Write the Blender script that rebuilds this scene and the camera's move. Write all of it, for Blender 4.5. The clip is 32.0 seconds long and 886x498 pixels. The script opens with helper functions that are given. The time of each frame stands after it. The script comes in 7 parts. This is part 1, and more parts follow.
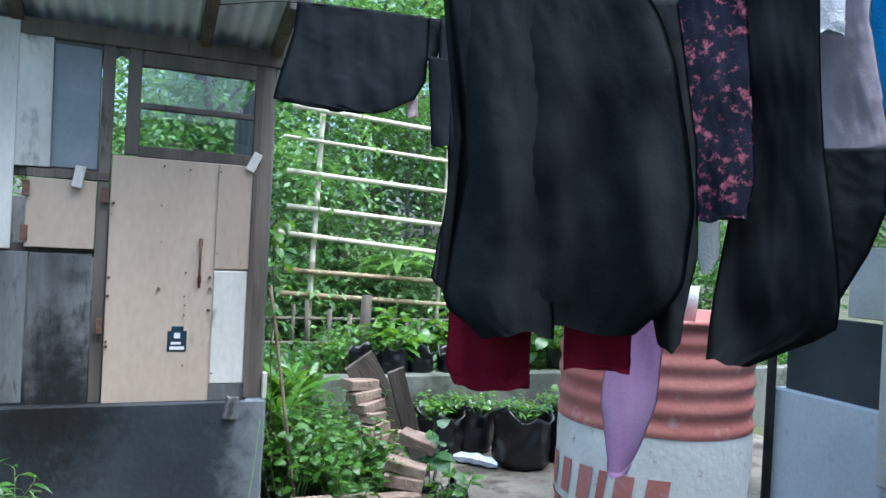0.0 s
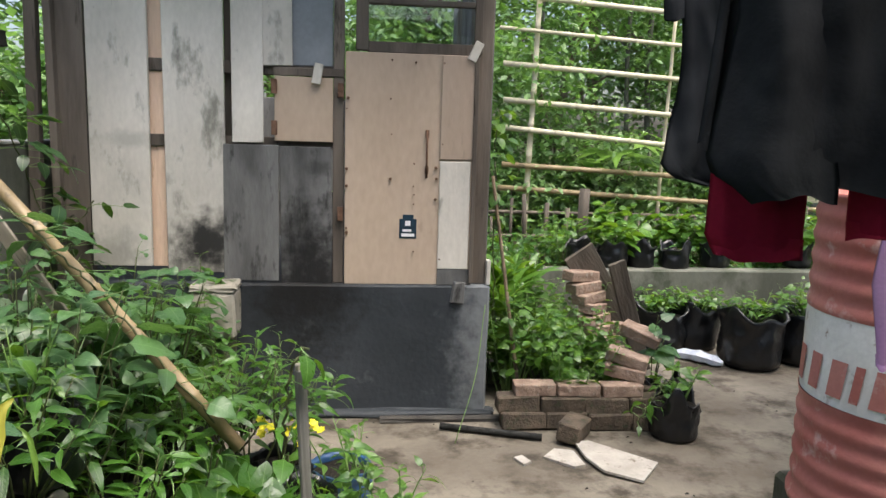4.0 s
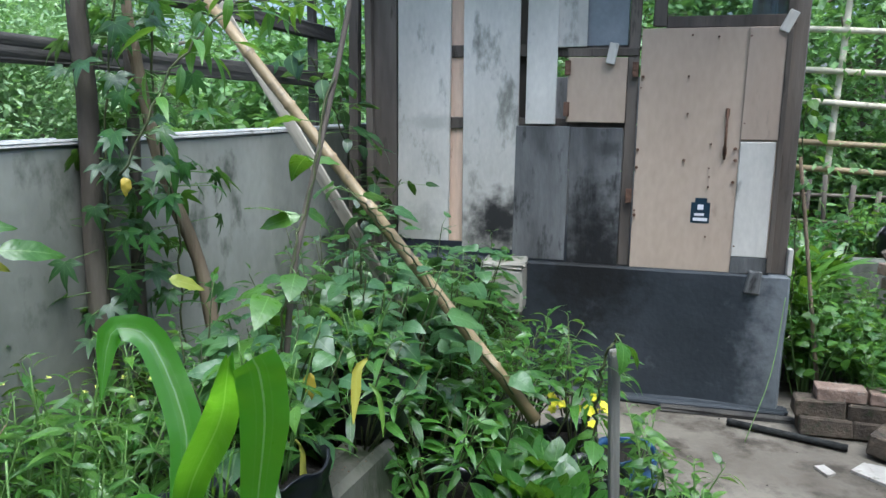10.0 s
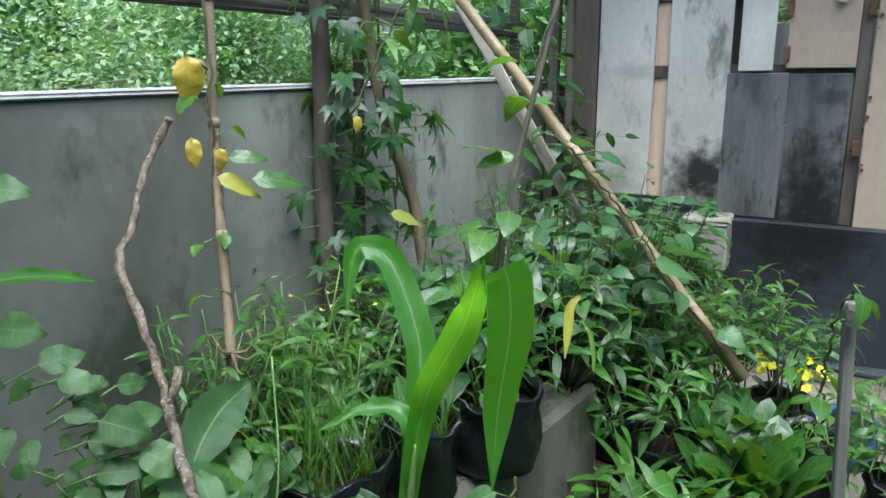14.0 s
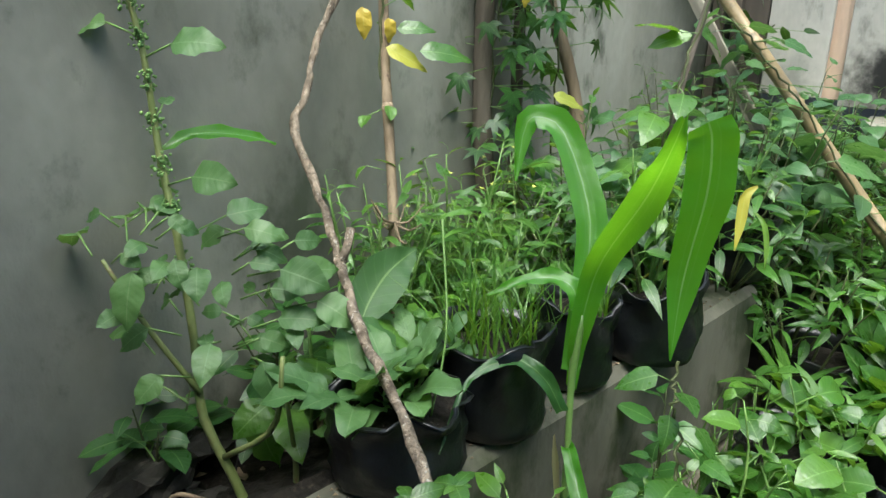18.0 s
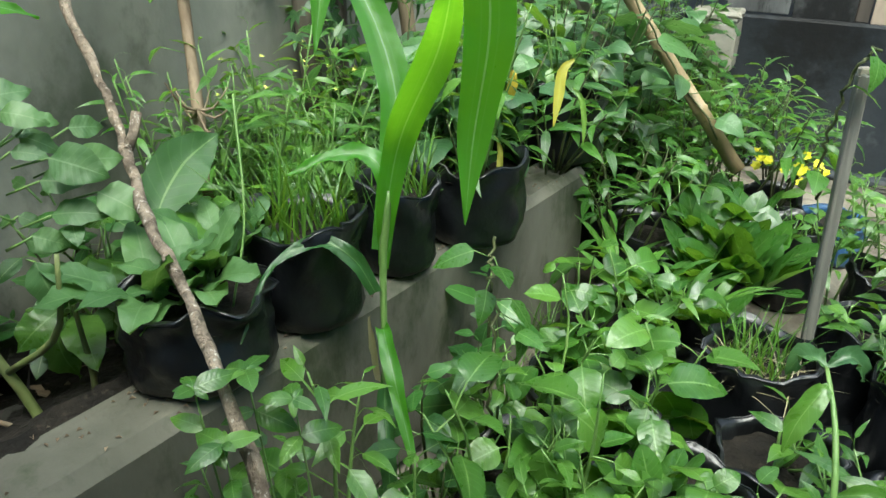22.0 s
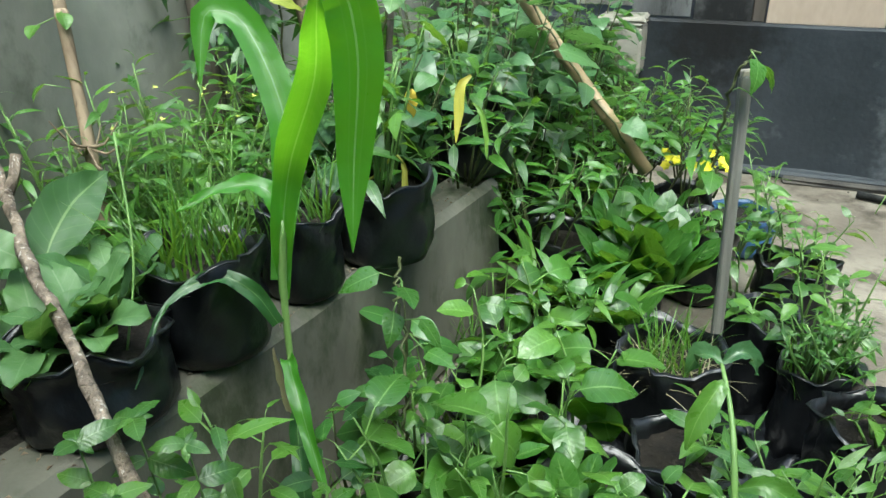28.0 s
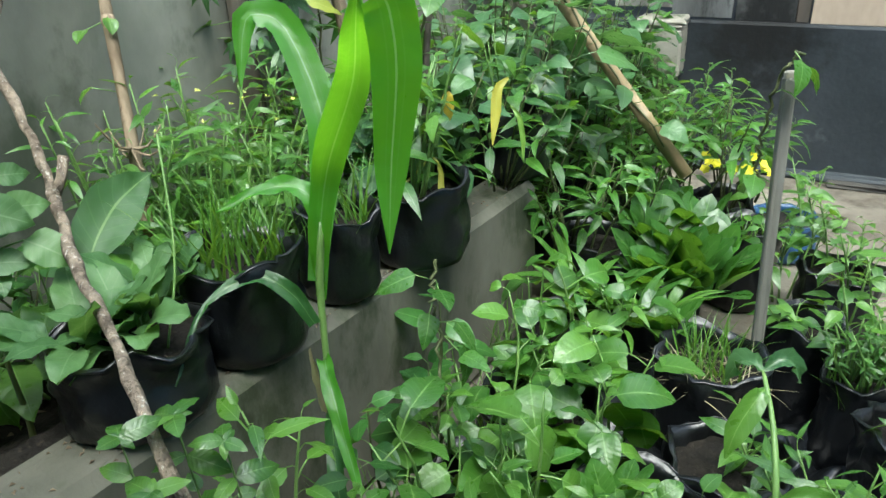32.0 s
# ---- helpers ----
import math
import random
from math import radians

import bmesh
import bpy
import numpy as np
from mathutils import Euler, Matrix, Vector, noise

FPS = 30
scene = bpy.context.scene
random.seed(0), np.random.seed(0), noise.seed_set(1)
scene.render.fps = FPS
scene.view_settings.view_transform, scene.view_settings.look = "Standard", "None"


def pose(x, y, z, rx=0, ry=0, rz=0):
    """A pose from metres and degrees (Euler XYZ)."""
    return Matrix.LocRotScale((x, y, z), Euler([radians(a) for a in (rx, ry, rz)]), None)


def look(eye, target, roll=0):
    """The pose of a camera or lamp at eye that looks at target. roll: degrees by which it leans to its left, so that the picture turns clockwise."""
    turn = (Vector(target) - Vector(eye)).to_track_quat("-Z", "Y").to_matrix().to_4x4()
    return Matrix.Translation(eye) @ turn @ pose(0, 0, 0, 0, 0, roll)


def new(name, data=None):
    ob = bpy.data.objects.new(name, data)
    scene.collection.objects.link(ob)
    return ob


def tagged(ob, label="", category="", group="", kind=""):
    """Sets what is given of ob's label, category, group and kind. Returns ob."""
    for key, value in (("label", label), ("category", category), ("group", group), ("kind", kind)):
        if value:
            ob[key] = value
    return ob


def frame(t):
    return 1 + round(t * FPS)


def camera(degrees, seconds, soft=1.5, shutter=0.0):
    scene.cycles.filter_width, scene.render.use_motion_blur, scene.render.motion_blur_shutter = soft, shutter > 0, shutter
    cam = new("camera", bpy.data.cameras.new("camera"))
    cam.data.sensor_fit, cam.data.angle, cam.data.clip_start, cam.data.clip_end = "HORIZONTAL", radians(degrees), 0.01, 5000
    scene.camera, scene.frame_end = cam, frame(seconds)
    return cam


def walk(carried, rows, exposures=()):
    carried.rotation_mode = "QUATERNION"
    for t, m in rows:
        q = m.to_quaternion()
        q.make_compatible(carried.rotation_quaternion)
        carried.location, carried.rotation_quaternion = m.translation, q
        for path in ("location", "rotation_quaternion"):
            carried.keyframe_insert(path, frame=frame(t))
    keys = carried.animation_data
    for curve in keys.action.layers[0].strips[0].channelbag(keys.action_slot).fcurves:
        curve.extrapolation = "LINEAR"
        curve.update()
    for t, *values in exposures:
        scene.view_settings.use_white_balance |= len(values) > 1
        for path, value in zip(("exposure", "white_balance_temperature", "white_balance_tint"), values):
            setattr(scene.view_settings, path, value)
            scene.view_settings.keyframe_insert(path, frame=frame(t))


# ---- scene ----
cam = camera(62.71, 32.0)


def gaze(x, y, z, pitch, yaw, roll):
    """Camera pose: pitch up from level, yaw to the left of +y, roll, in degrees."""
    return pose(x, y, z, 0, 0, yaw) @ pose(0, 0, 0, 90 + pitch) @ pose(0, 0, 0, 0, 0, roll)


PATH = [
    (0.0, gaze(0.166, -0.361, 1.492, -0.08, -22.33, 2.82)),
    (0.5, gaze(0.166, -0.379, 1.523, 2.23, -25.26, 1.13)),
    (1.0, gaze(0.183, -0.367, 1.518, 1.08, -25.17, 0.80)),
    (1.5, gaze(0.186, -0.331, 1.489, -0.78, -19.81, 0.66)),
    (2.0, gaze(0.159, -0.334, 1.468, -2.99, -14.88, 1.02)),
    (2.5, gaze(0.143, -0.336, 1.461, -5.33, -9.82, 0.95)),
    (3.0, gaze(0.127, -0.327, 1.449, -8.22, -7.58, 0.99)),
    (3.5, gaze(0.121, -0.330, 1.446, -8.43, -6.62, 1.44)),
    (5.5, gaze(0.107, -0.310, 1.409, -10.77, -3.35, 0.94)),
    (6.0, gaze(0.078, -0.297, 1.398, -11.61, -0.99, 0.87)),
    (6.5, gaze(0.062, -0.301, 1.394, -11.97, 0.73, 1.00)),
    (7.0, gaze(0.049, -0.313, 1.391, -12.21, 2.57, 1.24)),
    (7.5, gaze(0.036, -0.324, 1.393, -12.15, 4.23, 1.20)),
    (8.0, gaze(0.023, -0.335, 1.390, -12.24, 6.41, 1.21)),
    (8.5, gaze(0.002, -0.340, 1.389, -13.38, 8.84, 1.12)),
    (9.0, gaze(-0.005, -0.344, 1.413, -11.84, 8.83, 1.39)),
    (9.5, gaze(-0.018, -0.354, 1.458, -10.98, 12.06, 0.57)),
    (10.0, gaze(-0.030, -0.360, 1.470, -10.97, 14.04, 0.51)),
    (10.5, gaze(-0.045, -0.364, 1.454, -11.70, 15.46, 0.25)),
    (11.0, gaze(-0.056, -0.371, 1.441, -11.93, 17.70, 0.14)),
    (11.5, gaze(-0.069, -0.376, 1.428, -11.90, 18.83, 0.52)),
    (12.0, gaze(-0.076, -0.383, 1.426, -12.24, 19.85, 0.43)),
    (12.5, gaze(-0.080, -0.389, 1.425, -12.41, 20.86, 0.16)),
    (13.0, gaze(-0.087, -0.385, 1.416, -13.31, 22.39, 0.09)),
    (13.5, gaze(-0.097, -0.401, 1.413, -13.30, 24.76, -0.15)),
    (14.0, gaze(-0.107, -0.425, 1.410, -13.77, 28.14, -0.57)),
    (14.5, gaze(-0.106, -0.429, 1.409, -13.43, 30.16, -0.76)),
    (15.0, gaze(-0.121, -0.425, 1.400, -14.27, 31.95, -1.34)),
    (15.5, gaze(-0.131, -0.434, 1.390, -14.98, 32.54, -1.05)),
    (17.5, gaze(-0.170, -0.467, 1.339, -19.54, 37.77, -0.74)),
    (18.0, gaze(-0.176, -0.471, 1.328, -20.53, 38.53, -0.55)),
    (18.5, gaze(-0.170, -0.457, 1.310, -22.45, 38.02, -0.79)),
    (19.0, gaze(-0.161, -0.442, 1.287, -24.26, 37.05, -0.70)),
    (19.5, gaze(-0.156, -0.427, 1.272, -25.44, 35.50, -0.36)),
    (20.0, gaze(-0.148, -0.410, 1.261, -26.35, 33.77, -0.24)),
    (20.5, gaze(-0.126, -0.398, 1.245, -26.76, 31.32, 0.23)),
    (21.0, gaze(-0.104, -0.383, 1.242, -26.56, 29.09, 0.70)),
    (21.5, gaze(-0.095, -0.379, 1.239, -26.99, 27.95, 0.58)),
    (22.0, gaze(-0.097, -0.375, 1.241, -27.12, 27.79, 0.65)),
    (22.5, gaze(-0.092, -0.369, 1.237, -27.01, 27.25, 0.53)),
    (23.0, gaze(-0.086, -0.365, 1.242, -26.98, 26.88, 0.48)),
    (23.5, gaze(-0.083, -0.364, 1.241, -27.18, 26.07, 0.54)),
    (24.0, gaze(-0.084, -0.356, 1.239, -27.84, 25.40, 0.70)),
    (24.5, gaze(-0.072, -0.346, 1.239, -27.77, 23.73, 1.10)),
    (25.0, gaze(-0.055, -0.334, 1.241, -27.39, 22.66, 0.28)),
    (25.5, gaze(-0.053, -0.325, 1.242, -27.12, 21.54, 0.58)),
    (27.5, gaze(-0.030, -0.337, 1.258, -26.32, 22.78, -1.04)),
    (28.0, gaze(-0.034, -0.333, 1.259, -26.37, 22.86, -1.05)),
    (28.5, gaze(-0.035, -0.325, 1.255, -26.80, 22.95, -1.04)),
    (29.0, gaze(-0.039, -0.322, 1.250, -27.15, 23.29, -1.13)),
    (29.5, gaze(-0.043, -0.324, 1.251, -26.91, 23.56, -0.96)),
    (30.0, gaze(-0.037, -0.328, 1.256, -26.52, 24.51, -1.69)),
    (30.5, gaze(-0.036, -0.326, 1.252, -26.89, 24.75, -2.08)),
    (31.0, gaze(-0.038, -0.327, 1.250, -26.76, 24.95, -1.81)),
    (31.5, gaze(-0.037, -0.329, 1.255, -26.22, 25.37, -1.66)),
    (32.0, gaze(-0.036, -0.334, 1.257, -26.03, 25.90, -1.92)),
]
walk(cam, PATH, [(0.0, 1.7, 5200, 5), (1.0, 1.66, 5200, 6), (2.0, 1.62, 5900, 9), (3.0, 1.48, 6600, 10), (7.0, 1.26, 5950, 13), (9.0, 1.29, 5400, 8), (15.0, 1.38, 5550, 2), (19.0, 1.68, 6200, -1), (24.0, 1.77, 5980, -6), (32.0, 1.78, 5850, -3)])

# ---------------------------------------------------------------- light
world = bpy.data.worlds.new("sky")
scene.world = world
world.use_nodes = True
wn = world.node_tree
sky = wn.nodes.new("ShaderNodeTexSky")
sky.sky_type = "NISHITA"
sky.sun_disc = False
sky.sun_elevation, sky.sun_rotation = radians(70), radians(143)
sky.air_density, sky.dust_density, sky.ozone_density = 1.0, 6.0, 1.0
wn.links.new(sky.outputs[0], wn.nodes["Background"].inputs[0])
wn.nodes["Background"].inputs[1].default_value = 0.15
sun = new("sun", bpy.data.lights.new("sun", "SUN"))
sun.data.energy, sun.data.angle, sun.data.color = 1.5, radians(40), (1.0, 0.985, 0.96)
sun.matrix_world = look((1.3, -0.25, 6.5), (0, 1.5, 0.5))


# ---------------------------------------------------------------- materials
def link(nt, a, b):
    nt.links.new(a, b)


def surf(name, c1, c2, scale=4.0, rough=0.8, bump=0.2, fine=60.0, metal=0.0, c3=None, stretch=(1, 1, 1), spots=0.0):
    """A worn surface: two colours mixed by broad and fine noise, a third one in stains, relief from both."""
    m = bpy.data.materials.new(name)
    m.use_nodes = True
    nt = m.node_tree
    p = nt.nodes["Principled BSDF"]
    co = nt.nodes.new("ShaderNodeTexCoord")
    mp = nt.nodes.new("ShaderNodeMapping")
    mp.inputs["Scale"].default_value = stretch
    info = nt.nodes.new("ShaderNodeObjectInfo")
    add = nt.nodes.new("ShaderNodeVectorMath")
    add.operation = "MULTIPLY_ADD"
    add.inputs[1].default_value = (37, 53, 71)
    link(nt, co.outputs["Object"], mp.inputs[0])
    link(nt, info.outputs["Random"], add.inputs[0])
    link(nt, mp.outputs[0], add.inputs[2])
    n1, n2 = nt.nodes.new("ShaderNodeTexNoise"), nt.nodes.new("ShaderNodeTexNoise")
    n1.inputs["Scale"].default_value, n1.inputs["Detail"].default_value = scale, 6
    n2.inputs["Scale"].default_value, n2.inputs["Detail"].default_value = fine, 5
    for n in (n1, n2):
        link(nt, add.outputs[0], n.inputs["Vector"])
    r1 = nt.nodes.new("ShaderNodeMapRange")
    r1.inputs[1].default_value, r1.inputs[2].default_value = 0.32, 0.68
    link(nt, n1.outputs[0], r1.inputs[0])
    mix = nt.nodes.new("ShaderNodeMix")
    mix.data_type = "RGBA"
    mix.inputs["A"].default_value, mix.inputs["B"].default_value = (*c1, 1), (*c2, 1)
    link(nt, r1.outputs[0], mix.inputs["Factor"])
    col = mix.outputs["Result"]
    if c3 or spots:
        n3 = nt.nodes.new("ShaderNodeTexNoise")
        n3.inputs["Scale"].default_value, n3.inputs["Detail"].default_value = scale * 2.7, 8
        n3.inputs["Roughness"].default_value = 0.65
        link(nt, add.outputs[0], n3.inputs["Vector"])
        r3 = nt.nodes.new("ShaderNodeMapRange")
        r3.inputs[1].default_value, r3.inputs[2].default_value = 0.66 - 0.2 * spots, 0.72 - 0.1 * spots
        link(nt, n3.outputs[0], r3.inputs[0])
        mx = nt.nodes.new("ShaderNodeMix")
        mx.data_type = "RGBA"
        mx.inputs["B"].default_value = (*(c3 or c2), 1)
        link(nt, r3.outputs[0], mx.inputs["Factor"])
        link(nt, col, mx.inputs["A"])
        col = mx.outputs["Result"]
    hv = nt.nodes.new("ShaderNodeHueSaturation")
    mv = nt.nodes.new("ShaderNodeMapRange")
    mv.inputs[3].default_value, mv.inputs[4].default_value = 0.86, 1.14
    link(nt, n2.outputs[0], mv.inputs[0])
    link(nt, mv.outputs[0], hv.inputs["Value"])
    link(nt, col, hv.inputs["Color"])
    link(nt, hv.outputs[0], p.inputs["Base Color"])
    p.inputs["Roughness"].default_value, p.inputs["Metallic"].default_value = rough, metal
    p.inputs["Specular IOR Level"].default_value = 0.5 if rough < 0.6 else 0.25
    b = nt.nodes.new("ShaderNodeBump")
    b.inputs["Strength"].default_value, b.inputs["Distance"].default_value = bump, 0.01
    sm = nt.nodes.new("ShaderNodeMath")
    sm.operation = "MULTIPLY_ADD"
    sm.inputs[1].default_value = 2.0
    link(nt, n1.outputs[0], sm.inputs[0])
    link(nt, n2.outputs[0], sm.inputs[2])
    link(nt, sm.outputs[0], b.inputs["Height"])
    link(nt, b.outputs[0], p.inputs["Normal"])
    return m


def stained(m, name, spots):
    """A copy of a worn surface with soft-edged stains on it; each spot: x, z, half width, half height, colour, strength."""
    m = m.copy()
    m.name = name
    nt = m.node_tree
    p = nt.nodes["Principled BSDF"]
    col = p.inputs["Base Color"].links[0].from_socket
    co = nt.nodes.new("ShaderNodeTexCoord")
    n = nt.nodes.new("ShaderNodeTexNoise")
    n.inputs["Scale"].default_value, n.inputs["Detail"].default_value, n.inputs["Roughness"].default_value = 16, 8, 0.6
    link(nt, co.outputs["Object"], n.inputs["Vector"])
    for x, z, rx, rz, colour, strength in spots:
        mp = nt.nodes.new("ShaderNodeMapping")
        mp.inputs["Location"].default_value = (-x / rx, 0, -z / rz)
        mp.inputs["Scale"].default_value = (1 / rx, 0, 1 / rz)
        link(nt, co.outputs["Object"], mp.inputs[0])
        far = nt.nodes.new("ShaderNodeVectorMath")
        far.operation = "LENGTH"
        link(nt, mp.outputs[0], far.inputs[0])
        add = nt.nodes.new("ShaderNodeMath")
        add.operation = "MULTIPLY_ADD"
        add.inputs[1].default_value = 1.1
        link(nt, n.outputs[0], add.inputs[0])
        link(nt, far.outputs["Value"], add.inputs[2])
        r = nt.nodes.new("ShaderNodeMapRange")
        r.interpolation_type = "SMOOTHSTEP"
        r.inputs[1].default_value, r.inputs[2].default_value, r.inputs[3].default_value, r.inputs[4].default_value = 0.75, 1.5, strength, 0.0
        link(nt, add.outputs[0], r.inputs[0])
        mx = nt.nodes.new("ShaderNodeMix")
        mx.data_type = "RGBA"
        mx.inputs["B"].default_value = (*colour, 1)
        link(nt, r.outputs[0], mx.inputs["Factor"])
        link(nt, col, mx.inputs["A"])
        col = mx.outputs["Result"]
    link(nt, col, p.inputs["Base Color"])
    return m


def leafmat(name, c1, c2, rib=(0.25, 0.4, 0.12), rough=0.4, through_light=0.28, veins=9.0, show=0.07, glow=(0.25, 0.5, 0.04)):
    """Leaf: light midrib and side veins along the blade's own u and v, tone by object, some light passing through."""
    m = bpy.data.materials.new(name)
    m.use_nodes = True
    nt = m.node_tree
    p = nt.nodes["Principled BSDF"]
    out = nt.nodes["Material Output"]
    uv = nt.nodes.new("ShaderNodeUVMap")
    sep = nt.nodes.new("ShaderNodeSeparateXYZ")
    link(nt, uv.outputs[0], sep.inputs[0])

    def math1(op, a, b=None, c=None):
        n = nt.nodes.new("ShaderNodeMath")
        n.operation = op
        for k, v in enumerate((a, b, c)):
            if v is None:
                continue
            if isinstance(v, (int, float)):
                n.inputs[k].default_value = v
            else:
                link(nt, v, n.inputs[k])
        return n.outputs[0]

    across = math1("ABSOLUTE", math1("SUBTRACT", sep.outputs[0], 0.5))
    mid = math1("LESS_THAN", across, 0.022)
    side = math1("FRACT", math1("MULTIPLY_ADD", sep.outputs[1], veins, math1("MULTIPLY", across, -3.0)))
    vein = math1("LESS_THAN", math1("ABSOLUTE", math1("SUBTRACT", side, 0.5)), 0.05)
    info = nt.nodes.new("ShaderNodeObjectInfo")
    geo = nt.nodes.new("ShaderNodeNewGeometry")
    co = nt.nodes.new("ShaderNodeTexCoord")
    n1 = nt.nodes.new("ShaderNodeTexNoise")
    n1.inputs["Scale"].default_value, n1.inputs["Detail"].default_value = 45, 6
    link(nt, co.outputs["Object"], n1.inputs["Vector"])
    tone = math1("FRACT", math1("ADD", info.outputs["Random"], math1("MULTIPLY", geo.outputs["Random Per Island"], 1.0)))
    fac = math1("MULTIPLY_ADD", n1.outputs[0], 0.5, math1("MULTIPLY", math1("POWER", tone, 1.6), 0.9))
    mix = nt.nodes.new("ShaderNodeMix")
    mix.data_type = "RGBA"
    mix.inputs["A"].default_value, mix.inputs["B"].default_value = (*c1, 1), (*c2, 1)
    link(nt, fac, mix.inputs["Factor"])
    mx = nt.nodes.new("ShaderNodeMix")
    mx.data_type = "RGBA"
    mx.inputs["B"].default_value = (*rib, 1)
    link(nt, math1("MAXIMUM", math1("MULTIPLY", mid, 0.45), math1("MULTIPLY", vein, show)), mx.inputs["Factor"])
    link(nt, mix.outputs["Result"], mx.inputs["A"])
    link(nt, mx.outputs["Result"], p.inputs["Base Color"])
    link(nt, math1("MULTIPLY_ADD", n1.outputs[0], 0.5, rough - 0.28), p.inputs["Roughness"])
    p.inputs["Specular IOR Level"].default_value = 0.5
    b = nt.nodes.new("ShaderNodeBump")
    b.inputs["Strength"].default_value, b.inputs["Distance"].default_value = 0.4, 0.006
    quilt = math1("ABSOLUTE", math1("SUBTRACT", side, 0.5))
    link(nt, math1("MULTIPLY_ADD", quilt, 0.22 if veins else 0.0, n1.outputs[0]), b.inputs["Height"])
    link(nt, b.outputs[0], p.inputs["Normal"])
    tr = nt.nodes.new("ShaderNodeBsdfTranslucent")
    tm = nt.nodes.new("ShaderNodeMix")
    tm.data_type = "RGBA"
    tm.inputs["Factor"].default_value = 0.6
    link(nt, mx.outputs["Result"], tm.inputs["A"])
    tm.inputs["B"].default_value = (*glow, 1)
    link(nt, tm.outputs["Result"], tr.inputs["Color"])
    ms = nt.nodes.new("ShaderNodeMixShader")
    ms.inputs[0].default_value = through_light
    link(nt, p.outputs[0], ms.inputs[1])
    link(nt, tr.outputs[0], ms.inputs[2])
    link(nt, ms.outputs[0], out.inputs[0])
    return m


M_CONC = surf("yard_concrete", (0.088, 0.076, 0.058), (0.215, 0.194, 0.155), 1.6, 0.8, 0.9, 24, c3=(0.05, 0.042, 0.031), spots=0.9)
M_CEMENT = surf("cement_render", (0.021, 0.0255, 0.029), (0.043, 0.05, 0.056), 2.6, 0.65, 0.25, 35, c3=(0.058, 0.065, 0.07), spots=0.15)
M_WALL = surf("garden_wall_plaster", (0.066, 0.072, 0.055), (0.315, 0.315, 0.272), 1.1, 0.85, 0.35, 30, c3=(0.062, 0.071, 0.05), spots=0.65, stretch=(1, 1, 0.7))
M_KERB = surf("kerb_concrete", (0.06, 0.062, 0.045), (0.155, 0.149, 0.12), 2.2, 0.85, 0.6, 30, c3=(0.04, 0.048, 0.026), spots=0.7, stretch=(1, 1, 0.5))
M_SOIL = surf("soil", (0.005, 0.0043, 0.0032), (0.017, 0.0138, 0.0098), 14, 0.95, 1.0, 60, c3=(0.036, 0.029, 0.021), spots=0.4)
M_GRASS = surf("garden_ground", (0.045, 0.05, 0.02), (0.1, 0.09, 0.05), 1.2, 0.95, 0.9, 30, c3=(0.05, 0.09, 0.03), spots=0.6)
M_WHITEB = surf("whitewashed_board", (0.38, 0.365, 0.315), (0.6, 0.575, 0.505), 2.4, 0.75, 0.2, 50, c3=(0.2, 0.197, 0.165), spots=0.55, stretch=(1, 1, 0.45))
M_PLY = surf("door_plywood", (0.37, 0.288, 0.212), (0.44, 0.352, 0.265), 1.6, 0.65, 0.08, 40, c3=(0.3, 0.23, 0.17), spots=0.25, stretch=(1, 1, 0.4))
M_PLY2 = surf("patch_plywood", (0.306, 0.238, 0.1785), (0.3825, 0.306, 0.238), 3, 0.7, 0.1, 45, c3=(0.238, 0.187, 0.1445), spots=0.3, stretch=(1, 1, 0.3))
M_DARKB = surf("weathered_board", (0.06, 0.061, 0.058), (0.17, 0.172, 0.165), 5, 0.85, 0.5, 60, c3=(0.03, 0.03, 0.028), spots=0.6, stretch=(1, 1, 0.3))
M_TIMBER = surf("brown_timber", (0.06, 0.05, 0.04), (0.15, 0.127, 0.102), 6, 0.8, 0.4, 70, c3=(0.03, 0.025, 0.02), spots=0.35, stretch=(1, 1, 0.15))
M_BAMBOO = surf("dry_bamboo", (0.19, 0.14, 0.07), (0.32, 0.245, 0.135), 6, 0.5, 0.25, 60, c3=(0.1, 0.08, 0.045), spots=0.5)
M_FBAMBOO = surf("pale_bamboo", (0.46, 0.41, 0.28), (0.58, 0.53, 0.4), 4, 0.55, 0.15, 60, c3=(0.3, 0.26, 0.17), spots=0.35)
M_BARK = surf("pale_bark", (0.075, 0.058, 0.042), (0.27, 0.22, 0.165), 40, 0.85, 1.0, 120, c3=(0.48, 0.45, 0.39), spots=0.4, stretch=(1, 1, 0.35))
M_STICK = surf("stick_wood", (0.12, 0.088, 0.056), (0.256, 0.2, 0.136), 14, 0.85, 0.6, 80, c3=(0.064, 0.044, 0.032), spots=0.4, stretch=(1, 1, 0.2))
M_BRICK = surf("red_brick", (0.185, 0.128, 0.096), (0.3, 0.222, 0.17), 14, 0.9, 0.7, 60, c3=(0.3, 0.265, 0.22), spots=0.5)
M_OLDBRICK = surf("mossy_brick", (0.048, 0.04, 0.0304), (0.112, 0.088, 0.064), 10, 0.95, 0.8, 70, c3=(0.04, 0.048, 0.024), spots=0.5)
M_BAG = surf("black_polythene", (0.004, 0.0046, 0.0052), (0.008, 0.009, 0.0105), 7, 0.3, 0.5, 17)
M_BAG.node_tree.nodes["Principled BSDF"].inputs["Specular IOR Level"].default_value = 0.5
M_DRED = surf("drum_red_paint", (0.4, 0.125, 0.1), (0.5, 0.215, 0.18), 4, 0.6, 0.15, 60, c3=(0.55, 0.36, 0.32), spots=0.4)
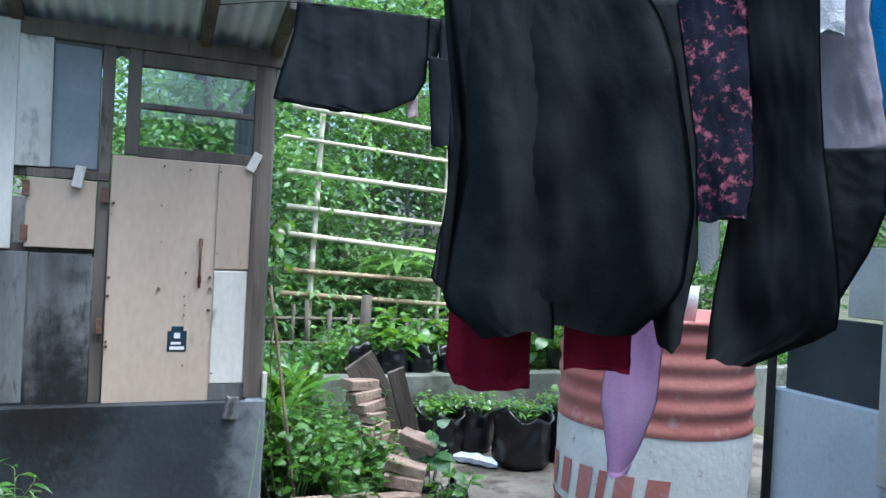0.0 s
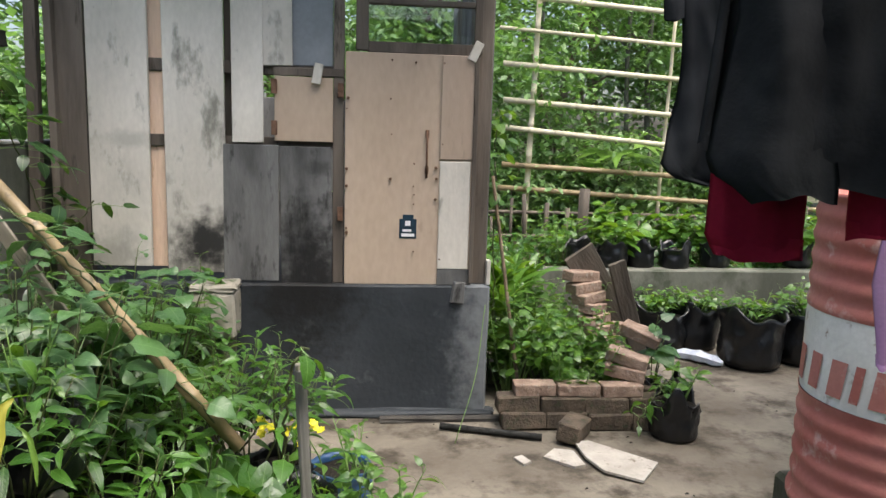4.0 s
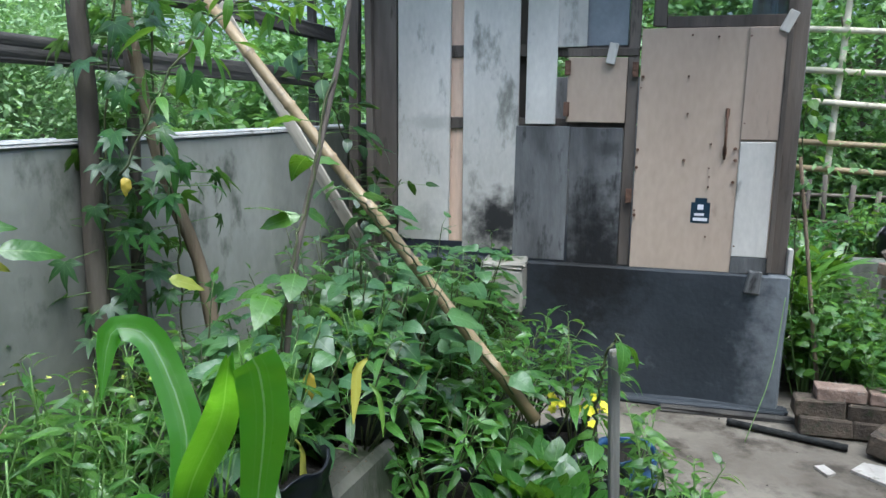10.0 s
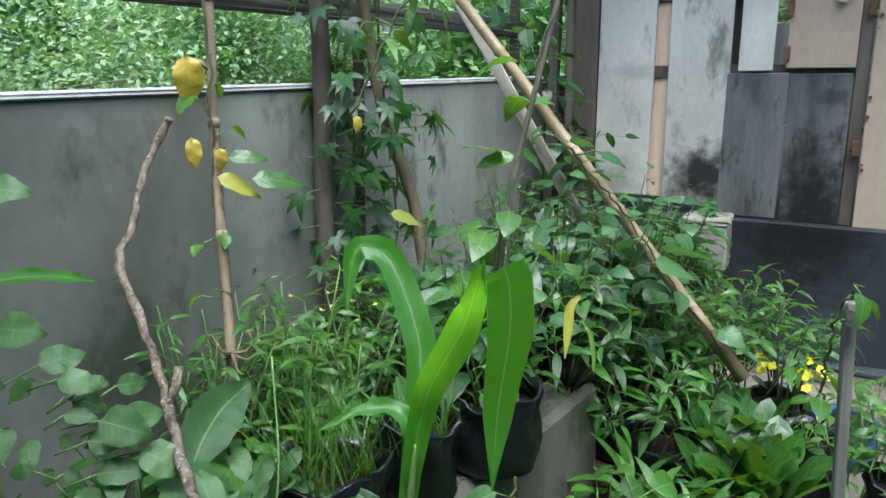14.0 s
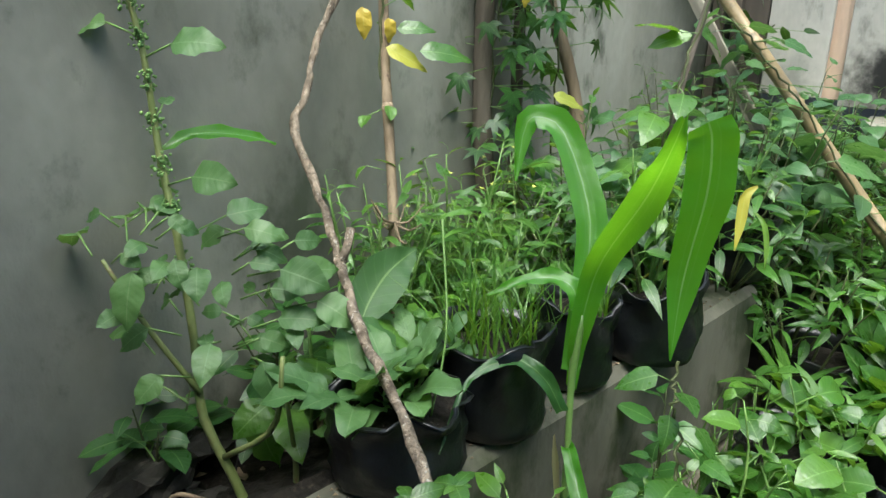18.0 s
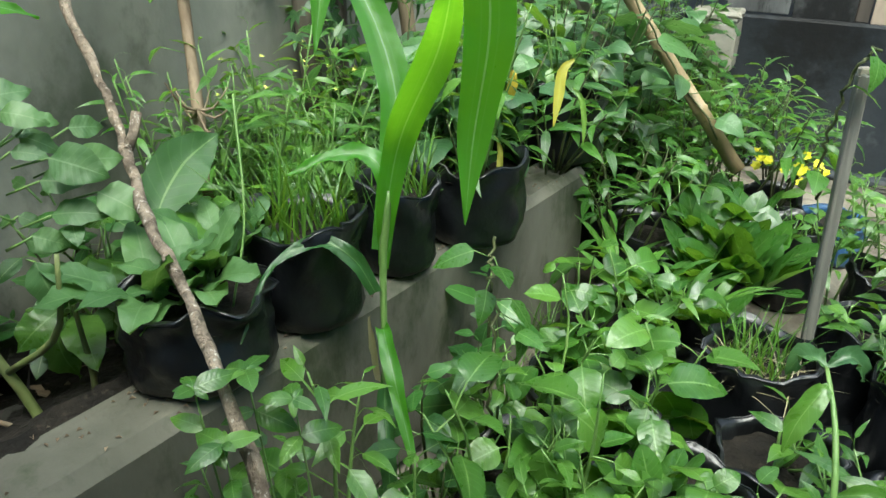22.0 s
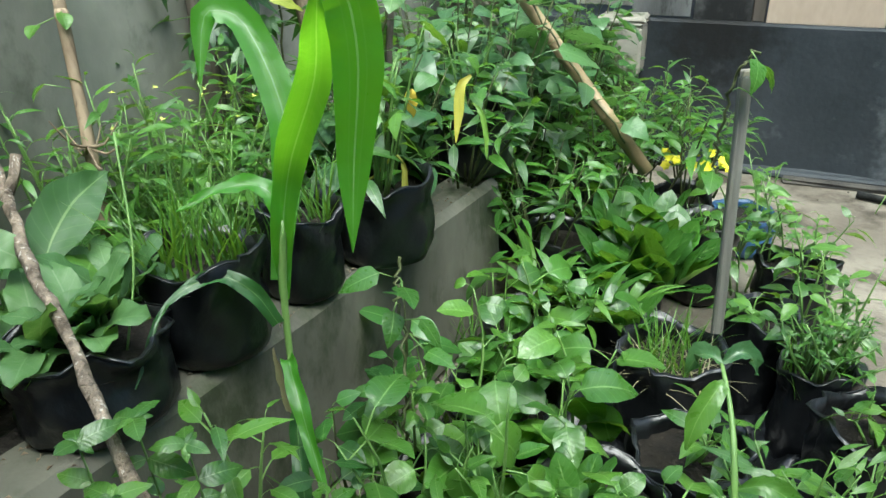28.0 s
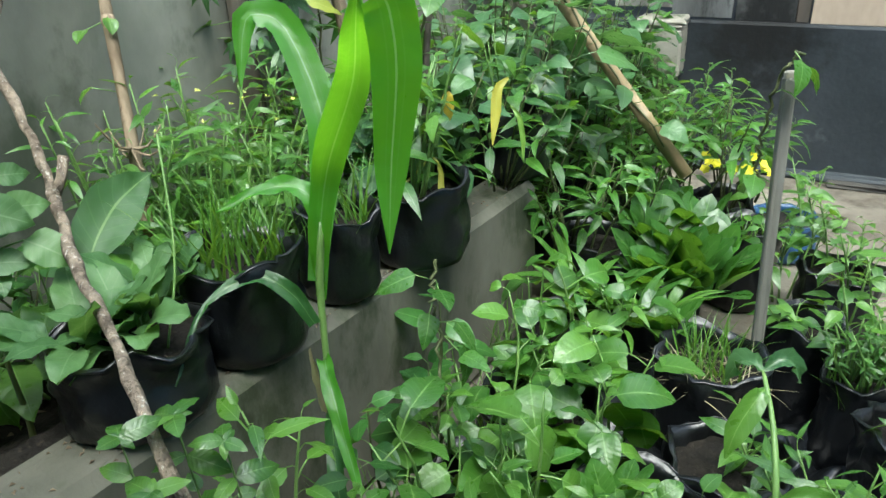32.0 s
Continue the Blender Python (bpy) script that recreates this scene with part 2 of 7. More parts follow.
M_DWHITE = surf("drum_white_paint", (0.66, 0.65, 0.6), (0.8, 0.79, 0.75), 6, 0.5, 0.15, 60, c3=(0.26, 0.18, 0.12), spots=0.3)
M_BLACKCL = surf("black_cloth", (0.009, 0.0105, 0.0115), (0.016, 0.018, 0.02), 7, 0.95, 0.06, 160)
M_JEANS = surf("black_denim", (0.01, 0.0115, 0.0125), (0.019, 0.021, 0.023), 9, 0.95, 0.08, 160, c3=(0.03, 0.033, 0.036), spots=0.12)
M_REDCL = surf("crimson_cloth", (0.2, 0.008, 0.025), (0.27, 0.015, 0.035), 7, 0.9, 0.08, 160)
M_LILAC = surf("lilac_cloth", (0.4, 0.216, 0.4), (0.496, 0.304, 0.496), 6, 0.9, 0.08, 160)
M_TEAL = surf("teal_cloth", (0.005, 0.16, 0.2), (0.01, 0.23, 0.27), 6, 0.85, 0.25, 200)
M_BLUECL = surf("blue_cloth", (0.01, 0.12, 0.32), (0.02, 0.18, 0.42), 6, 0.85, 0.25, 200)
M_MAUVE = surf("mauve_cloth", (0.34, 0.29, 0.31), (0.43, 0.38, 0.4), 6, 0.9, 0.08, 160)
M_WHITECL = surf("white_cloth", (0.6, 0.6, 0.6), (0.72, 0.72, 0.72), 6, 0.85, 0.25, 200)
M_BLUEP = surf("sky_blue_paint", (0.02, 0.36, 0.66), (0.04, 0.44, 0.74), 4, 0.5, 0.1, 60)
M_HWALL = surf("house_white_paint", (0.62, 0.63, 0.62), (0.74, 0.75, 0.74), 2, 0.7, 0.1, 50, c3=(0.46, 0.47, 0.46), spots=0.3)
M_DARKIN = surf("dark_board", (0.05, 0.055, 0.055), (0.08, 0.085, 0.085), 3, 0.6, 0.1, 40)
# roof grey raised well above the sheet's own tone in place of haze
M_ROOF = surf("haze_paled_roof_sheet", (0.52, 0.54, 0.55), (0.66, 0.68, 0.69), 3, 0.7, 0.2, 50)
M_STEEL = surf("rusty_steel", (0.09, 0.05, 0.032), (0.17, 0.1, 0.065), 30, 0.7, 0.4, 120, metal=0.3)
M_SLATE = surf("cement_board_shard", (0.27, 0.255, 0.22), (0.38, 0.36, 0.32), 9, 0.85, 0.4, 60, c3=(0.17, 0.15, 0.12), spots=0.35)
M_PLASTIC = surf("clear_plastic_film", (0.45, 0.5, 0.6), (0.6, 0.65, 0.72), 12, 0.25, 0.4, 60)
M_LIT_EDGE = surf("lit_edge_pale", (0.3, 0.3, 0.275), (0.46, 0.46, 0.43), 5, 0.85, 0.4, 40, c3=(0.16, 0.17, 0.13), spots=0.35)
M_SHEET = surf("grey_sheet", (0.16, 0.18, 0.19), (0.24, 0.26, 0.27), 3, 0.7, 0.15, 50)
M_SLAB = surf("bark_slab", (0.66, 0.47, 0.33), (0.78, 0.6, 0.45), 5, 0.8, 0.4, 60, c3=(0.3, 0.15, 0.09), spots=0.3, stretch=(1, 1, 0.2))
M_CHAR = surf("charred_wood", (0.008, 0.008, 0.0075), (0.03, 0.031, 0.029), 20, 0.95, 0.5, 90, c3=(0.07, 0.072, 0.07), spots=0.2)
M_STICKER = surf("dark_blue_vinyl", (0.01, 0.025, 0.04), (0.015, 0.04, 0.06), 20, 0.4, 0.05, 90)
M_CREAM = surf("cream_paint", (0.55, 0.52, 0.44), (0.65, 0.62, 0.54), 4, 0.6, 0.1, 60)
M_BOX = surf("pale_foam_box", (0.192, 0.184, 0.144), (0.288, 0.272, 0.224), 5, 0.8, 0.3, 50, c3=(0.088, 0.104, 0.064), spots=0.5)
M_STONE = surf("grey_stone", (0.018, 0.017, 0.0145), (0.042, 0.04, 0.034), 9, 0.9, 0.7, 50, c3=(0.075, 0.072, 0.062), spots=0.3)
M_GSTAKE = surf("grey_wood_stake", (0.1, 0.1, 0.085), (0.2, 0.195, 0.17), 9, 0.8, 0.3, 70, stretch=(1, 1, 0.15))
M_BLUEPOT = surf("blue_plastic", (0.02, 0.06, 0.14), (0.03, 0.09, 0.19), 6, 0.4, 0.05, 60)
M_PINK = surf("pink_cloth", (0.55, 0.08, 0.2), (0.65, 0.13, 0.27), 10, 0.85, 0.3, 120)
M_PINKPALE = surf("pale_pink_cloth", (0.55, 0.4, 0.38), (0.66, 0.5, 0.47), 8, 0.9, 0.1, 160)
M_DARKTIM = surf("dark_timber", (0.028, 0.027, 0.025), (0.075, 0.07, 0.06), 6, 0.85, 0.4, 70, stretch=(1, 0.2, 1))
M_POST = surf("old_post_timber", (0.05, 0.042, 0.034), (0.13, 0.112, 0.09), 8, 0.85, 0.6, 60, stretch=(1, 1, 0.2))
M_LATH = surf("weathered_lath", (0.2, 0.18, 0.14), (0.36, 0.33, 0.27), 8, 0.8, 0.3, 60, c3=(0.1, 0.085, 0.065), spots=0.35, stretch=(1, 1, 0.15))
M_SEED = surf("green_seed_heads", (0.1, 0.19, 0.05), (0.18, 0.3, 0.1), 40, 0.8, 0.3, 120)
M_YPALE = surf("pale_yellow_petal", (0.36, 0.42, 0.08), (0.5, 0.52, 0.12), 20, 0.6, 0.1, 80)
M_FLORAL = surf("floral_print_cloth", (0.009, 0.0105, 0.017), (0.016, 0.018, 0.032), 17, 0.9, 0.06, 160, c3=(0.36, 0.11, 0.15), spots=0.62)
L_AMAR = leafmat("leaf_amaranth", (0.03, 0.085, 0.024), (0.08, 0.165, 0.048), rib=(0.18, 0.28, 0.12), rough=0.55, show=0.16, through_light=0.26, glow=(0.3, 0.55, 0.08))
L_PALE = leafmat("leaf_pale", (0.1184, 0.2442, 0.037), (0.1924, 0.333, 0.0592), through_light=0.4)
L_YGREEN = leafmat("leaf_yellowing", (0.12, 0.2, 0.03), (0.36, 0.34, 0.05), rib=(0.4, 0.42, 0.15), glow=(0.45, 0.5, 0.05))
L_MIDL = leafmat("leaf_fresh", (0.011, 0.047, 0.009), (0.05, 0.138, 0.016), rough=0.36, show=0.16, through_light=0.26, glow=(0.3, 0.6, 0.03))
L_STRAW = leafmat("leaf_straw", (0.222, 0.1998, 0.111), (0.3108, 0.2812, 0.1628), rib=(0.333, 0.296, 0.185), glow=(0.4, 0.35, 0.15))
L_BEAN = leafmat("leaf_bean", (0.022, 0.067, 0.026), (0.066, 0.145, 0.045), rib=(0.2, 0.3, 0.14), rough=0.38, show=0.16, through_light=0.24, glow=(0.24, 0.5, 0.08))
L_DULL = leafmat("leaf_dull", (0.012, 0.045, 0.01), (0.026, 0.082, 0.015), rough=0.65, through_light=0.22)
L_MID = leafmat("leaf_mid", (0.01332, 0.0518, 0.0148), (0.0407, 0.1258, 0.0222))
L_DARK = leafmat("leaf_dark", (0.00888, 0.0333, 0.01036), (0.0222, 0.0666, 0.0185), through_light=0.25)
L_LIGHT = leafmat("leaf_light", (0.016, 0.062, 0.012), (0.076, 0.172, 0.022), rough=0.36, show=0.12, through_light=0.26, glow=(0.36, 0.66, 0.03))
L_CORN = leafmat("leaf_corn", (0.037, 0.1406, 0.01036), (0.0555, 0.1924, 0.0148), rib=(0.333, 0.444, 0.222), rough=0.42, through_light=0.45, veins=0.0, show=0.05, glow=(0.42, 0.95, 0.02))
L_YELLOW = leafmat("leaf_yellow", (0.4, 0.34, 0.04), (0.5, 0.36, 0.05), rib=(0.5, 0.45, 0.15), glow=(0.7, 0.55, 0.05))
# both tree greens are paled to carry the distant haze in their colour
L_TREE = leafmat("leaf_tree", (0.075, 0.165, 0.065), (0.24, 0.38, 0.15), through_light=0.35)
L_TREE2 = leafmat("leaf_tree_hazed", (0.14, 0.25, 0.11), (0.36, 0.47, 0.26), through_light=0.35)
M_AMSTEM = surf("amaranth_stem", (0.1, 0.135, 0.035), (0.2, 0.23, 0.085), 9, 0.55, 0.3, 70, c3=(0.17, 0.1, 0.06), spots=0.3)
M_STEM = surf("green_stem", (0.0888, 0.1776, 0.037), (0.148, 0.2442, 0.0666), 12, 0.5, 0.2, 80)
M_STEMD = surf("dark_stem", (0.037, 0.0518, 0.0185), (0.074, 0.0814, 0.0333), 12, 0.6, 0.3, 80)
M_TRUNK = surf("tree_bark", (0.12, 0.1, 0.075), (0.24, 0.2, 0.16), 8, 0.9, 0.6, 50)
M_YFLOWER = surf("yellow_petal", (0.5, 0.46, 0.015), (0.68, 0.62, 0.04), 20, 0.6, 0.1, 80)
for cloth in (M_BLACKCL, M_JEANS, M_REDCL, M_LILAC, M_FLORAL, M_MAUVE):
    cloth.node_tree.nodes["Principled BSDF"].inputs["Specular IOR Level"].default_value = 0.08


# ---------------------------------------------------------------- mesh helpers
def to_mesh(name, verts, faces, material, smooth=False, uvs=None):
    me = bpy.data.meshes.new(name)
    me.from_pydata([tuple(v) for v in verts], [], [tuple(f) for f in faces])
    if uvs is not None:
        lay = me.uv_layers.new(name="UVMap")
        idx = np.empty(len(me.loops), dtype=np.int32)
        me.loops.foreach_get("vertex_index", idx)
        lay.data.foreach_set("uv", np.asarray(uvs, dtype=np.float32)[idx].ravel())
    if smooth:
        me.polygons.foreach_set("use_smooth", [True] * len(me.polygons))
    me.materials.append(material)
    me.update()
    return me


def part(name, me, parent=None, label="", m=None):
    """Links a mesh as one object, under a thing or a part where one is given."""
    ob = new(name, me)
    if parent is not None:
        ob.parent = parent
    if m is not None:
        ob.matrix_basis = m
    if label:
        ob["label"] = label
    return ob


def thing(name, label, category, m=None, group="", kind=""):
    ob = new(name)
    ob.empty_display_size = 0.05
    if m is not None:
        ob.matrix_basis = m
    return tagged(ob, label, category, group, kind)


def bm_mesh(name, bm, material, smooth=False):
    me = bpy.data.meshes.new(name)
    bmesh.ops.recalc_face_normals(bm, faces=bm.faces)
    bm.to_mesh(me)
    bm.free()
    if smooth:
        me.polygons.foreach_set("use_smooth", [True] * len(me.polygons))
    me.materials.append(material)
    return me


def box(name, x0, x1, y0, y1, z0, z1, material, bevel=0.004, wobble=0.0, seed=0, cuts=0):
    """A bevelled block between the given planes, a little uneven where wobble is set."""
    bm = bmesh.new()
    bmesh.ops.create_cube(bm, size=1)
    for v in bm.verts:
        v.co = Vector(((x0 + x1) / 2 + v.co.x * (x1 - x0), (y0 + y1) / 2 + v.co.y * (y1 - y0), (z0 + z1) / 2 + v.co.z * (z1 - z0)))
    if cuts:
        bmesh.ops.subdivide_edges(bm, edges=bm.edges[:], cuts=cuts, use_grid_fill=True)
    if wobble:
        rnd = random.Random(seed)
        for v in bm.verts:
            v.co += Vector([rnd.uniform(-wobble, wobble) for _ in range(3)])
    if bevel:
        sharp = [e for e in bm.edges if len(e.link_faces) == 2 and e.calc_face_angle(0) > 0.6]
        bmesh.ops.bevel(bm, geom=sharp, offset=bevel, segments=1, affect="EDGES")
    return bm_mesh(name, bm, material)


def tube_geo(pts, radii, sides=8, cap=True, n0=0):
    """Points and faces of a tapered round bar along a line of points."""
    pts = [Vector(p) for p in pts]
    if isinstance(radii, (int, float)):
        radii = [radii] * len(pts)
    verts, faces = [], []
    for i, p in enumerate(pts):
        d = (pts[min(i + 1, len(pts) - 1)] - pts[max(i - 1, 0)]).normalized()
        u = d.orthogonal().normalized() if i == 0 else (u - d * u.dot(d)).normalized()
        w = d.cross(u)
        for k in range(sides):
            a = 2 * math.pi * k / sides
            verts.append(p + (u * math.cos(a) + w * math.sin(a)) * radii[i])
    for i in range(len(pts) - 1):
        for k in range(sides):
            a, b = n0 + i * sides + k, n0 + i * sides + (k + 1) % sides
            faces.append((a, b, b + sides, a + sides))
    if cap:
        faces.append(tuple(n0 + q for q in range(sides))[::-1])
        faces.append(tuple(n0 + q for q in range((len(pts) - 1) * sides, len(pts) * sides)))
    return verts, faces


def tube(name, pts, radii, material, sides=8, smooth=True, cap=True):
    verts, faces = tube_geo(pts, radii, sides, cap)
    return to_mesh(name, verts, faces, material, smooth)


def cane(name, a, b, r0, r1, material, gap=0.28, bend=0.0, seed=0, sides=8):
    """A bamboo pole from a to b with a swollen ring at each joint."""
    rnd = random.Random(seed)
    a, b = Vector(a), Vector(b)
    n = max(2, int((b - a).length / gap))
    side = (b - a).cross(Vector((0.3, 0.2, 1))).normalized()
    pts, rad = [], []
    for i in range(n + 1):
        f = i / n
        base = a.lerp(b, f) + side * bend * math.sin(f * math.pi)
        r = r0 + (r1 - r0) * f
        step = (b - a).normalized() * 0.008
        if 0 < i < n:
            base += side * rnd.uniform(-0.004, 0.004)
            pts += [base - step, base, base + step]
            rad += [r * 0.98, r * 1.16, r * 0.98]
        else:
            pts.append(base)
            rad.append(r)
    return tube(name, pts, rad, material, sides)


def lerp_path(pts, n):
    """n points smoothly along a line of knots (Catmull-Rom)."""
    p = [Vector(q) for q in pts]
    p = [p[0] * 2 - p[1]] + p + [p[-1] * 2 - p[-2]]
    out = []
    for k in range(n):
        f = k / (n - 1) * (len(p) - 3)
        i = min(int(f), len(p) - 4)
        t = f - i
        a, b, c, d = p[i:i + 4]
        out.append(0.5 * ((2 * b) + (c - a) * t + (2 * a - 5 * b + 4 * c - d) * t * t + (3 * b - a - 3 * c + d) * t ** 3))
    return out


M_GLASS = bpy.data.materials.new("dusty_glass")
M_GLASS.use_nodes = True
gp = M_GLASS.node_tree.nodes["Principled BSDF"]
gp.inputs["Base Color"].default_value = (0.85, 0.88, 0.88, 1)
gp.inputs["Transmission Weight"].default_value, gp.inputs["Roughness"].default_value, gp.inputs["IOR"].default_value = 1.0, 0.03, 1.45


# ---------------------------------------------------------------- leaves and plants
def blade(length, width, kind="oval", fold=0.25, droop=0.4, wave=0.0, n=7, twist=0.0):
    """Points, faces and uv of a leaf that starts at the origin, runs along +y and faces +z."""
    prof = {
        "oval": lambda f: f ** 0.6 * (1 - f) ** 0.98 / 0.344,
        "heart": lambda f: f ** 0.38 * (1 - f) ** 1.0 / 0.441,
        "lance": lambda f: math.sin(math.pi * f ** 0.62) ** 1.1,
        "spoon": lambda f: 0.16 + 0.84 * math.sin(math.pi * max(0, (f - 0.25) / 0.75) ** 0.75) ** 0.8 if f < 0.98 else 0.0,
        "strap": lambda f: min(1, 0.45 + f * 3) * (1 - max(0, (f - 0.45) / 0.55) ** 1.7),
        "grass": lambda f: 1 - f ** 2,
    }[kind]
    vs, fs, uvs = [], [], []
    p, a = Vector((0, 0, 0)), 0.0
    for i in range(n + 1):
        f = i / n
        w = width / 2 * max(0.0, prof(f))
        d = Vector((0, math.cos(a), -math.sin(a)))
        up = Vector((0, math.sin(a), math.cos(a)))
        tw = twist * f
        for k, s in enumerate((-1, -0.55, 0, 0.55, 1)):
            lift = abs(s) ** 0.7 * w * fold + (wave * width * math.sin(f * 17 + s * 2) * abs(s)) - 0.12 * w * s * s
            q = Vector((s * w * math.cos(tw), 0, 0)) + up * (lift + s * w * math.sin(tw))
            vs.append(p + q)
            uvs.append((0.5 + 0.5 * s, f))
        p = p + d * (length / n)
        a += droop / n
    for i in range(n):
        for k in range(4):
            a0 = i * 5 + k
            fs.append((a0, a0 + 1, a0 + 6, a0 + 5))
    return vs, fs, uvs


def leaf_mesh(name, material, **kw):
    v, f, u = blade(**kw)
    return to_mesh(name, v, f, material, True, u)


class Bunch:
    """Many blades gathered into one mesh."""

    def __init__(self):
        self.v, self.f, self.u, self.n = [], [], [], 0

    def add(self, data, m):
        v, f, u = data
        a = np.array(m)
        p = np.asarray([tuple(q) for q in v]) @ a[:3, :3].T + a[:3, 3]
        self.v.append(p)
        self.f += [tuple(i + self.n for i in q) for q in f]
        self.u += u
        self.n += len(v)

    def mesh(self, name, material):
        return to_mesh(name, np.vstack(self.v), self.f, material, True, self.u)


def aim(p, yaw, lift, roll=0.0, size=1.0):
    """Pose of a leaf at p that points yaw degrees from +y and lift degrees above level."""
    return pose(p[0], p[1], p[2], 0, 0, yaw) @ pose(0, 0, 0, lift, roll, 0) @ Matrix.Scale(size, 4)


STALKED = {}


def stalked(data, length):
    """The blade with a thin arched stalk grown on to its foot; the stalk starts at the origin."""
    v, f, u = data
    nv, nf, nu = [], [], []
    for t in (0.0, 0.5, 1.0):
        c = Vector((0, length * 0.75 * t, length * 0.65 * t ** 0.7))
        for s in (-1, -0.55, 0, 0.55, 1):
            nv.append(c + Vector((s * 0.0017, 0, abs(s) * 0.0012)))
            nu.append((0.5 + s * 0.02, 0.0))
    for i in range(3):
        nf += [(i * 5 + k, i * 5 + k + 1, i * 5 + k + 6, i * 5 + k + 5) for k in range(4)]
    return nv + [Vector(q) + c for q in v], nf + [tuple(q + 15 for q in g) for g in f], nu + list(u)


def clump(name, label, category, spec, place, seed, stems=6, height=0.3, spread=0.12, leaves=10, group="", each=True, lean=0.5, petiole=0.45, lift=(-25, 30), start=0.3):
    """A leafy plant: stems that rise from one root, each with stalked leaves set round it and a tuft of young ones at its tip.
    spec: (leaf blades, material, stem material, shared meshes); each: every leaf an object of its own."""
    rnd = random.Random(seed)
    datas, mat, smat, meshes = spec
    key = (id(datas), petiole)
    if key not in STALKED:
        size0 = max(p[1] for p in datas[0][0])
        grown = [stalked(d, size0 * petiole) for d in datas]
        STALKED[key] = grown, [to_mesh("leaf", v, f, mat, True, u) for v, f, u in grown]
    datas, meshes = STALKED[key]
    t = thing(name, label, category, pose(*place, 0, 0, rnd.uniform(0, 360)), group)
    bunch = Bunch()
    for s in range(stems):
        a = rnd.uniform(0, 2 * math.pi)
        r = spread * math.sqrt(rnd.random())
        h = height * rnd.uniform(0.5, 1.12)
        root = Vector((math.cos(a) * r * 0.35, math.sin(a) * r * 0.35, 0))
        top = Vector((math.cos(a) * r * (1 + lean), math.sin(a) * r * (1 + lean), h))
        mid = root.lerp(top, 0.5) + Vector((rnd.uniform(-.02, .02), rnd.uniform(-.02, .02), h * 0.08))
        path = lerp_path([root, mid, top], 6)
        part("stem", tube("stem", path, [0.0042, 0.0038, 0.0034, 0.0028, 0.0022, 0.0016], smat, 5), t)
        for k in range(leaves):
            f = start + (1 - start) * (k + 1) / leaves
            i = min(4, int(f * 5))
            p = path[i].lerp(path[i + 1], f * 5 - i)
            young = max(0.0, (f - 0.75) / 0.25)
            yaw = k * 137.5 + rnd.uniform(-40, 40) + s * 40
            size = rnd.uniform(0.6, 1.15) * (1.0 - 0.55 * young)
            m = aim(p, yaw, rnd.uniform(*lift) + 30 * young, rnd.uniform(-35, 35), size)
            j = rnd.randrange(len(datas))
            if each:
                part("leaf", meshes[j], t, "", m)
            else:
                bunch.add(datas[j], m)
    if not each:
        part("foliage", bunch.mesh("foliage", mat), t)
    return t


def spec(kind, mat, smat, length, width, n=3, seed=0, droop=(0.3, 1.0), fold=(0.1, 0.35), wave=0.03, seg=6):
    rnd = random.Random(seed)
    datas = [blade(length * rnd.uniform(0.8, 1.15), width * rnd.uniform(0.85, 1.15), kind, rnd.uniform(*fold), rnd.uniform(*droop), wave, seg, rnd.uniform(-0.3, 0.3)) for _ in range(n)]
    return datas, mat, smat, [to_mesh("leaf", v, f, mat, True, u) for v, f, u in datas]


# ---------------------------------------------------------------- ground and walls
ground = part("ground", box("ground", -150, 150, -150, 150, -0.5, -0.03, M_GRASS, 0), None)
tagged(ground, "damp garden soil with sparse grass reaching the trees", "ground", kind="structure")
yard = part("pavement", box("pavement", -1.5, 5.2, -4, 4.78, -0.3, 0.0, M_CONC, 0.01), None)
tagged(yard, "worn pale concrete yard with dirt and stains", "concrete yard", kind="structure")
wall_w = part("wall_west", box("wall_west", -1.62, -1.5, -4, 4.6, -0.3, 1.36, M_WALL, 0.008), None)
tagged(wall_w, "low grey plastered garden wall with damp stains", "garden wall", kind="structure")
# light caught along the wall's top edge, given as a paler strip
part("coping", box("coping", -1.626, -1.494, -4, 4.6, 1.36, 1.376, M_LIT_EDGE, 0.005, 0.003, 12, 6), wall_w, "pale strip in place of the light caught by the top edge")
kerb = part("planter_kerb", box("planter_kerb", -0.15, 0.0, -2.6, 0.8, 0, 0.5, M_KERB, 0.022, 0.004, 3, 3), None, "", pose(-0.768, 0.8, 0, 0, 0, -8.4))
tagged(kerb, "low concrete kerb along the raised planting bed", "kerb", kind="structure")
bed = part("bed_soil", box("bed_soil", -1.5, -0.8, -2.5, 3.34, -0.1, 0.31, M_SOIL, 0.0, 0.015, 5, 12), None)
for v in bed.data.vertices:
    edge = min(-0.82, -0.93 + 0.1477 * v.co.y)
    v.co.x = -1.5 + (v.co.x + 1.5) * (edge + 1.5) / 0.7
tagged(bed, "dark damp soil of the raised planting bed", "soil", kind="structure")
# bank of soil heaped against the kerb, its edge spilling over the top
rn = random.Random(61)
ROWS, COLS = 90, 12
vs, fs = [], []
for i in range(ROWS):
    v = i / (ROWS - 1)
    y = -2.0 + 2.1 * v
    spill = (0.028 + 0.008 * math.sin(y * 21) + 0.005 * math.sin(y * 57 + 1) + rn.uniform(-0.003, 0.003)) * min(1.0, (1 - v) * 5)
    for j in range(COLS):
        u = j / (COLS - 1)
        x = -0.15 + spill - u * (0.3 + spill)
        z = 0.498 if j == 0 else 0.507 - 0.19 * max(0.0, u - 0.12) ** 0.8 + rn.uniform(0.0 if u < 0.15 else -0.008, 0.008)
        vs.append((x + rn.uniform(-0.004, 0.004) * (j > 0), y + rn.uniform(-0.006, 0.006), z))
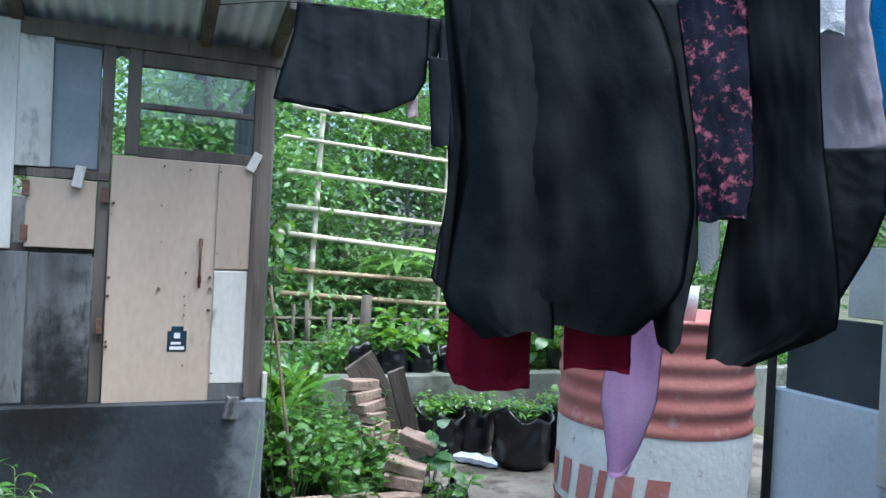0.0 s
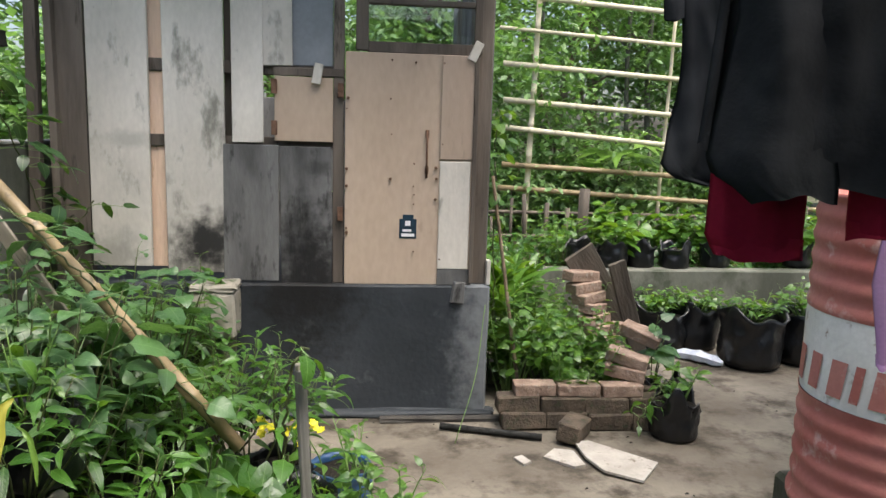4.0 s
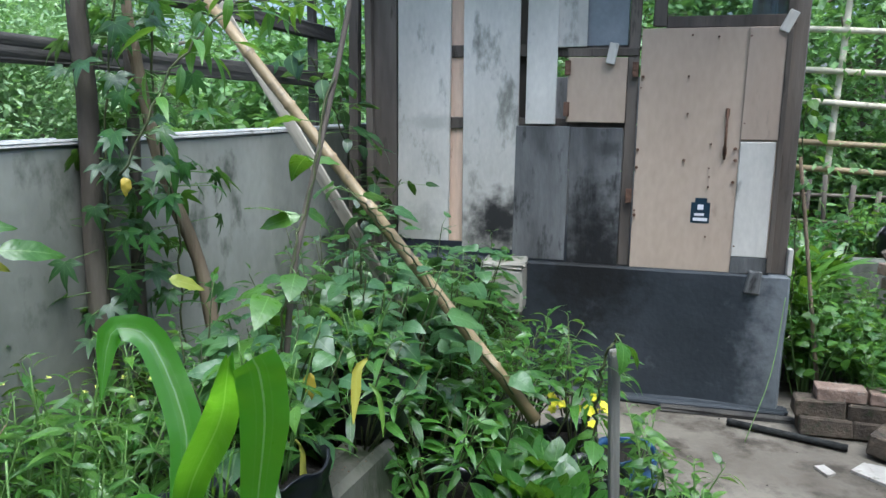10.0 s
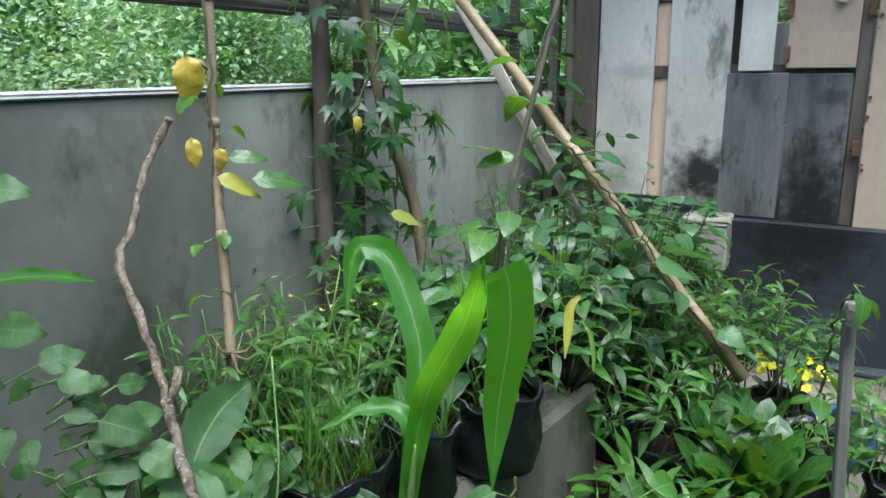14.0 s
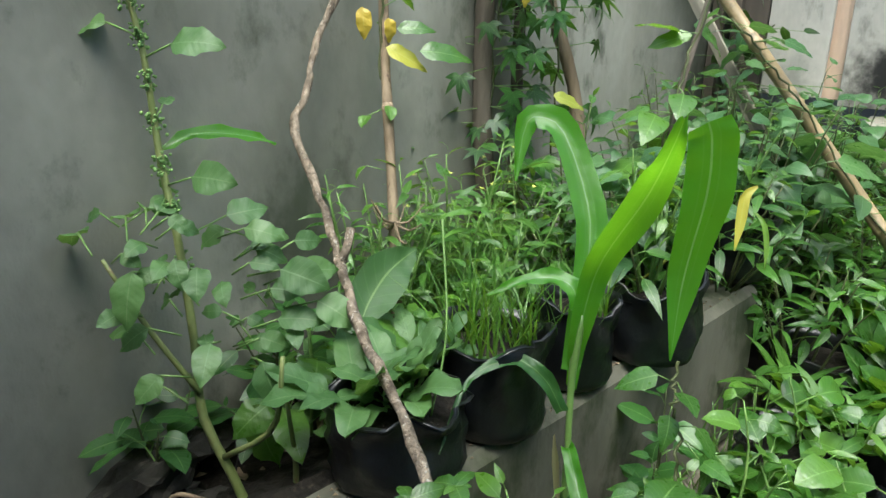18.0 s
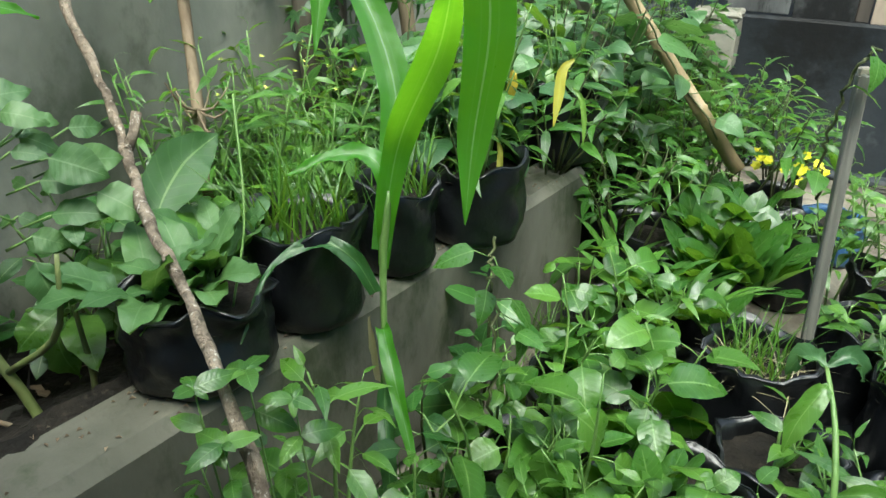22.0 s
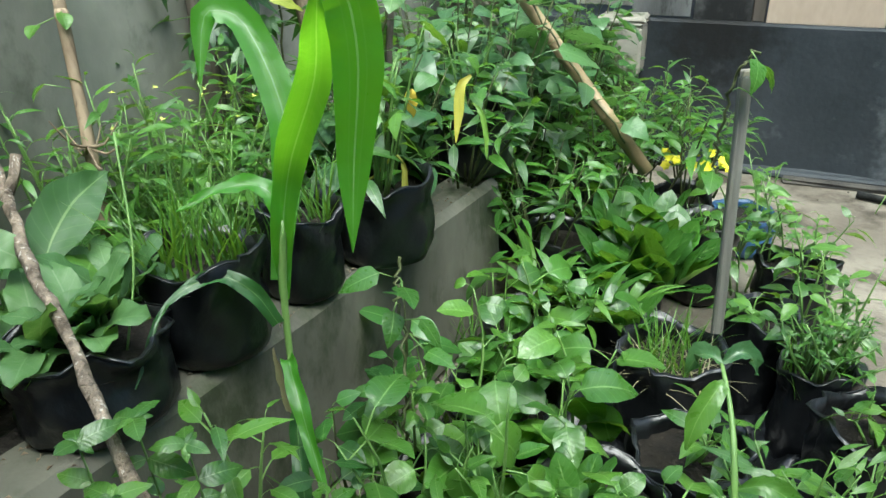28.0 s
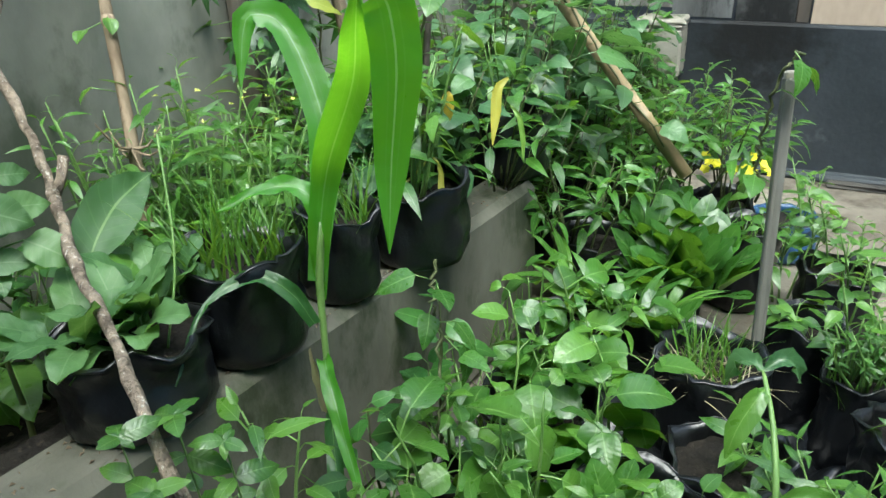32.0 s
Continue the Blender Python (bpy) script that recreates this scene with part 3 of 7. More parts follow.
fs = [(i * COLS + j, i * COLS + j + 1, (i + 1) * COLS + j + 1, (i + 1) * COLS + j) for i in range(ROWS - 1) for j in range(COLS - 1)]
bank = part("soil_bank", to_mesh("soil_bank", vs, fs, M_SOIL, True), None, "", kerb.matrix_basis.copy())
tagged(bank, "dark loose soil heaped against the concrete kerb", "soil", kind="structure")
far_kerb = part("wall_north", box("wall_north", 0.95, 6.5, 4.78, 4.92, -0.1, 0.52, M_WALL, 0.01), None)
tagged(far_kerb, "low grey retaining wall with a pale top edge", "retaining wall", kind="structure")
terrace = part("terrace_soil", box("terrace_soil", -6, 9, 4.92, 12, -0.2, 0.46, M_GRASS, 0, 0.03, 8, 8), None)
tagged(terrace, "raised garden soil behind the retaining wall", "soil", kind="structure")

# ---------------------------------------------------------------- garden shed
shed = thing("garden_shed", "small patched shed of whitewashed and weathered boards on a cement base", "shed", pose(0, 0, 0))
SOOT = (0.01, 0.01, 0.0095)
M_BASE = stained(M_CEMENT, "sooted_cement", [(-0.19, 0.72, 0.42, 0.6, SOOT, 0.98), (0.8, 0.36, 0.3, 1.2, (0.17, 0.185, 0.19), 0.9)])
M_SOOTW = stained(M_WHITEB, "sooted_whitewash", [(0.0, -0.85, 0.3, 0.25, (0.16, 0.155, 0.13), 0.6), (0.05, -0.69, 0.25, 0.23, (0.016, 0.016, 0.015), 0.98)])
M_DAMPW = stained(M_WHITEB, "damp_whitewash", [(-0.05, -0.8, 0.22, 0.22, (0.2, 0.195, 0.16), 0.6), (0.05, -0.2, 0.2, 0.06, (0.25, 0.245, 0.21), 0.5)])
M_SOOTB = stained(M_DARKB, "sooted_board", [(0.02, -0.4, 0.3, 0.75, SOOT, 0.95), (0.06, 0.28, 0.1, 0.06, (0.03, 0.03, 0.028), 0.6)])
part("foundation", box("foundation", -1.4, 0.765, 3.34, 5.2, 0, 0.69, M_BASE, 0.012, 0.003, 2, 3), shed, "dark grey cement-rendered base")


def board(name, x0, x1, z0, z1, mat, y=3.4, th=0.022, seed=0, label="", tilt=0.0):
    me = box(name, -(x1 - x0) / 2, (x1 - x0) / 2, -th / 2, th / 2, -(z1 - z0) / 2, (z1 - z0) / 2, mat, 0.003, 0.002, seed)
    return part(name, me, shed, label, pose((x0 + x1) / 2, y, (z0 + z1) / 2, 0, tilt, 0))


for k, (x0, x1, z0, z1) in enumerate(((-1.217, -0.935, 0.77, 2.42), (-0.864, -0.578, 0.74, 2.42), (-0.54, -0.388, 1.395, 2.42), (-0.396, -0.25, 1.77, 2.42))):
    board("board", x0, x1, z0, z1, (M_DAMPW, M_SOOTW, M_WHITEB, M_WHITEB)[k], 3.39 - 0.012 * (k == 2), seed=k, label="whitewashed board, grey with damp", tilt=(0.3, -0.2, 0.1, -0.3)[k])
for k, (x0, x1, z0, z1) in enumerate(((-0.588, -0.318, 0.70, 1.385), (-0.308, -0.055, 0.62, 1.38))):
    board("board", x0, x1, z0, z1, (M_DARKB, M_SOOTB)[k], 3.385, seed=9 + k, label="dark weathered board with soot stains", tilt=(0.4, -0.5)[k])
door = board("door", 0.012, 0.668, 0.69, 1.85, M_PLY, 3.375, 0.03, 4, "closed beige plywood door with a brown tinge")
hatch = board("hatch", -0.336, -0.05, 1.405, 1.72, M_PLY, 3.38, 0.02, 5, "small beige plywood hatch")
for x0, x1 in ((-1.4, -1.228), (-0.05, 0.005), (0.675, 0.745)):
    board("post", x0, x1, 0.69, 2.45, M_TIMBER, 3.42, 0.07, int(x0 * 100))
for z in (1.395, 1.757, 2.3):
    board("rail", -1.4, -0.05, z - 0.03, z + 0.03, M_TIMBER, 3.432, 0.04, int(z * 10))
for k in range(3):
    part("back_board", box("back_board", -1.38, 0.74, 5.14, 5.17, 0.69 + k * 0.34, 1.02 + k * 0.34, M_DARKB, 0.003), shed)
for side, x in enumerate((-1.385, 0.752)):
    for k in range(7):
        y = 3.46 + k * 0.245
        part("side_board", box("side_board", x - 0.011, x + 0.011, y, y + 0.235, 0.69, 2.4 - 0.03 * (k % 3), M_DARKB if (k + side) % 3 else M_TIMBER, 0.003, 0.002, 60 + k + side * 9), shed)
board("side_panel", -0.252, -0.052, 1.775, 2.34, M_SHEET, 3.41, 0.01, 21, "dull grey sheet panel")
board("lintel", -0.34, 0.0, 1.725, 1.765, M_TIMBER, 3.40, 0.05, 22)
board("strip", -0.95, -0.85, 0.76, 2.4, M_SLAB, 3.437, 0.015, 23, "peach-coloured rough slab of bark board")
board("strip", -0.59, -0.53, 1.2, 2.4, M_TIMBER, 3.47, 0.015, 24)
board("corner_strip", 0.747, 0.768, 0.69, 0.82, M_WHITEB, 3.37, 0.05, 25)
# door: patches, bolt, hinges, sticker
board("patch", 0.487, 0.645, 0.775, 1.325, M_WHITEB, 3.353, 0.008, 30, "pale grey patch nailed on the door")
board("patch", 0.487, 0.665, 1.335, 1.85, M_PLY2, 3.353, 0.008, 31, "brown plywood patch")
board("patch", 0.487, 0.665, 0.69, 0.772, M_DARKB, 3.354, 0.008, 32)
board("edge_strip", 0.65, 0.672, 0.7, 1.84, M_TIMBER, 3.345, 0.012, 33)
for z in (1.46, 1.28):
    part("bolt_keeper", box("bolt_keeper", 0.412, 0.43, 3.345, 3.36, z - 0.02, z + 0.02, M_STEEL, 0.002), door.parent)
part("bolt", tube("bolt", [(0.42, 3.342, 1.24), (0.42, 3.342, 1.48)], 0.006, M_STEEL, 6), shed, "rusty sliding bolt")
for x, z in ((-0.012, 1.66), (-0.012, 1.05), (-0.335, 1.67), (-0.335, 1.47)):
    part("hinge", box("hinge", x - 0.014, x + 0.014, 3.352, 3.37, z - 0.035, z + 0.035, M_STEEL, 0.002), shed)
for x, z, a in ((0.652, 1.87, 25), (-0.124, 1.735, 10)):
    part("turn_latch", box("turn_latch", -0.022, 0.022, -0.01, 0.01, -0.05, 0.05, M_WHITEB, 0.003), shed, "pale wooden turn latch", pose(x, 3.345, z, 0, a, 0))
rn = random.Random(12)
for k in range(26):
    x, z = rn.choice((0.02, 0.24, 0.47, 0.36, 0.5, 0.66)) + rn.uniform(-0.006, 0.006), rn.uniform(0.74, 1.82)
    part("nail", tube("nail", [(x, 3.36, z), (x, 3.345, z)], rn.choice((0.004, 0.005, 0.008)), M_STEEL, 6, smooth=False), shed)
stk = part("sticker", box("sticker", 0.288, 0.376, 3.356, 3.3595, 0.93, 1.03, M_STICKER, 0.0), shed, "dark blue sticker with pale bars")
part("sticker_top", box("sticker_top", 0.305, 0.36, 3.356, 3.3595, 1.03, 1.052, M_STICKER, 0.0), shed)
for z0, z1, x0, x1 in ((0.94, 0.955, 0.3, 0.366), (0.965, 0.977, 0.305, 0.35), (0.995, 1.02, 0.318, 0.345)):
    part("sticker_bar", box("sticker_bar", x0, x1, 3.353, 3.3565, z0, z1, M_WHITECL, 0.0), shed)
for o in [q for q in shed.children if q.name.split(".")[0] in ("patch", "edge_strip", "bolt", "bolt_keeper", "nail", "sticker", "sticker_top", "sticker_bar")]:
    o.parent, o.matrix_parent_inverse = door, door.matrix_basis.inverted()
# window over the door
win = part("window", box("window", 0.125, 0.645, 3.43, 3.436, 1.84, 1.856, M_TIMBER, 0.0), shed, "two-pane window over the door")
for x0, x1, z0, z1 in ((0.06, 0.122, 1.86, 2.36), (0.648, 0.69, 1.86, 2.36), (0.122, 0.648, 1.855, 1.905), (0.122, 0.648, 2.285, 2.36), (0.122, 0.648, 2.085, 2.11)):
    board("window_bar", x0, x1, z0, z1, M_TIMBER, 3.405, 0.045, int(x0 * 1000 + z0 * 10)).parent = win
for z0, z1 in ((1.906, 2.084), (2.111, 2.284)):
    part("pane", box("pane", 0.123, 0.647, 3.404, 3.407, z0, z1, M_GLASS, 0.0), win, "dusty window pane").visible_shadow = False
# added strip standing for the dirt where base meets ground
part("base_skirt", box("base_skirt", -0.5, 0.8, 3.27, 3.36, -0.02, 0.03, M_CEMENT, 0.012, 0.008, 13, 3), shed, "rough cement-coloured strip added for the dirt along the base")
part("broken_tile", box("broken_tile", -0.03, 0.03, -0.015, 0.015, -0.06, 0.05, M_DARKB, 0.004, 0.008, 3), shed, "", pose(0.6, 3.325, 0.66, 0, 8, 0))
# roof: corrugated sheet with a front beam
vs, fs = [], []
for i in range(130):
    x = -1.75 + 2.58 * i / 129
    z = 0.016 * math.sin(i / 129 * 2.58 / 0.076 * 2 * math.pi)
    vs += [(x, -0.55, z), (x, 0.45, z), (x, -0.55, z + 0.003), (x, 0.45, z + 0.003)]
for i in range(129):
    a = i * 4
    fs += [(a, a + 1, a + 5, a + 4), (a + 2, a + 6, a + 7, a + 3), (a, a + 4, a + 6, a + 2)]
part("roof", to_mesh("roof", vs, fs, M_ROOF, True), shed, "dark grey corrugated sheet roof, its colour paled for haze", pose(0, 3.4, 2.5, -12, 0, 0))
board("eave_beam", -1.5, 0.78, 2.36, 2.44, M_TIMBER, 3.40, 0.06, 40)
for x in (-1.2, -0.4, 0.4, 0.74):
    part("rafter", box("rafter", -0.025, 0.025, -0.5, 0.4, -0.09, -0.02, M_TIMBER, 0.004), shed, "", pose(x, 3.4, 2.5, -12, 0, 0))
# posts and slats between shed and garden wall
for k, (x, w, z1) in enumerate(((-1.455, 0.05, 2.3), (-1.36, 0.035, 2.2))):
    board("post", x - w / 2, x + w / 2, 0.31, z1, M_TIMBER, 3.36, 0.05, 50 + k, tilt=(1.0, -0.6)[k])

# ---------------------------------------------------------------- drum
drum = thing("oil_drum", "dented red and white steel drum with worn paint", "drum", pose(1.617, 1.434, 0.45))


def ring_profile(name, prof, mat, sides=40):
    vs, fs = [], []
    for r, z in prof:
        for k in range(sides):
            a = 2 * math.pi * k / sides
            vs.append((r * math.cos(a), r * math.sin(a), z))
    for i in range(len(prof) - 1):
        for k in range(sides):
            a, b = i * sides + k, i * sides + (k + 1) % sides
            fs.append((a, b, b + sides, a + sides))
    return to_mesh(name, vs, fs, mat, True)


def corrugated(z0, z1, r=0.283, step=0.062, depth=0.0035):
    n = max(3, int((z1 - z0) / 0.0075))
    return [(r + depth * math.sin((z0 + (z1 - z0) * i / n) / step * 2 * math.pi), z0 + (z1 - z0) * i / n) for i in range(n + 1)]


part("lower_shell", ring_profile("lower_shell", [(0.0, 0.012), (0.275, 0.012), (0.292, 0.0), (0.292, 0.014)] + corrugated(0.02, 0.325), M_DRED), drum, "faded red lower part")
midband = part("middle_shell", ring_profile("middle_shell", [(0.283, 0.325), (0.284, 0.34), (0.283, 0.42), (0.284, 0.5), (0.283, 0.562)], M_DWHITE), drum, "chipped white middle band")
part("upper_shell", ring_profile("upper_shell", corrugated(0.562, 0.86) + [(0.292, 0.868), (0.292, 0.88), (0.275, 0.878), (0.27, 0.85), (0.0, 0.85)], M_DRED), drum, "faded red upper part")
for az, wide in ((152, 13), (171, 11), (187, 12), (201, 6), (211, 13), (228, 15)):
    # slanted plain bars where the drum carries large lettering
    a0 = math.radians(az)
    vs, fs = [], []
    for i in range(5):
        for j, z in enumerate((0.352, 0.452)):
            a = a0 + math.radians(wide * 0.2 * i + 2.5 * j)
            vs.append((0.2865 * math.cos(a), 0.2865 * math.sin(a), z))
    fs = [(2 * i, 2 * i + 2, 2 * i + 3, 2 * i + 1) for i in range(4)]
    part("letter_bar", to_mesh("letter_bar", vs, fs, M_DRED, True), midband, "red bar in place of a letter")
plinth = part("plinth", box("plinth", 1.4, 4.0, -2.0, 1.7, 0.0, 0.45, M_KERB, 0.015, 0.006, 4, 4), None)
tagged(plinth, "raised rough concrete platform beside the house", "platform", kind="structure")

# ---------------------------------------------------------------- loose bricks, shards, sticks in the yard
BRICKS = [box("brick", -0.105, 0.105, -0.05, 0.05, -0.03, 0.03, M_BRICK, 0.005, 0.004, k) for k in range(4)]
OLD = [box("old_brick", -0.11, 0.11, -0.06, 0.06, -0.045, 0.045, M_OLDBRICK, 0.008, 0.007, k + 10) for k in range(3)]
edging = thing("brick_planter", "low planter edge of mossy bricks with red bricks on top", "planter", pose(0, 0, 0))
rn = random.Random(31)
for k in range(4):
    part("old_brick", OLD[k % 3], edging, "dark mossy old brick", pose(0.92 + k * 0.222, 3.14 - 0.012 * k, 0.045, rn.uniform(-2, 2), rn.uniform(-2, 2), rn.uniform(-3, 3)))
    part("old_brick", OLD[(k + 1) % 3], edging, "", pose(0.9 + k * 0.222, 3.155 - 0.012 * k, 0.125, rn.uniform(-2, 2), rn.uniform(-2, 2), rn.uniform(-4, 4)))
for k in range(3):
    part("brick", BRICKS[k], edging, "", pose(0.98 + k * 0.222, 3.15 - 0.012 * k, 0.2, 0, 0, rn.uniform(-3, 3)))
for k in range(3):
    part("old_brick", OLD[k % 3], edging, "", pose(1.6, 3.3 + k * 0.23, 0.045, 0, 0, 90 + rn.uniform(-4, 4)))
    part("old_brick", OLD[(k + 2) % 3], edging, "", pose(1.58, 3.3 + k * 0.23, 0.135, 0, 0, 90 + rn.uniform(-4, 4)))
heap = thing("brick_stack", "leaning stack of reddish bricks beside the planter", "bricks", pose(1.49, 3.74, 0.18))
for k in range(8):
    part("brick", BRICKS[k % 4], heap, "", pose(0.07 - 0.022 * k + rn.uniform(-0.015, 0.015), 0.02 * k, 0.03 + k * 0.062, rn.uniform(-3, 3), rn.uniform(-4, 8), 35 + rn.uniform(-14, 14)))
for k, (x, y, z, rx, ry, rz) in enumerate(((1.47, 3.2, 0.265, 0, 8, -22), (1.49, 3.23, 0.33, 4, 12, -28), (1.6, 3.34, 0.43, 10, 18, -35), (1.62, 3.55, 0.4, 0, 10, 20))):
    tagged(part("brick", BRICKS[k], None, "", pose(x, y, z, rx, ry, rz)), "loose reddish brick tumbled on the planter edge", "brick", "loose bricks")
tagged(part("brick", OLD[0], None, "", pose(1.14, 2.97, 0.055, 6, 4, 60)), "dark broken brick lying on the yard", "brick", "loose bricks")


def shard(name, label, outline, place, mat=M_SLATE, th=0.012):
    bm = bmesh.new()
    f = bm.faces.new([bm.verts.new((x, y, 0)) for x, y in outline])
    r = bmesh.ops.extrude_face_region(bm, geom=[f])
    for v in r["geom"]:
        if isinstance(v, bmesh.types.BMVert):
            v.co.z += th
    ob = part(name, bm_mesh(name, bm, mat), None, "", place)
    return tagged(ob, label, "shard", "broken board pieces")


shard("board_shard", "large pale grey piece of broken cement board", ((-0.12, 0.22), (-0.05, 0.24), (0.21, 0.015), (0.075, -0.16), (-0.07, -0.07), (-0.115, 0.065)), pose(1.24, 2.648, 0.012, 1, 2, 0))
shard("board_shard", "smaller pale grey piece of broken cement board", ((-0.1, 0.01), (-0.03, 0.095), (0.055, 0.072), (0.07, -0.08), (0.015, -0.1)), pose(1.043, 2.746, 0.001))
shard("board_shard", "small pale chip of cement board", ((-0.037, 0.025), (0.005, 0.047), (0.035, -0.02), (-0.005, -0.052)), pose(0.84, 2.73, 0.001))
tagged(part("fallen_stick", tube("fallen_stick", lerp_path([(0.5, 3.11, 0.022), (0.75, 3.03, 0.02), (0.98, 2.95, 0.022)], 9), 0.017, M_CHAR, 7), None), "dark burnt stick lying on the concrete", "stick")
# second added strip, dark, also standing for dirt at the shed base
tagged(part("edge_timber", box("edge_timber", 0.2, 0.95, 3.2, 3.24, 0.0, 0.025, M_DARKTIM, 0.004, 0.004, 6, 3), None), "thin dark strip added for the dirt along the shed base", "timber")
vs, fs = [], []
rn = random.Random(77)
for k in range(170):
    x, y = rn.uniform(0.1, 3.2), rn.uniform(0.4, 4.3)
    s = rn.uniform(0.002, 0.009)
    n0 = len(vs)
    vs += [(x + s * rn.uniform(-1.5, 1.5), y + s * rn.uniform(-1, 1), 0.0) for _ in range(4)] + [(x, y, s)]
    fs += [(n0, n0 + 1, n0 + 4), (n0 + 1, n0 + 2, n0 + 4), (n0 + 2, n0 + 3, n0 + 4), (n0 + 3, n0, n0 + 4)]
tagged(part("debris", to_mesh("debris", vs, fs, M_STONE), None), "scattered dark crumbs and grit on the concrete", "debris", kind="stuff")
for k, (x0, z0, x1, z1, w) in enumerate(((1.40, 0.78, 1.72, 0.3, 0.1), (1.6, 0.74, 1.88, 0.0, 0.05))):
    L = math.hypot(x1 - x0, z1 - z0)
    me = box("plank", -w, w, -0.012, 0.012, -L / 2, L / 2, M_POST, 0.003, 0.003, k)
    tagged(part("plank", me, None, "", pose((x0 + x1) / 2, 3.98 - 0.1 * k, (z0 + z1) / 2 + 0.01, 12, -math.degrees(math.atan2(x1 - x0, z0 - z1)), 0)), "dark stained plank leaning over the bricks", "plank", "leaning planks")
bottle = part("plastic_bottle", tube("plastic_bottle", lerp_path([(2.24, 4.3, 0.035), (2.35, 4.18, 0.045), (2.46, 4.06, 0.03)], 7), [0.02, 0.04, 0.035, 0.045, 0.035, 0.04, 0.015], M_PLASTIC, 7, smooth=False), None)
tagged(bottle, "crumpled pale blue plastic bottle lying on the concrete", "plastic bottle")

# ---------------------------------------------------------------- grow bags
BAGN = 0


def grow_bag(place, r, h, label="black plastic grow bag filled with soil", sag=0.014, seed=0, name="grow_bag", mat=None, group="grow bags"):
    """A crumpled open plastic bag with a turned rim and soil in it."""
    rnd = random.Random(seed)
    t = thing(name, label, "grow bag", pose(*place, 0, 0, rnd.uniform(0, 360)), group)
    sides, rows = 40, 8
    ph = [rnd.uniform(0, 6.28) for _ in range(6)]
    vs, fs = [], []
    prof = [(0.0, 0.004), (0.8, 0.0), (0.95, 0.05), (1.0, 0.14), (1.01, 0.24), (1.02, 0.36), (1.01, 0.48), (0.99, 0.6), (0.99, 0.72), (1.0, 0.84), (1.02, 0.93), (1.03, 1.0), (0.97, 1.02), (0.94, 0.9), (0.93, 0.8)]
    for i, (rr, zz) in enumerate(prof):
        for k in range(sides):
            a = 2 * math.pi * k / sides
            crease = 0.03 * math.sin(5 * a + ph[0] + zz * 5) + 0.14 * noise.noise(Vector((math.cos(a) * 3, math.sin(a) * 3, zz * 4 + seed))) + 0.07 * noise.noise(Vector((math.cos(a) * 7, math.sin(a) * 7, zz * 9 + seed)))
            q = r * rr * (1 + crease * (0.4 + zz))
            dz = sag * max(0, zz - 0.6) * (math.sin(2 * a + ph[3]) + 0.7 * math.sin(5 * a + ph[4])) * 2
            vs.append((q * math.cos(a), q * math.sin(a), max(0, zz * h + (dz if zz > 0.6 else 0))))
    for i in range(len(prof) - 1):
        for k in range(sides):
            a, b = i * sides + k, i * sides + (k + 1) % sides
            fs.append((a, b, b + sides, a + sides))
    shell = part("bag", to_mesh("bag", vs, fs, mat or M_BAG, True), t)
    lip = [Vector(q) + Vector((0, 0, 0.002)) for q in vs[11 * sides:12 * sides]]
    part("rim", tube("rim", lip + lip[:1], [0.002 + 0.0008 * math.sin(1.7 * q) for q in range(sides + 1)], mat or M_BAG, 6, cap=False), shell, "folded shiny rim")
    sv = [(0, 0, h * 0.84)] + [(r * 0.95 * math.cos(2 * math.pi * k / 20), r * 0.95 * math.sin(2 * math.pi * k / 20), h * (0.8 + rnd.uniform(-.03, .03))) for k in range(20)]
    part("soil", to_mesh("soil", sv, [(0, 1 + k, 1 + (k + 1) % 20) for k in range(20)], M_SOIL, True), t, "dark soil")
    return t


for k, (x, y, z, r, h) in enumerate((
        (-0.872, 0.556, 0.5, 0.102, 0.2), (-0.828, 0.8, 0.5, 0.082, 0.19), (-0.752, 1.02, 0.5, 0.112, 0.19), (-0.75, 1.62, 0.5, 0.11, 0.19), (-0.925, 0.335, 0.5, 0.12, 0.15),
        (-0.09, 1.2, 0, 0.125, 0.28), (0.1, 1.42, 0, 0.095, 0.28), (0.23, 1.27, 0, 0.085, 0.26), (0.33, 1.08, 0, 0.12, 0.27), (-0.08, 1.98, 0, 0.1, 0.27),
        (-0.42, 0.62, 0, 0.13, 0.25), (-0.42, 0.92, 0, 0.13, 0.25), (-0.16, 0.68, 0, 0.13, 0.25), (-0.02, 0.9, 0, 0.12, 0.24), (0.16, 0.76, 0, 0.12, 0.25),
        (-0.45, 1.25, 0, 0.12, 0.25), (-0.28, 1.62, 0, 0.12, 0.25), (-0.5, 1.75, 0, 0.13, 0.28), (-0.4, 2.1, 0, 0.13, 0.28), (-0.68, 2.1, 0, 0.14, 0.3),
        (-0.2, 2.35, 0, 0.12, 0.22), (0.2, 1.9, 0, 0.11, 0.22), (-0.6, 2.55, 0, 0.14, 0.3), (-0.85, 1.85, 0.31, 0.13, 0.28), (-0.95, 2.3, 0.31, 0.13, 0.26))):
    grow_bag((x, y, z), r, h, seed=k + 1)
grow_bag((1.66, 2.99, 0), 0.115, 0.2, "small black grow bag with a wilting plant", 0.06, 60)
for k, (x, y, r, h) in enumerate(((2.2, 4.56, 0.2, 0.3), (2.68, 4.14, 0.2, 0.36), (3.1, 4.2, 0.2, 0.36), (2.5, 4.58, 0.16, 0.3))):
    grow_bag((x, y, 0), r, h, "large black grow bag with seedlings standing by the retaining wall", 0.04, 70 + k)
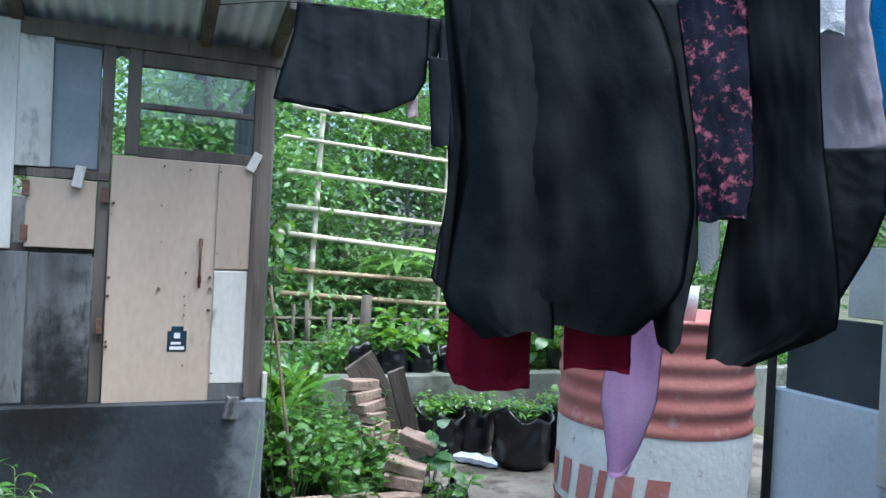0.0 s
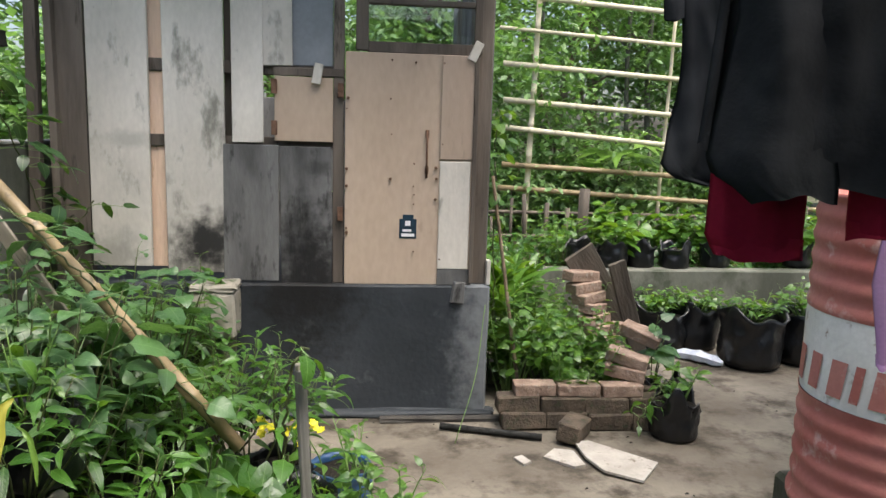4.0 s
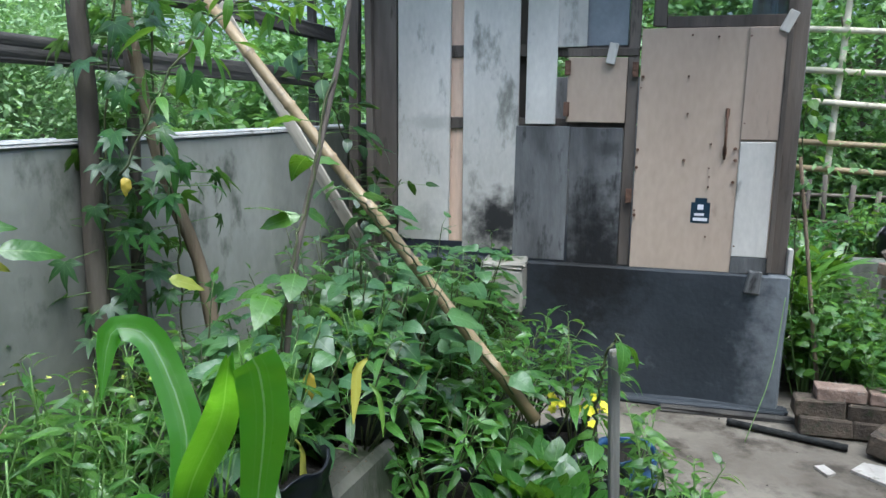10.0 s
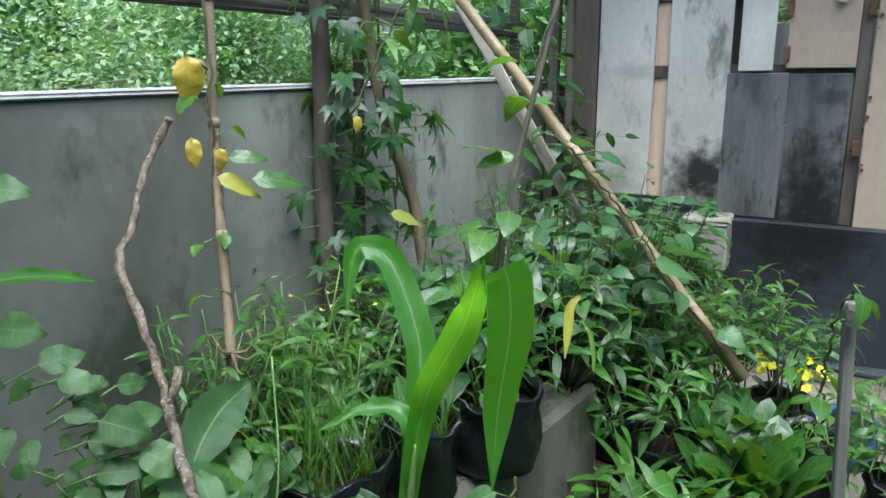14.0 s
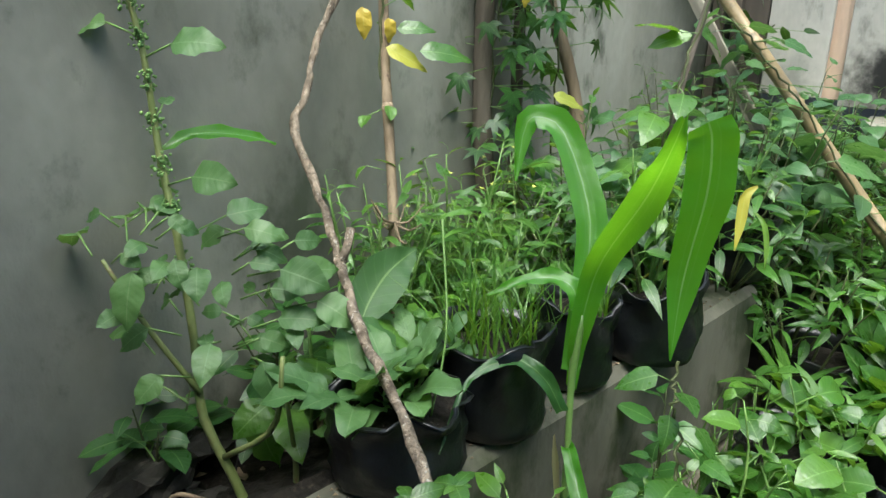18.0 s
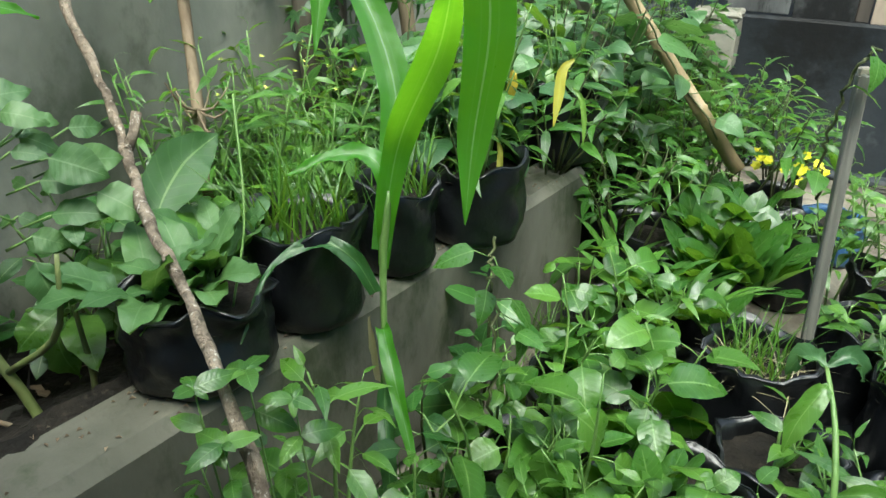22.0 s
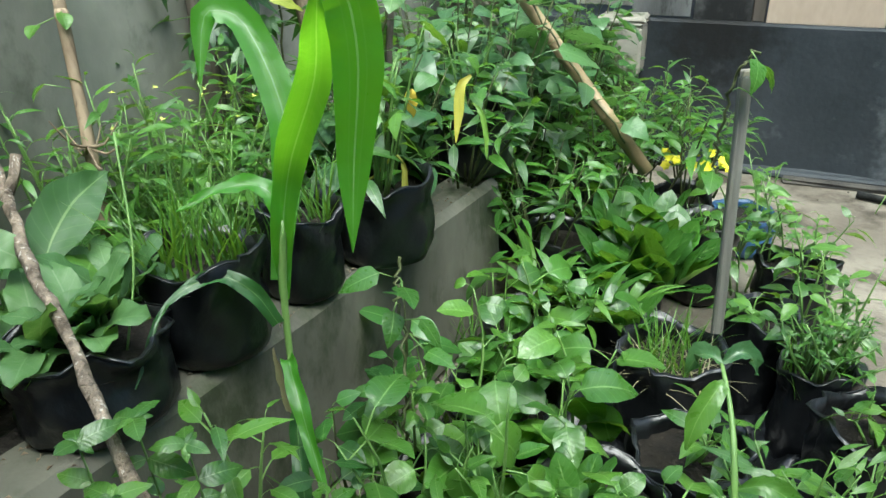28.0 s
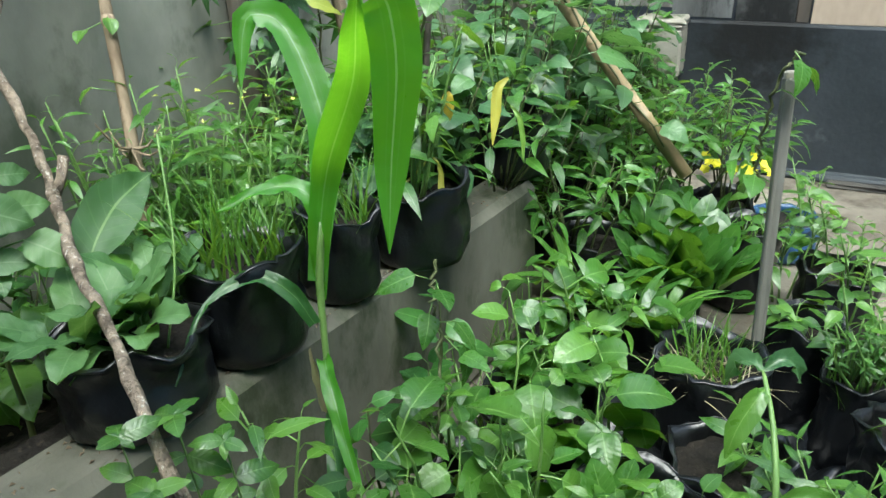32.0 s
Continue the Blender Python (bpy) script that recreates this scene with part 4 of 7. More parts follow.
for k, (x, y) in enumerate(((1.97, 4.93), (2.2, 4.97), (2.46, 4.93), (2.82, 5.0), (3.5, 5.02), (1.75, 5.0))):
    grow_bag((x, y, 0.515), 0.11, 0.17, "black grow bag with leafy plants on the garden terrace", 0.04, 80 + k)
grow_bag((0.03, 2.42, 0), 0.12, 0.15, "dark blue plastic pot with leafy plants", 0.0, 90, "plant_pot", M_BLUEPOT, "")

# crumpled polythene added under the bags, its black standing for the shaded gaps
vs, fs = [], []
NX, NY = 60, 74
for j in range(NY + 1):
    for i in range(NX + 1):
        x, y = -0.62 + 1.02 * i / NX, 0.3 + 1.42 * j / NY
        rim = 0.05 * noise.noise(Vector((x * 5, y * 5, 4.0)))
        fold = abs(noise.noise(Vector((x * 9, y * 9, 1.0)))) + 0.5 * abs(noise.noise(Vector((x * 22, y * 22, 2.0))))
        vs.append((x + rim, y + rim, 0.004 + 0.09 * fold * min(1.0, 6 * min(i / NX, 1 - i / NX, j / NY, 1 - j / NY))))
for j in range(NY):
    for i in range(NX):
        a = j * (NX + 1) + i
        fs.append((a, a + 1, a + NX + 2, a + NX + 1))
tagged(part("plastic_sheet", to_mesh("plastic_sheet", vs, fs, M_BAG, True), None), "crumpled black polythene added to darken the gaps under the grow bags", "plastic sheet")

# ---------------------------------------------------------------- poles and stakes
tagged(part("bamboo_pole", cane("bamboo_pole", (-0.285, 2.0, 0.415), (-1.47, 2.0, 1.83), 0.024, 0.02, M_BAMBOO, 0.22, 0.012, 3, 10), None), "dry yellow bamboo pole leaning against the garden wall", "bamboo pole")
L = math.hypot(0.72, 1.08)
tagged(part("lath", box("lath", -0.022, 0.022, -0.006, 0.006, -L / 2, L / 2, M_LATH, 0.002, 0.002, 4, 2), None, "", pose(-1.14, 2.1, 1.28, 0, -32.3, 0)), "pale weathered lath leaning beside the bamboo", "lath")
gs = thing("grey_stake", "square grey weathered stake standing among the plants", "stake", pose(0.01, 1.32, 0.0))
part("shaft", box("shaft", -0.013, 0.013, -0.012, 0.012, 0.0, 0.885, M_GSTAKE, 0.003, 0.002, 8, 2), gs, "", pose(0, 0, 0, -4.8, -1.3, 20))
part("cut_top", box("cut_top", -0.012, 0.012, -0.011, 0.011, 0.884, 0.9, M_LATH, 0.003, 0.002, 9), gs, "pale freshly cut top end", pose(0, 0, 0, -4.8, -1.3, 20))
tagged(part("thin_stake", tube("thin_stake", lerp_path([(-0.86, 1.25, 0.5), (-0.85, 1.3, 0.98), (-0.84, 1.4, 1.22), (-0.79, 1.53, 1.62), (-0.76, 1.62, 1.95)], 12), [0.009] * 6 + [0.008] * 4 + [0.006, 0.005], M_POST, 7), None), "thin dark stick carrying a climbing vine", "stick")
bs = thing("brown_stake", "straight brown stick supporting a yellowing vine", "stick", pose(0, 0, 0))
bpath = lerp_path([(-1.2, 0.64, 0.3), (-1.27, 0.72, 0.75), (-1.4, 0.85, 1.2), (-1.46, 0.93, 1.6), (-1.5, 0.98, 1.95)], 28)
part("shaft", tube("shaft", bpath, [0.0135 - 0.00012 * i + 0.001 * math.sin(i * 1.9) for i in range(28)], M_STICK, 10), bs)
for i in (6, 11, 15, 20, 24):
    p, d = bpath[i], (bpath[i + 1] - bpath[i]).normalized()
    part("knot", tube("knot", [p - d * 0.012, p, p + d * 0.012], [0.0128, 0.0152, 0.0128], M_STICK, 10), bs)
for i, e in ((17, (-0.02, -0.03, 0.03)),):
    part("twig_stub", tube("twig_stub", [bpath[i], bpath[i] + Vector(e)], [0.007, 0.005], M_STICK, 7), bs)
part("string", tube("string", [bpath[22] + Vector((0.018 * math.cos(a), 0.018 * math.sin(a), 0.003 * a)) for a in (0, 1, 2, 3, 4, 5, 6, 7, 8, 9, 10, 11, 12)], 0.0015, M_SLATE, 4), bs, "pale string tied round the stick")
for k, (a, b, r) in enumerate((((-1.45, 1.33, 0.31), (-1.465, 1.36, 2.1), 0.03), ((-1.4, 1.4, 0.31), (-1.44, 1.53, 1.7), 0.02))):
    pts = [Vector(a).lerp(Vector(b), i / 9) + Vector((random.Random(k * 20 + i).uniform(-.006, .006), random.Random(k * 30 + i).uniform(-.006, .006), 0)) for i in range(10)]
    tagged(part("wall_post", tube("wall_post", pts, [r * (1.1 - 0.03 * i) for i in range(10)], M_POST, 9), None), "dark round timber post against the garden wall", "post", "wall posts")
rails = thing("wall_rails", "dark timber rails and uprights above the garden wall", "railing", pose(0, 0, 0))
for z, y0, y1 in ((1.61, -0.5, 3.25), (1.84, 1.6, 3.35)):
    part("rail", box("rail", -1.585, -1.55, y0, y1, z - 0.035, z + 0.035, M_DARKTIM, 0.004, 0.004, int(z * 10), 4), rails)
for y, z in ((3.12, 2.2), (-0.3, 1.9)):
    part("upright", box("upright", -1.6, -1.56, y - 0.02, y + 0.02, 1.34, z, M_DARKTIM, 0.004, 0.003, int(y * 10), 2), rails)

# crooked branch
br = thing("crooked_branch", "crooked pale dry branch propped over the kerb", "branch", pose(0, 0, 0))
knots = [(-0.5, 0.06, 0.3), (-0.62, 0.13, 0.52), (-0.749, 0.193, 0.664), (-0.881, 0.273, 0.704), (-1.006, 0.339, 0.74), (-1.14, 0.426, 0.797), (-1.208, 0.471, 0.839), (-1.312, 0.521, 0.929), (-1.404, 0.556, 1.02), (-1.42, 0.615, 1.094), (-1.445, 0.667, 1.175), (-1.455, 0.74, 1.274), (-1.44, 0.76, 1.31)]
rn = random.Random(8)
path = lerp_path(knots, 60)
part("limb", tube("limb", [p + Vector([rn.uniform(-.0025, .0025) for _ in range(3)]) for p in path], [0.0098 + 0.0012 * math.sin(i * 1.3) + 0.0009 * math.sin(i * 0.37) - 0.0018 * (i / 60) ** 2 for i in range(60)], M_BARK, 9), br)
part("stub", tube("stub", [(-1.15, 0.43, 0.803), (-1.163, 0.465, 0.83), (-1.17, 0.485, 0.862)], [0.0095, 0.009, 0.0095], M_BARK, 8), br, "short broken side stub")

# ---------------------------------------------------------------- maize
maize = thing("maize_plant", "young maize plant with long arching bright green leaves", "maize", pose(0, 0, 0))
part("stalk", tube("stalk", lerp_path([(-0.675, 0.52, 0.0), (-0.686, 0.527, 0.3), (-0.688, 0.528, 0.49), (-0.7, 0.55, 0.66), (-0.695, 0.565, 0.78)], 14), [0.006] * 6 + [0.0085, 0.006, 0.006, 0.0065, 0.007, 0.008, 0.008, 0.005], M_STEM, 9), maize)


def ribbon(name, knots, widths, material, up=None, n=16, fold=0.18, wave=0.006):
    """A long leaf along a line of knots with a width at each, its face turned to the side 'up' gives."""
    c = lerp_path(knots, n + 1)
    vs, fs, uvs = [], [], []
    for i, p in enumerate(c):
        d = (c[min(i + 1, n)] - c[max(i - 1, 0)]).normalized()
        f = i / n
        g = f * (len(widths) - 1)
        j = min(int(g), len(widths) - 2)
        w = widths[j] + (widths[j + 1] - widths[j]) * (g - j)
        face = Vector(up)
        s = d.cross(face).normalized()
        nrm = s.cross(d).normalized()
        for k, q in enumerate((-1, -0.5, 0, 0.5, 1)):
            rip = wave * math.sin(f * 21 + q * 2.5) * abs(q)
            vs.append(p + s * (w / 2 * q) + nrm * (abs(q) * w * fold + rip))
            uvs.append((0.5 + 0.5 * q, f))
    for i in range(n):
        for k in range(4):
            a = i * 5 + k
            fs.append((a, a + 1, a + 6, a + 5))
    return to_mesh(name, vs, fs, material, True, uvs)


LEAF_SIDE = (0.45, -0.8, 0.35)
part("leaf", ribbon("leaf", [(-0.703, 0.555, 0.64), (-0.694, 0.56, 0.76), (-0.671, 0.569, 0.877), (-0.579, 0.514, 1.022), (-0.52, 0.442, 1.118), (-0.499, 0.417, 1.163)], [0.018, 0.036, 0.05, 0.054, 0.033, 0.006], L_CORN, LEAF_SIDE, 26, 0.2, 0.011), maize, "bright yellow-green leaf rising to its fold")
part("leaf", ribbon("leaf", [(-0.474, 0.43, 1.158), (-0.47, 0.44, 1.13), (-0.472, 0.45, 1.06), (-0.492, 0.456, 0.93), (-0.488, 0.43, 0.82)], [0.056, 0.064, 0.063, 0.044, 0.002], L_CORN, LEAF_SIDE, 22, 0.08, 0.004), maize, "broad hanging end of the folded leaf")
part("leaf", ribbon("leaf", [(-0.707, 0.552, 0.672), (-0.735, 0.655, 0.857), (-0.766, 0.693, 0.946), (-0.833, 0.718, 1.055), (-0.876, 0.709, 1.08), (-0.9, 0.691, 1.065), (-0.891, 0.648, 0.968)], [0.03, 0.055, 0.06, 0.055, 0.05, 0.042, 0.004], L_CORN, (0.5, -0.6, 0.5)), maize, "arching leaf bent over at its tip")
part("leaf", ribbon("leaf", [(-0.705, 0.57, 0.78), (-0.73, 0.58, 0.822), (-0.785, 0.56, 0.828), (-0.85, 0.497, 0.80)], [0.02, 0.035, 0.03, 0.003], L_CORN, (0.2, -0.5, 0.8)), maize)
part("leaf", ribbon("leaf", [(-0.705, 0.53, 0.60), (-0.736, 0.516, 0.662), (-0.786, 0.492, 0.694), (-0.823, 0.411, 0.676), (-0.804, 0.301, 0.597)], [0.022, 0.03, 0.026, 0.012, 0.003], L_MID, (0.3, -0.6, 0.7)), maize)
part("leaf", ribbon("leaf", [(-0.686, 0.527, 0.53), (-0.67, 0.5, 0.545), (-0.62, 0.45, 0.5), (-0.55, 0.39, 0.4)], [0.012, 0.026, 0.03, 0.012], L_CORN, (0.1, -0.6, 0.8)), maize)
part("leaf", ribbon("leaf", [(-0.688, 0.53, 0.45), (-0.68, 0.51, 0.38), (-0.63, 0.44, 0.3), (-0.6, 0.4, 0.2)], [0.012, 0.03, 0.03, 0.005], L_MID, (0.4, -0.8, 0.3)), maize)
part("dry_sheath", ribbon("dry_sheath", [(-0.7, 0.52, 0.42), (-0.705, 0.515, 0.5), (-0.708, 0.51, 0.56)], [0.01, 0.013, 0.003], L_STRAW, LEAF_SIDE, 6), maize, "dry pale leaf sheath")

# ---------------------------------------------------------------- tall amaranth by the wall
am = thing("amaranth", "tall amaranth with pale stem, broad leaves and green flower spikes", "amaranth", pose(0, 0, 0))
AMP = [(-1.15, 0.15, 0.3), (-1.188, 0.178, 0.398), (-1.264, 0.165, 0.552), (-1.30, 0.19, 0.688), (-1.35, 0.215, 0.89), (-1.385, 0.225, 1.011), (-1.405, 0.235, 1.124), (-1.42, 0.24, 1.234), (-1.44, 0.235, 1.33), (-1.45, 0.235, 1.4)]
ap = lerp_path(AMP, 28)
part("stem", tube("stem", ap, [0.0105 - 0.006 * i / 27 for i in range(28)], M_AMSTEM, 8), am)
for a, b, c in (((-1.27, 0.17, 0.6), (-1.33, 0.12, 0.74), (-1.38, 0.085, 0.87)), ((-1.22, 0.17, 0.48), (-1.1, 0.2, 0.58), (-1.08, 0.22, 0.72)), ((-1.12, 0.22, 0.3), (-1.1, 0.24, 0.45), (-1.12, 0.25, 0.6))):
    part("side_stem", tube("side_stem", lerp_path([a, b, c], 8), [0.0065, 0.0065, 0.006, 0.006, 0.0055, 0.005, 0.0045, 0.004], M_AMSTEM, 6), am)
part("dry_root", tube("dry_root", lerp_path([(-1.165, 0.14, 0.4), (-1.19, 0.09, 0.452), (-1.225, 0.06, 0.458), (-1.25, 0.03, 0.4)], 10), [0.0045] * 6 + [0.004] * 4, M_STICK, 6), am, "dry tan root bent over the soil")
S_AMAR = spec("oval", L_AMAR, M_STEM, 0.088, 0.05, 4, 21, (0.3, 1.1), (0.1, 0.35), 0.07, 9)
rn = random.Random(4)


def facing(p, yaw, lift, size, lean=(0.55, -0.5, 0.7), stray=0.3):
    """Pose of a leaf that points as aim() has it, its upper face turned towards the open yard."""
    c = math.cos(radians(lift))
    d = Vector((-math.sin(radians(yaw)) * c, math.cos(radians(yaw)) * c, math.sin(radians(lift))))
    n = Vector(lean) + Vector([rn.uniform(-stray, stray) for _ in range(3)])
    n = (n - d * n.dot(d)).normalized()
    x = d.cross(n)
    return Matrix(((x.x, d.x, n.x, p[0]), (x.y, d.y, n.y, p[1]), (x.z, d.z, n.z, p[2]), (0, 0, 0, 1))) @ Matrix.Scale(size, 4)


def amar_leaf(p, yaw, lift, size):
    q = Vector(p)
    d = Matrix.Rotation(radians(yaw), 3, "Z") @ Vector((0, 1, 0))
    e = q + d * 0.06 * size + Vector((0, 0, 0.025))
    part("petiole", tube("petiole", [q, e], 0.002, M_STEM, 5), am)
    part("leaf", S_AMAR[3][rn.randrange(4)], am, "", facing(e, yaw, lift, size))


for k in range(34):
    p = rn.choice(((-1.36, 0.12, 0.88), (-1.3, 0.22, 0.86), (-1.25, 0.29, 0.84), (-1.31, 0.17, 0.8), (-1.2, 0.27, 0.72), (-1.25, 0.2, 0.7)))
    p = (p[0] + rn.uniform(-.05, .03), p[1] + rn.uniform(-.06, .06), p[2] + rn.uniform(-.05, .04))
    amar_leaf(p, rn.uniform(0, 360), rn.uniform(-35, 15), rn.uniform(0.5, 0.85))
for x, y, z, yaw, lift, size in ((-1.35, 0.12, 0.9, 60, -8, 1.15), (-1.36, 0.06, 0.89, 80, -12, 1.0), (-1.34, 0.14, 0.91, 20, 10, 0.9), (-1.33, 0.15, 0.84, -150, -50, 1.1), (-1.31, 0.18, 0.85, -120, -30, 0.8), (-1.32, 0.22, 0.89, -20, 5, 1.2), (-1.29, 0.26, 0.88, -70, 0, 1.0), (-1.29, 0.22, 0.83, -130, -20, 0.95), (-1.28, 0.1, 0.71, 85, -6, 1.25)):
    amar_leaf((x, y, z), yaw, lift, size)
for x, y, z, yaw, lift, size in ((-1.27, 0.15, 0.73, 150, -25, 0.9), (-1.23, 0.2, 0.71, -140, -20, 0.9), (-1.2, 0.24, 0.67, -110, -50, 1.2), (-1.21, 0.25, 0.72, -60, 10, 0.95), (-1.24, 0.26, 0.77, -60, 0, 1.0), (-1.24, 0.28, 0.81, -75, -8, 1.3), (-1.24, 0.14, 0.66, 170, -35, 0.9), (-1.23, 0.12, 0.62, 110, -10, 0.8), (-1.18, 0.31, 0.75, -70, -20, 1.2), (-1.22, 0.3, 0.79, -40, -5, 1.1)):
    amar_leaf((x, y, z), yaw, lift, size)
part("leaf", ribbon("leaf", [(-1.42, 0.25, 1.03), (-1.41, 0.32, 1.05), (-1.383, 0.41, 1.035), (-1.36, 0.47, 1.01)], [0.012, 0.03, 0.028, 0.003], L_CORN, (0.6, -0.4, 0.7), 10), am, "long pointed yellow-green leaf")
for k, (i, yaw, lift, s) in enumerate(((21, 120, 0, 1.0), (20, -75, 10, 1.1), (14, -80, 5, 1.2), (13, 60, -10, 0.8), (24, -60, 20, 0.8), (25, -110, 10, 0.9), (26, 60, 30, 0.7), (17, 30, 20, 0.6))):
    amar_leaf(ap[i], yaw, lift, s)
for i in (11, 13, 15, 17, 19, 21, 23, 25, 26, 27):
    bm = bmesh.new()
    wide = rn.uniform(0.014, 0.026)
    for q in range(60):
        c = Vector((rn.uniform(-1, 1), rn.uniform(-1, 1), rn.uniform(-1.4, 1.4))) * wide * rn.random() ** 0.5
        bmesh.ops.create_icosphere(bm, subdivisions=1, radius=rn.uniform(0.0018, 0.0045), matrix=Matrix.Translation(ap[i] + c))
    part("flower_knot", bm_mesh("flower_knot", bm, M_SEED, True), am, "small green flower cluster")

# ---------------------------------------------------------------- planting
S_SPIN = spec("oval", L_MIDL, M_STEM, 0.1, 0.062, 5, 1, (0.3, 1.2), (0.15, 0.45), 0.025, 8)
S_SPINL = spec("oval", L_LIGHT, M_STEM, 0.112, 0.072, 5, 51, (0.3, 1.2), (0.15, 0.45), 0.025, 9)
S_OVALD = spec("oval", L_MID, M_STEMD, 0.085, 0.05, 4, 2)
S_LANCE = spec("lance", L_MIDL, M_STEMD, 0.125, 0.03, 4, 3, (0.4, 1.3), seg=7)
S_LANCEL = spec("lance", L_LIGHT, M_STEM, 0.1, 0.024, 4, 4, (0.3, 1.2))
S_HEART = spec("heart", L_BEAN, M_STEMD, 0.125, 0.095, 4, 5, (0.3, 1.0), (0.05, 0.25), 0.03, 8)
S_PAK = spec("spoon", L_MIDL, M_STEM, 0.16, 0.085, 4, 6, (0.2, 0.6), (0.1, 0.3), 0.02, 9)
S_MUST = spec("spoon", L_AMAR, M_STEM, 0.25, 0.088, 4, 7, (0.5, 1.5), (0.1, 0.35), 0.11, 12)
S_STRAP = spec("strap", L_LIGHT, M_STEM, 0.22, 0.03, 4, 8, (0.6, 1.4), (0.1, 0.3), 0.02, 8)
S_TINY = spec("lance", L_MIDL, M_STEM, 0.04, 0.009, 3, 9, seg=4)
S_BUSH = spec("oval", L_LIGHT, M_STEM, 0.075, 0.048, 4, 10, seg=5)
S_KWEED = spec("heart", L_LIGHT, M_STEM, 0.085, 0.05, 4, 41, (0.3, 1.0), (0.05, 0.25), 0.04, 7)
S_HERB = spec("lance", L_MIDL, M_STEM, 0.08, 0.015, 4, 44, (0.5, 1.8))
S_CHILI = spec("lance", L_LIGHT, M_STEM, 0.09, 0.035, 4, 11)


def rosette(name, label, category, sp, place, seed, leaves=9, lift=(45, 80), size=1.0, group=""):
    rnd = random.Random(seed)
    t = thing(name, label, category, pose(*place, 0, 0, rnd.uniform(0, 360)), group)
    for k in range(leaves):
        a = k * 137.5 + rnd.uniform(-15, 15)
        r = 0.012 + 0.004 * rnd.random()
        p = (-math.sin(radians(a)) * r, math.cos(radians(a)) * r, 0)
        part("leaf", sp[3][rnd.randrange(len(sp[3]))], t, "", aim(p, a, rnd.uniform(*lift), rnd.uniform(-12, 12), size * rnd.uniform(0.75, 1.1)))
    return t


def tuft(name, label, category, place, seed, blades=60, height=0.2, spread=0.07, width=0.004, mat=None, lift=(65, 90), group=""):
    """Upright thin blades growing close together."""
    rnd = random.Random(seed)
    t = thing(name, label, category, pose(*place), group)
    key = (round(height, 3), width, (mat or L_LIGHT).name)
    if key not in TUFTS:
        TUFTS[key] = [leaf_mesh("blade", mat or L_LIGHT, length=height * f, width=width, kind="grass", fold=0.3, droop=d, n=5) for f, d in ((0.6, 0.3), (0.75, 0.9), (0.85, 0.5), (1.0, 0.2), (1.0, 1.0), (1.15, 0.7))]
    for k in range(blades):
        a, r = rnd.uniform(0, 360), spread * math.sqrt(rnd.random())
        part("blade", rnd.choice(TUFTS[key]), t, "", aim((r * math.cos(a), r * math.sin(a), 0), rnd.uniform(0, 360), rnd.uniform(*lift)))
    return t


TUFTS = {}
for k, (x, y) in enumerate(((-0.47, 0.5), (-0.43, 0.64), (-0.33, 0.56), (-0.31, 0.76), (-0.37, 0.98), (-0.24, 0.88), (-0.46, 0.84), (-0.53, 0.97), (-0.13, 0.62), (-0.02, 0.6), (-0.38, 1.2), (-0.5, 1.18), (-0.16, 0.48), (0.05, 0.52), (-0.42, 1.08))):
    r0 = random.Random(k)
    clump("spinach_plant", "leafy green spinach with broad glossy leaves growing in a bag", "spinach", (S_SPINL, S_SPIN, S_SPINL)[k % 3], (x, y, 0.2), 200 + k, 3, 0.1 + 0.24 * r0.random(), 0.08, 4, "spinach plants", True, 0.5, 0.6, (-60, 25), 0.3)
for k, (x, y) in enumerate(((-0.24, 1.71), (-0.16, 1.76), (-0.34, 1.82), (-0.3, 1.6), (-0.22, 1.92), (-0.36, 2.0), (-0.15, 1.6), (-0.24, 1.6))):
    rosette("pak_choi", "rosette of upright smooth spoon-shaped greens", "greens", S_PAK, (x, y, 0.2), 240 + k, 11, (40, 80), 1.25, "pak choi")
for k, (x, y) in enumerate(((-0.39, 1.4), (-0.3, 1.35), (-0.46, 1.36), (-0.24, 1.42), (-0.52, 1.5))):
    rosette("strap_leaf_plant", "plant with long narrow arching leaves", "plant", S_STRAP, (x, y, 0.22), 250 + k, 12, (40, 80), 1.0, "narrow-leaved plants")
for k, (x, y) in enumerate(((-0.72, 2.4), (-0.55, 2.06), (-0.43, 1.95), (-0.7, 2.0), (-0.41, 2.33), (-0.29, 2.22), (-0.52, 1.62), (-0.6, 2.7), (-0.17, 2.2), (-0.6, 1.7), (-0.5, 2.5), (-0.35, 2.6), (-0.2, 2.5), (-0.65, 2.25))):
    clump("water_spinach", "bushy water spinach with narrow pointed leaves", "water spinach", S_LANCE, (x, y, 0.22), 260 + k, 7, 0.38, 0.16, 9, "water spinach plants", k < 7, 0.5)
for k, (x, y) in enumerate(((0.2, 1.27), (0.26, 1.3), (0.23, 1.22))):
    clump("feathery_plant", "plant with fine feathery cut leaves", "herb", S_TINY, (x, y, 0.24), 280 + k, 9, 0.17, 0.08, 14, "feathery herbs", False, 0.5, 0.1)
for k, (x, y) in enumerate(((0.2, 1.9), (0.13, 1.98), (0.25, 1.38), (0.05, 1.85), (0.2, 1.6), (0.02, 2.15))):
    clump("chili_plant", "young chili plant with pointed green leaves", "chili plant", S_CHILI, (x, y, 0.1), 290 + k, 4, 0.38, 0.1, 8, "chili plants", k < 4, 0.5)
for k, (x, y) in enumerate(((0.16, 0.7), (0.24, 0.72))):
    clump("small_leaf_plant", "plant with small narrow pointed leaves", "herb", S_LANCEL, (x, y, 0.15), 300 + k, 7, 0.27, 0.1, 8, "small-leaved herbs", False, 0.6)
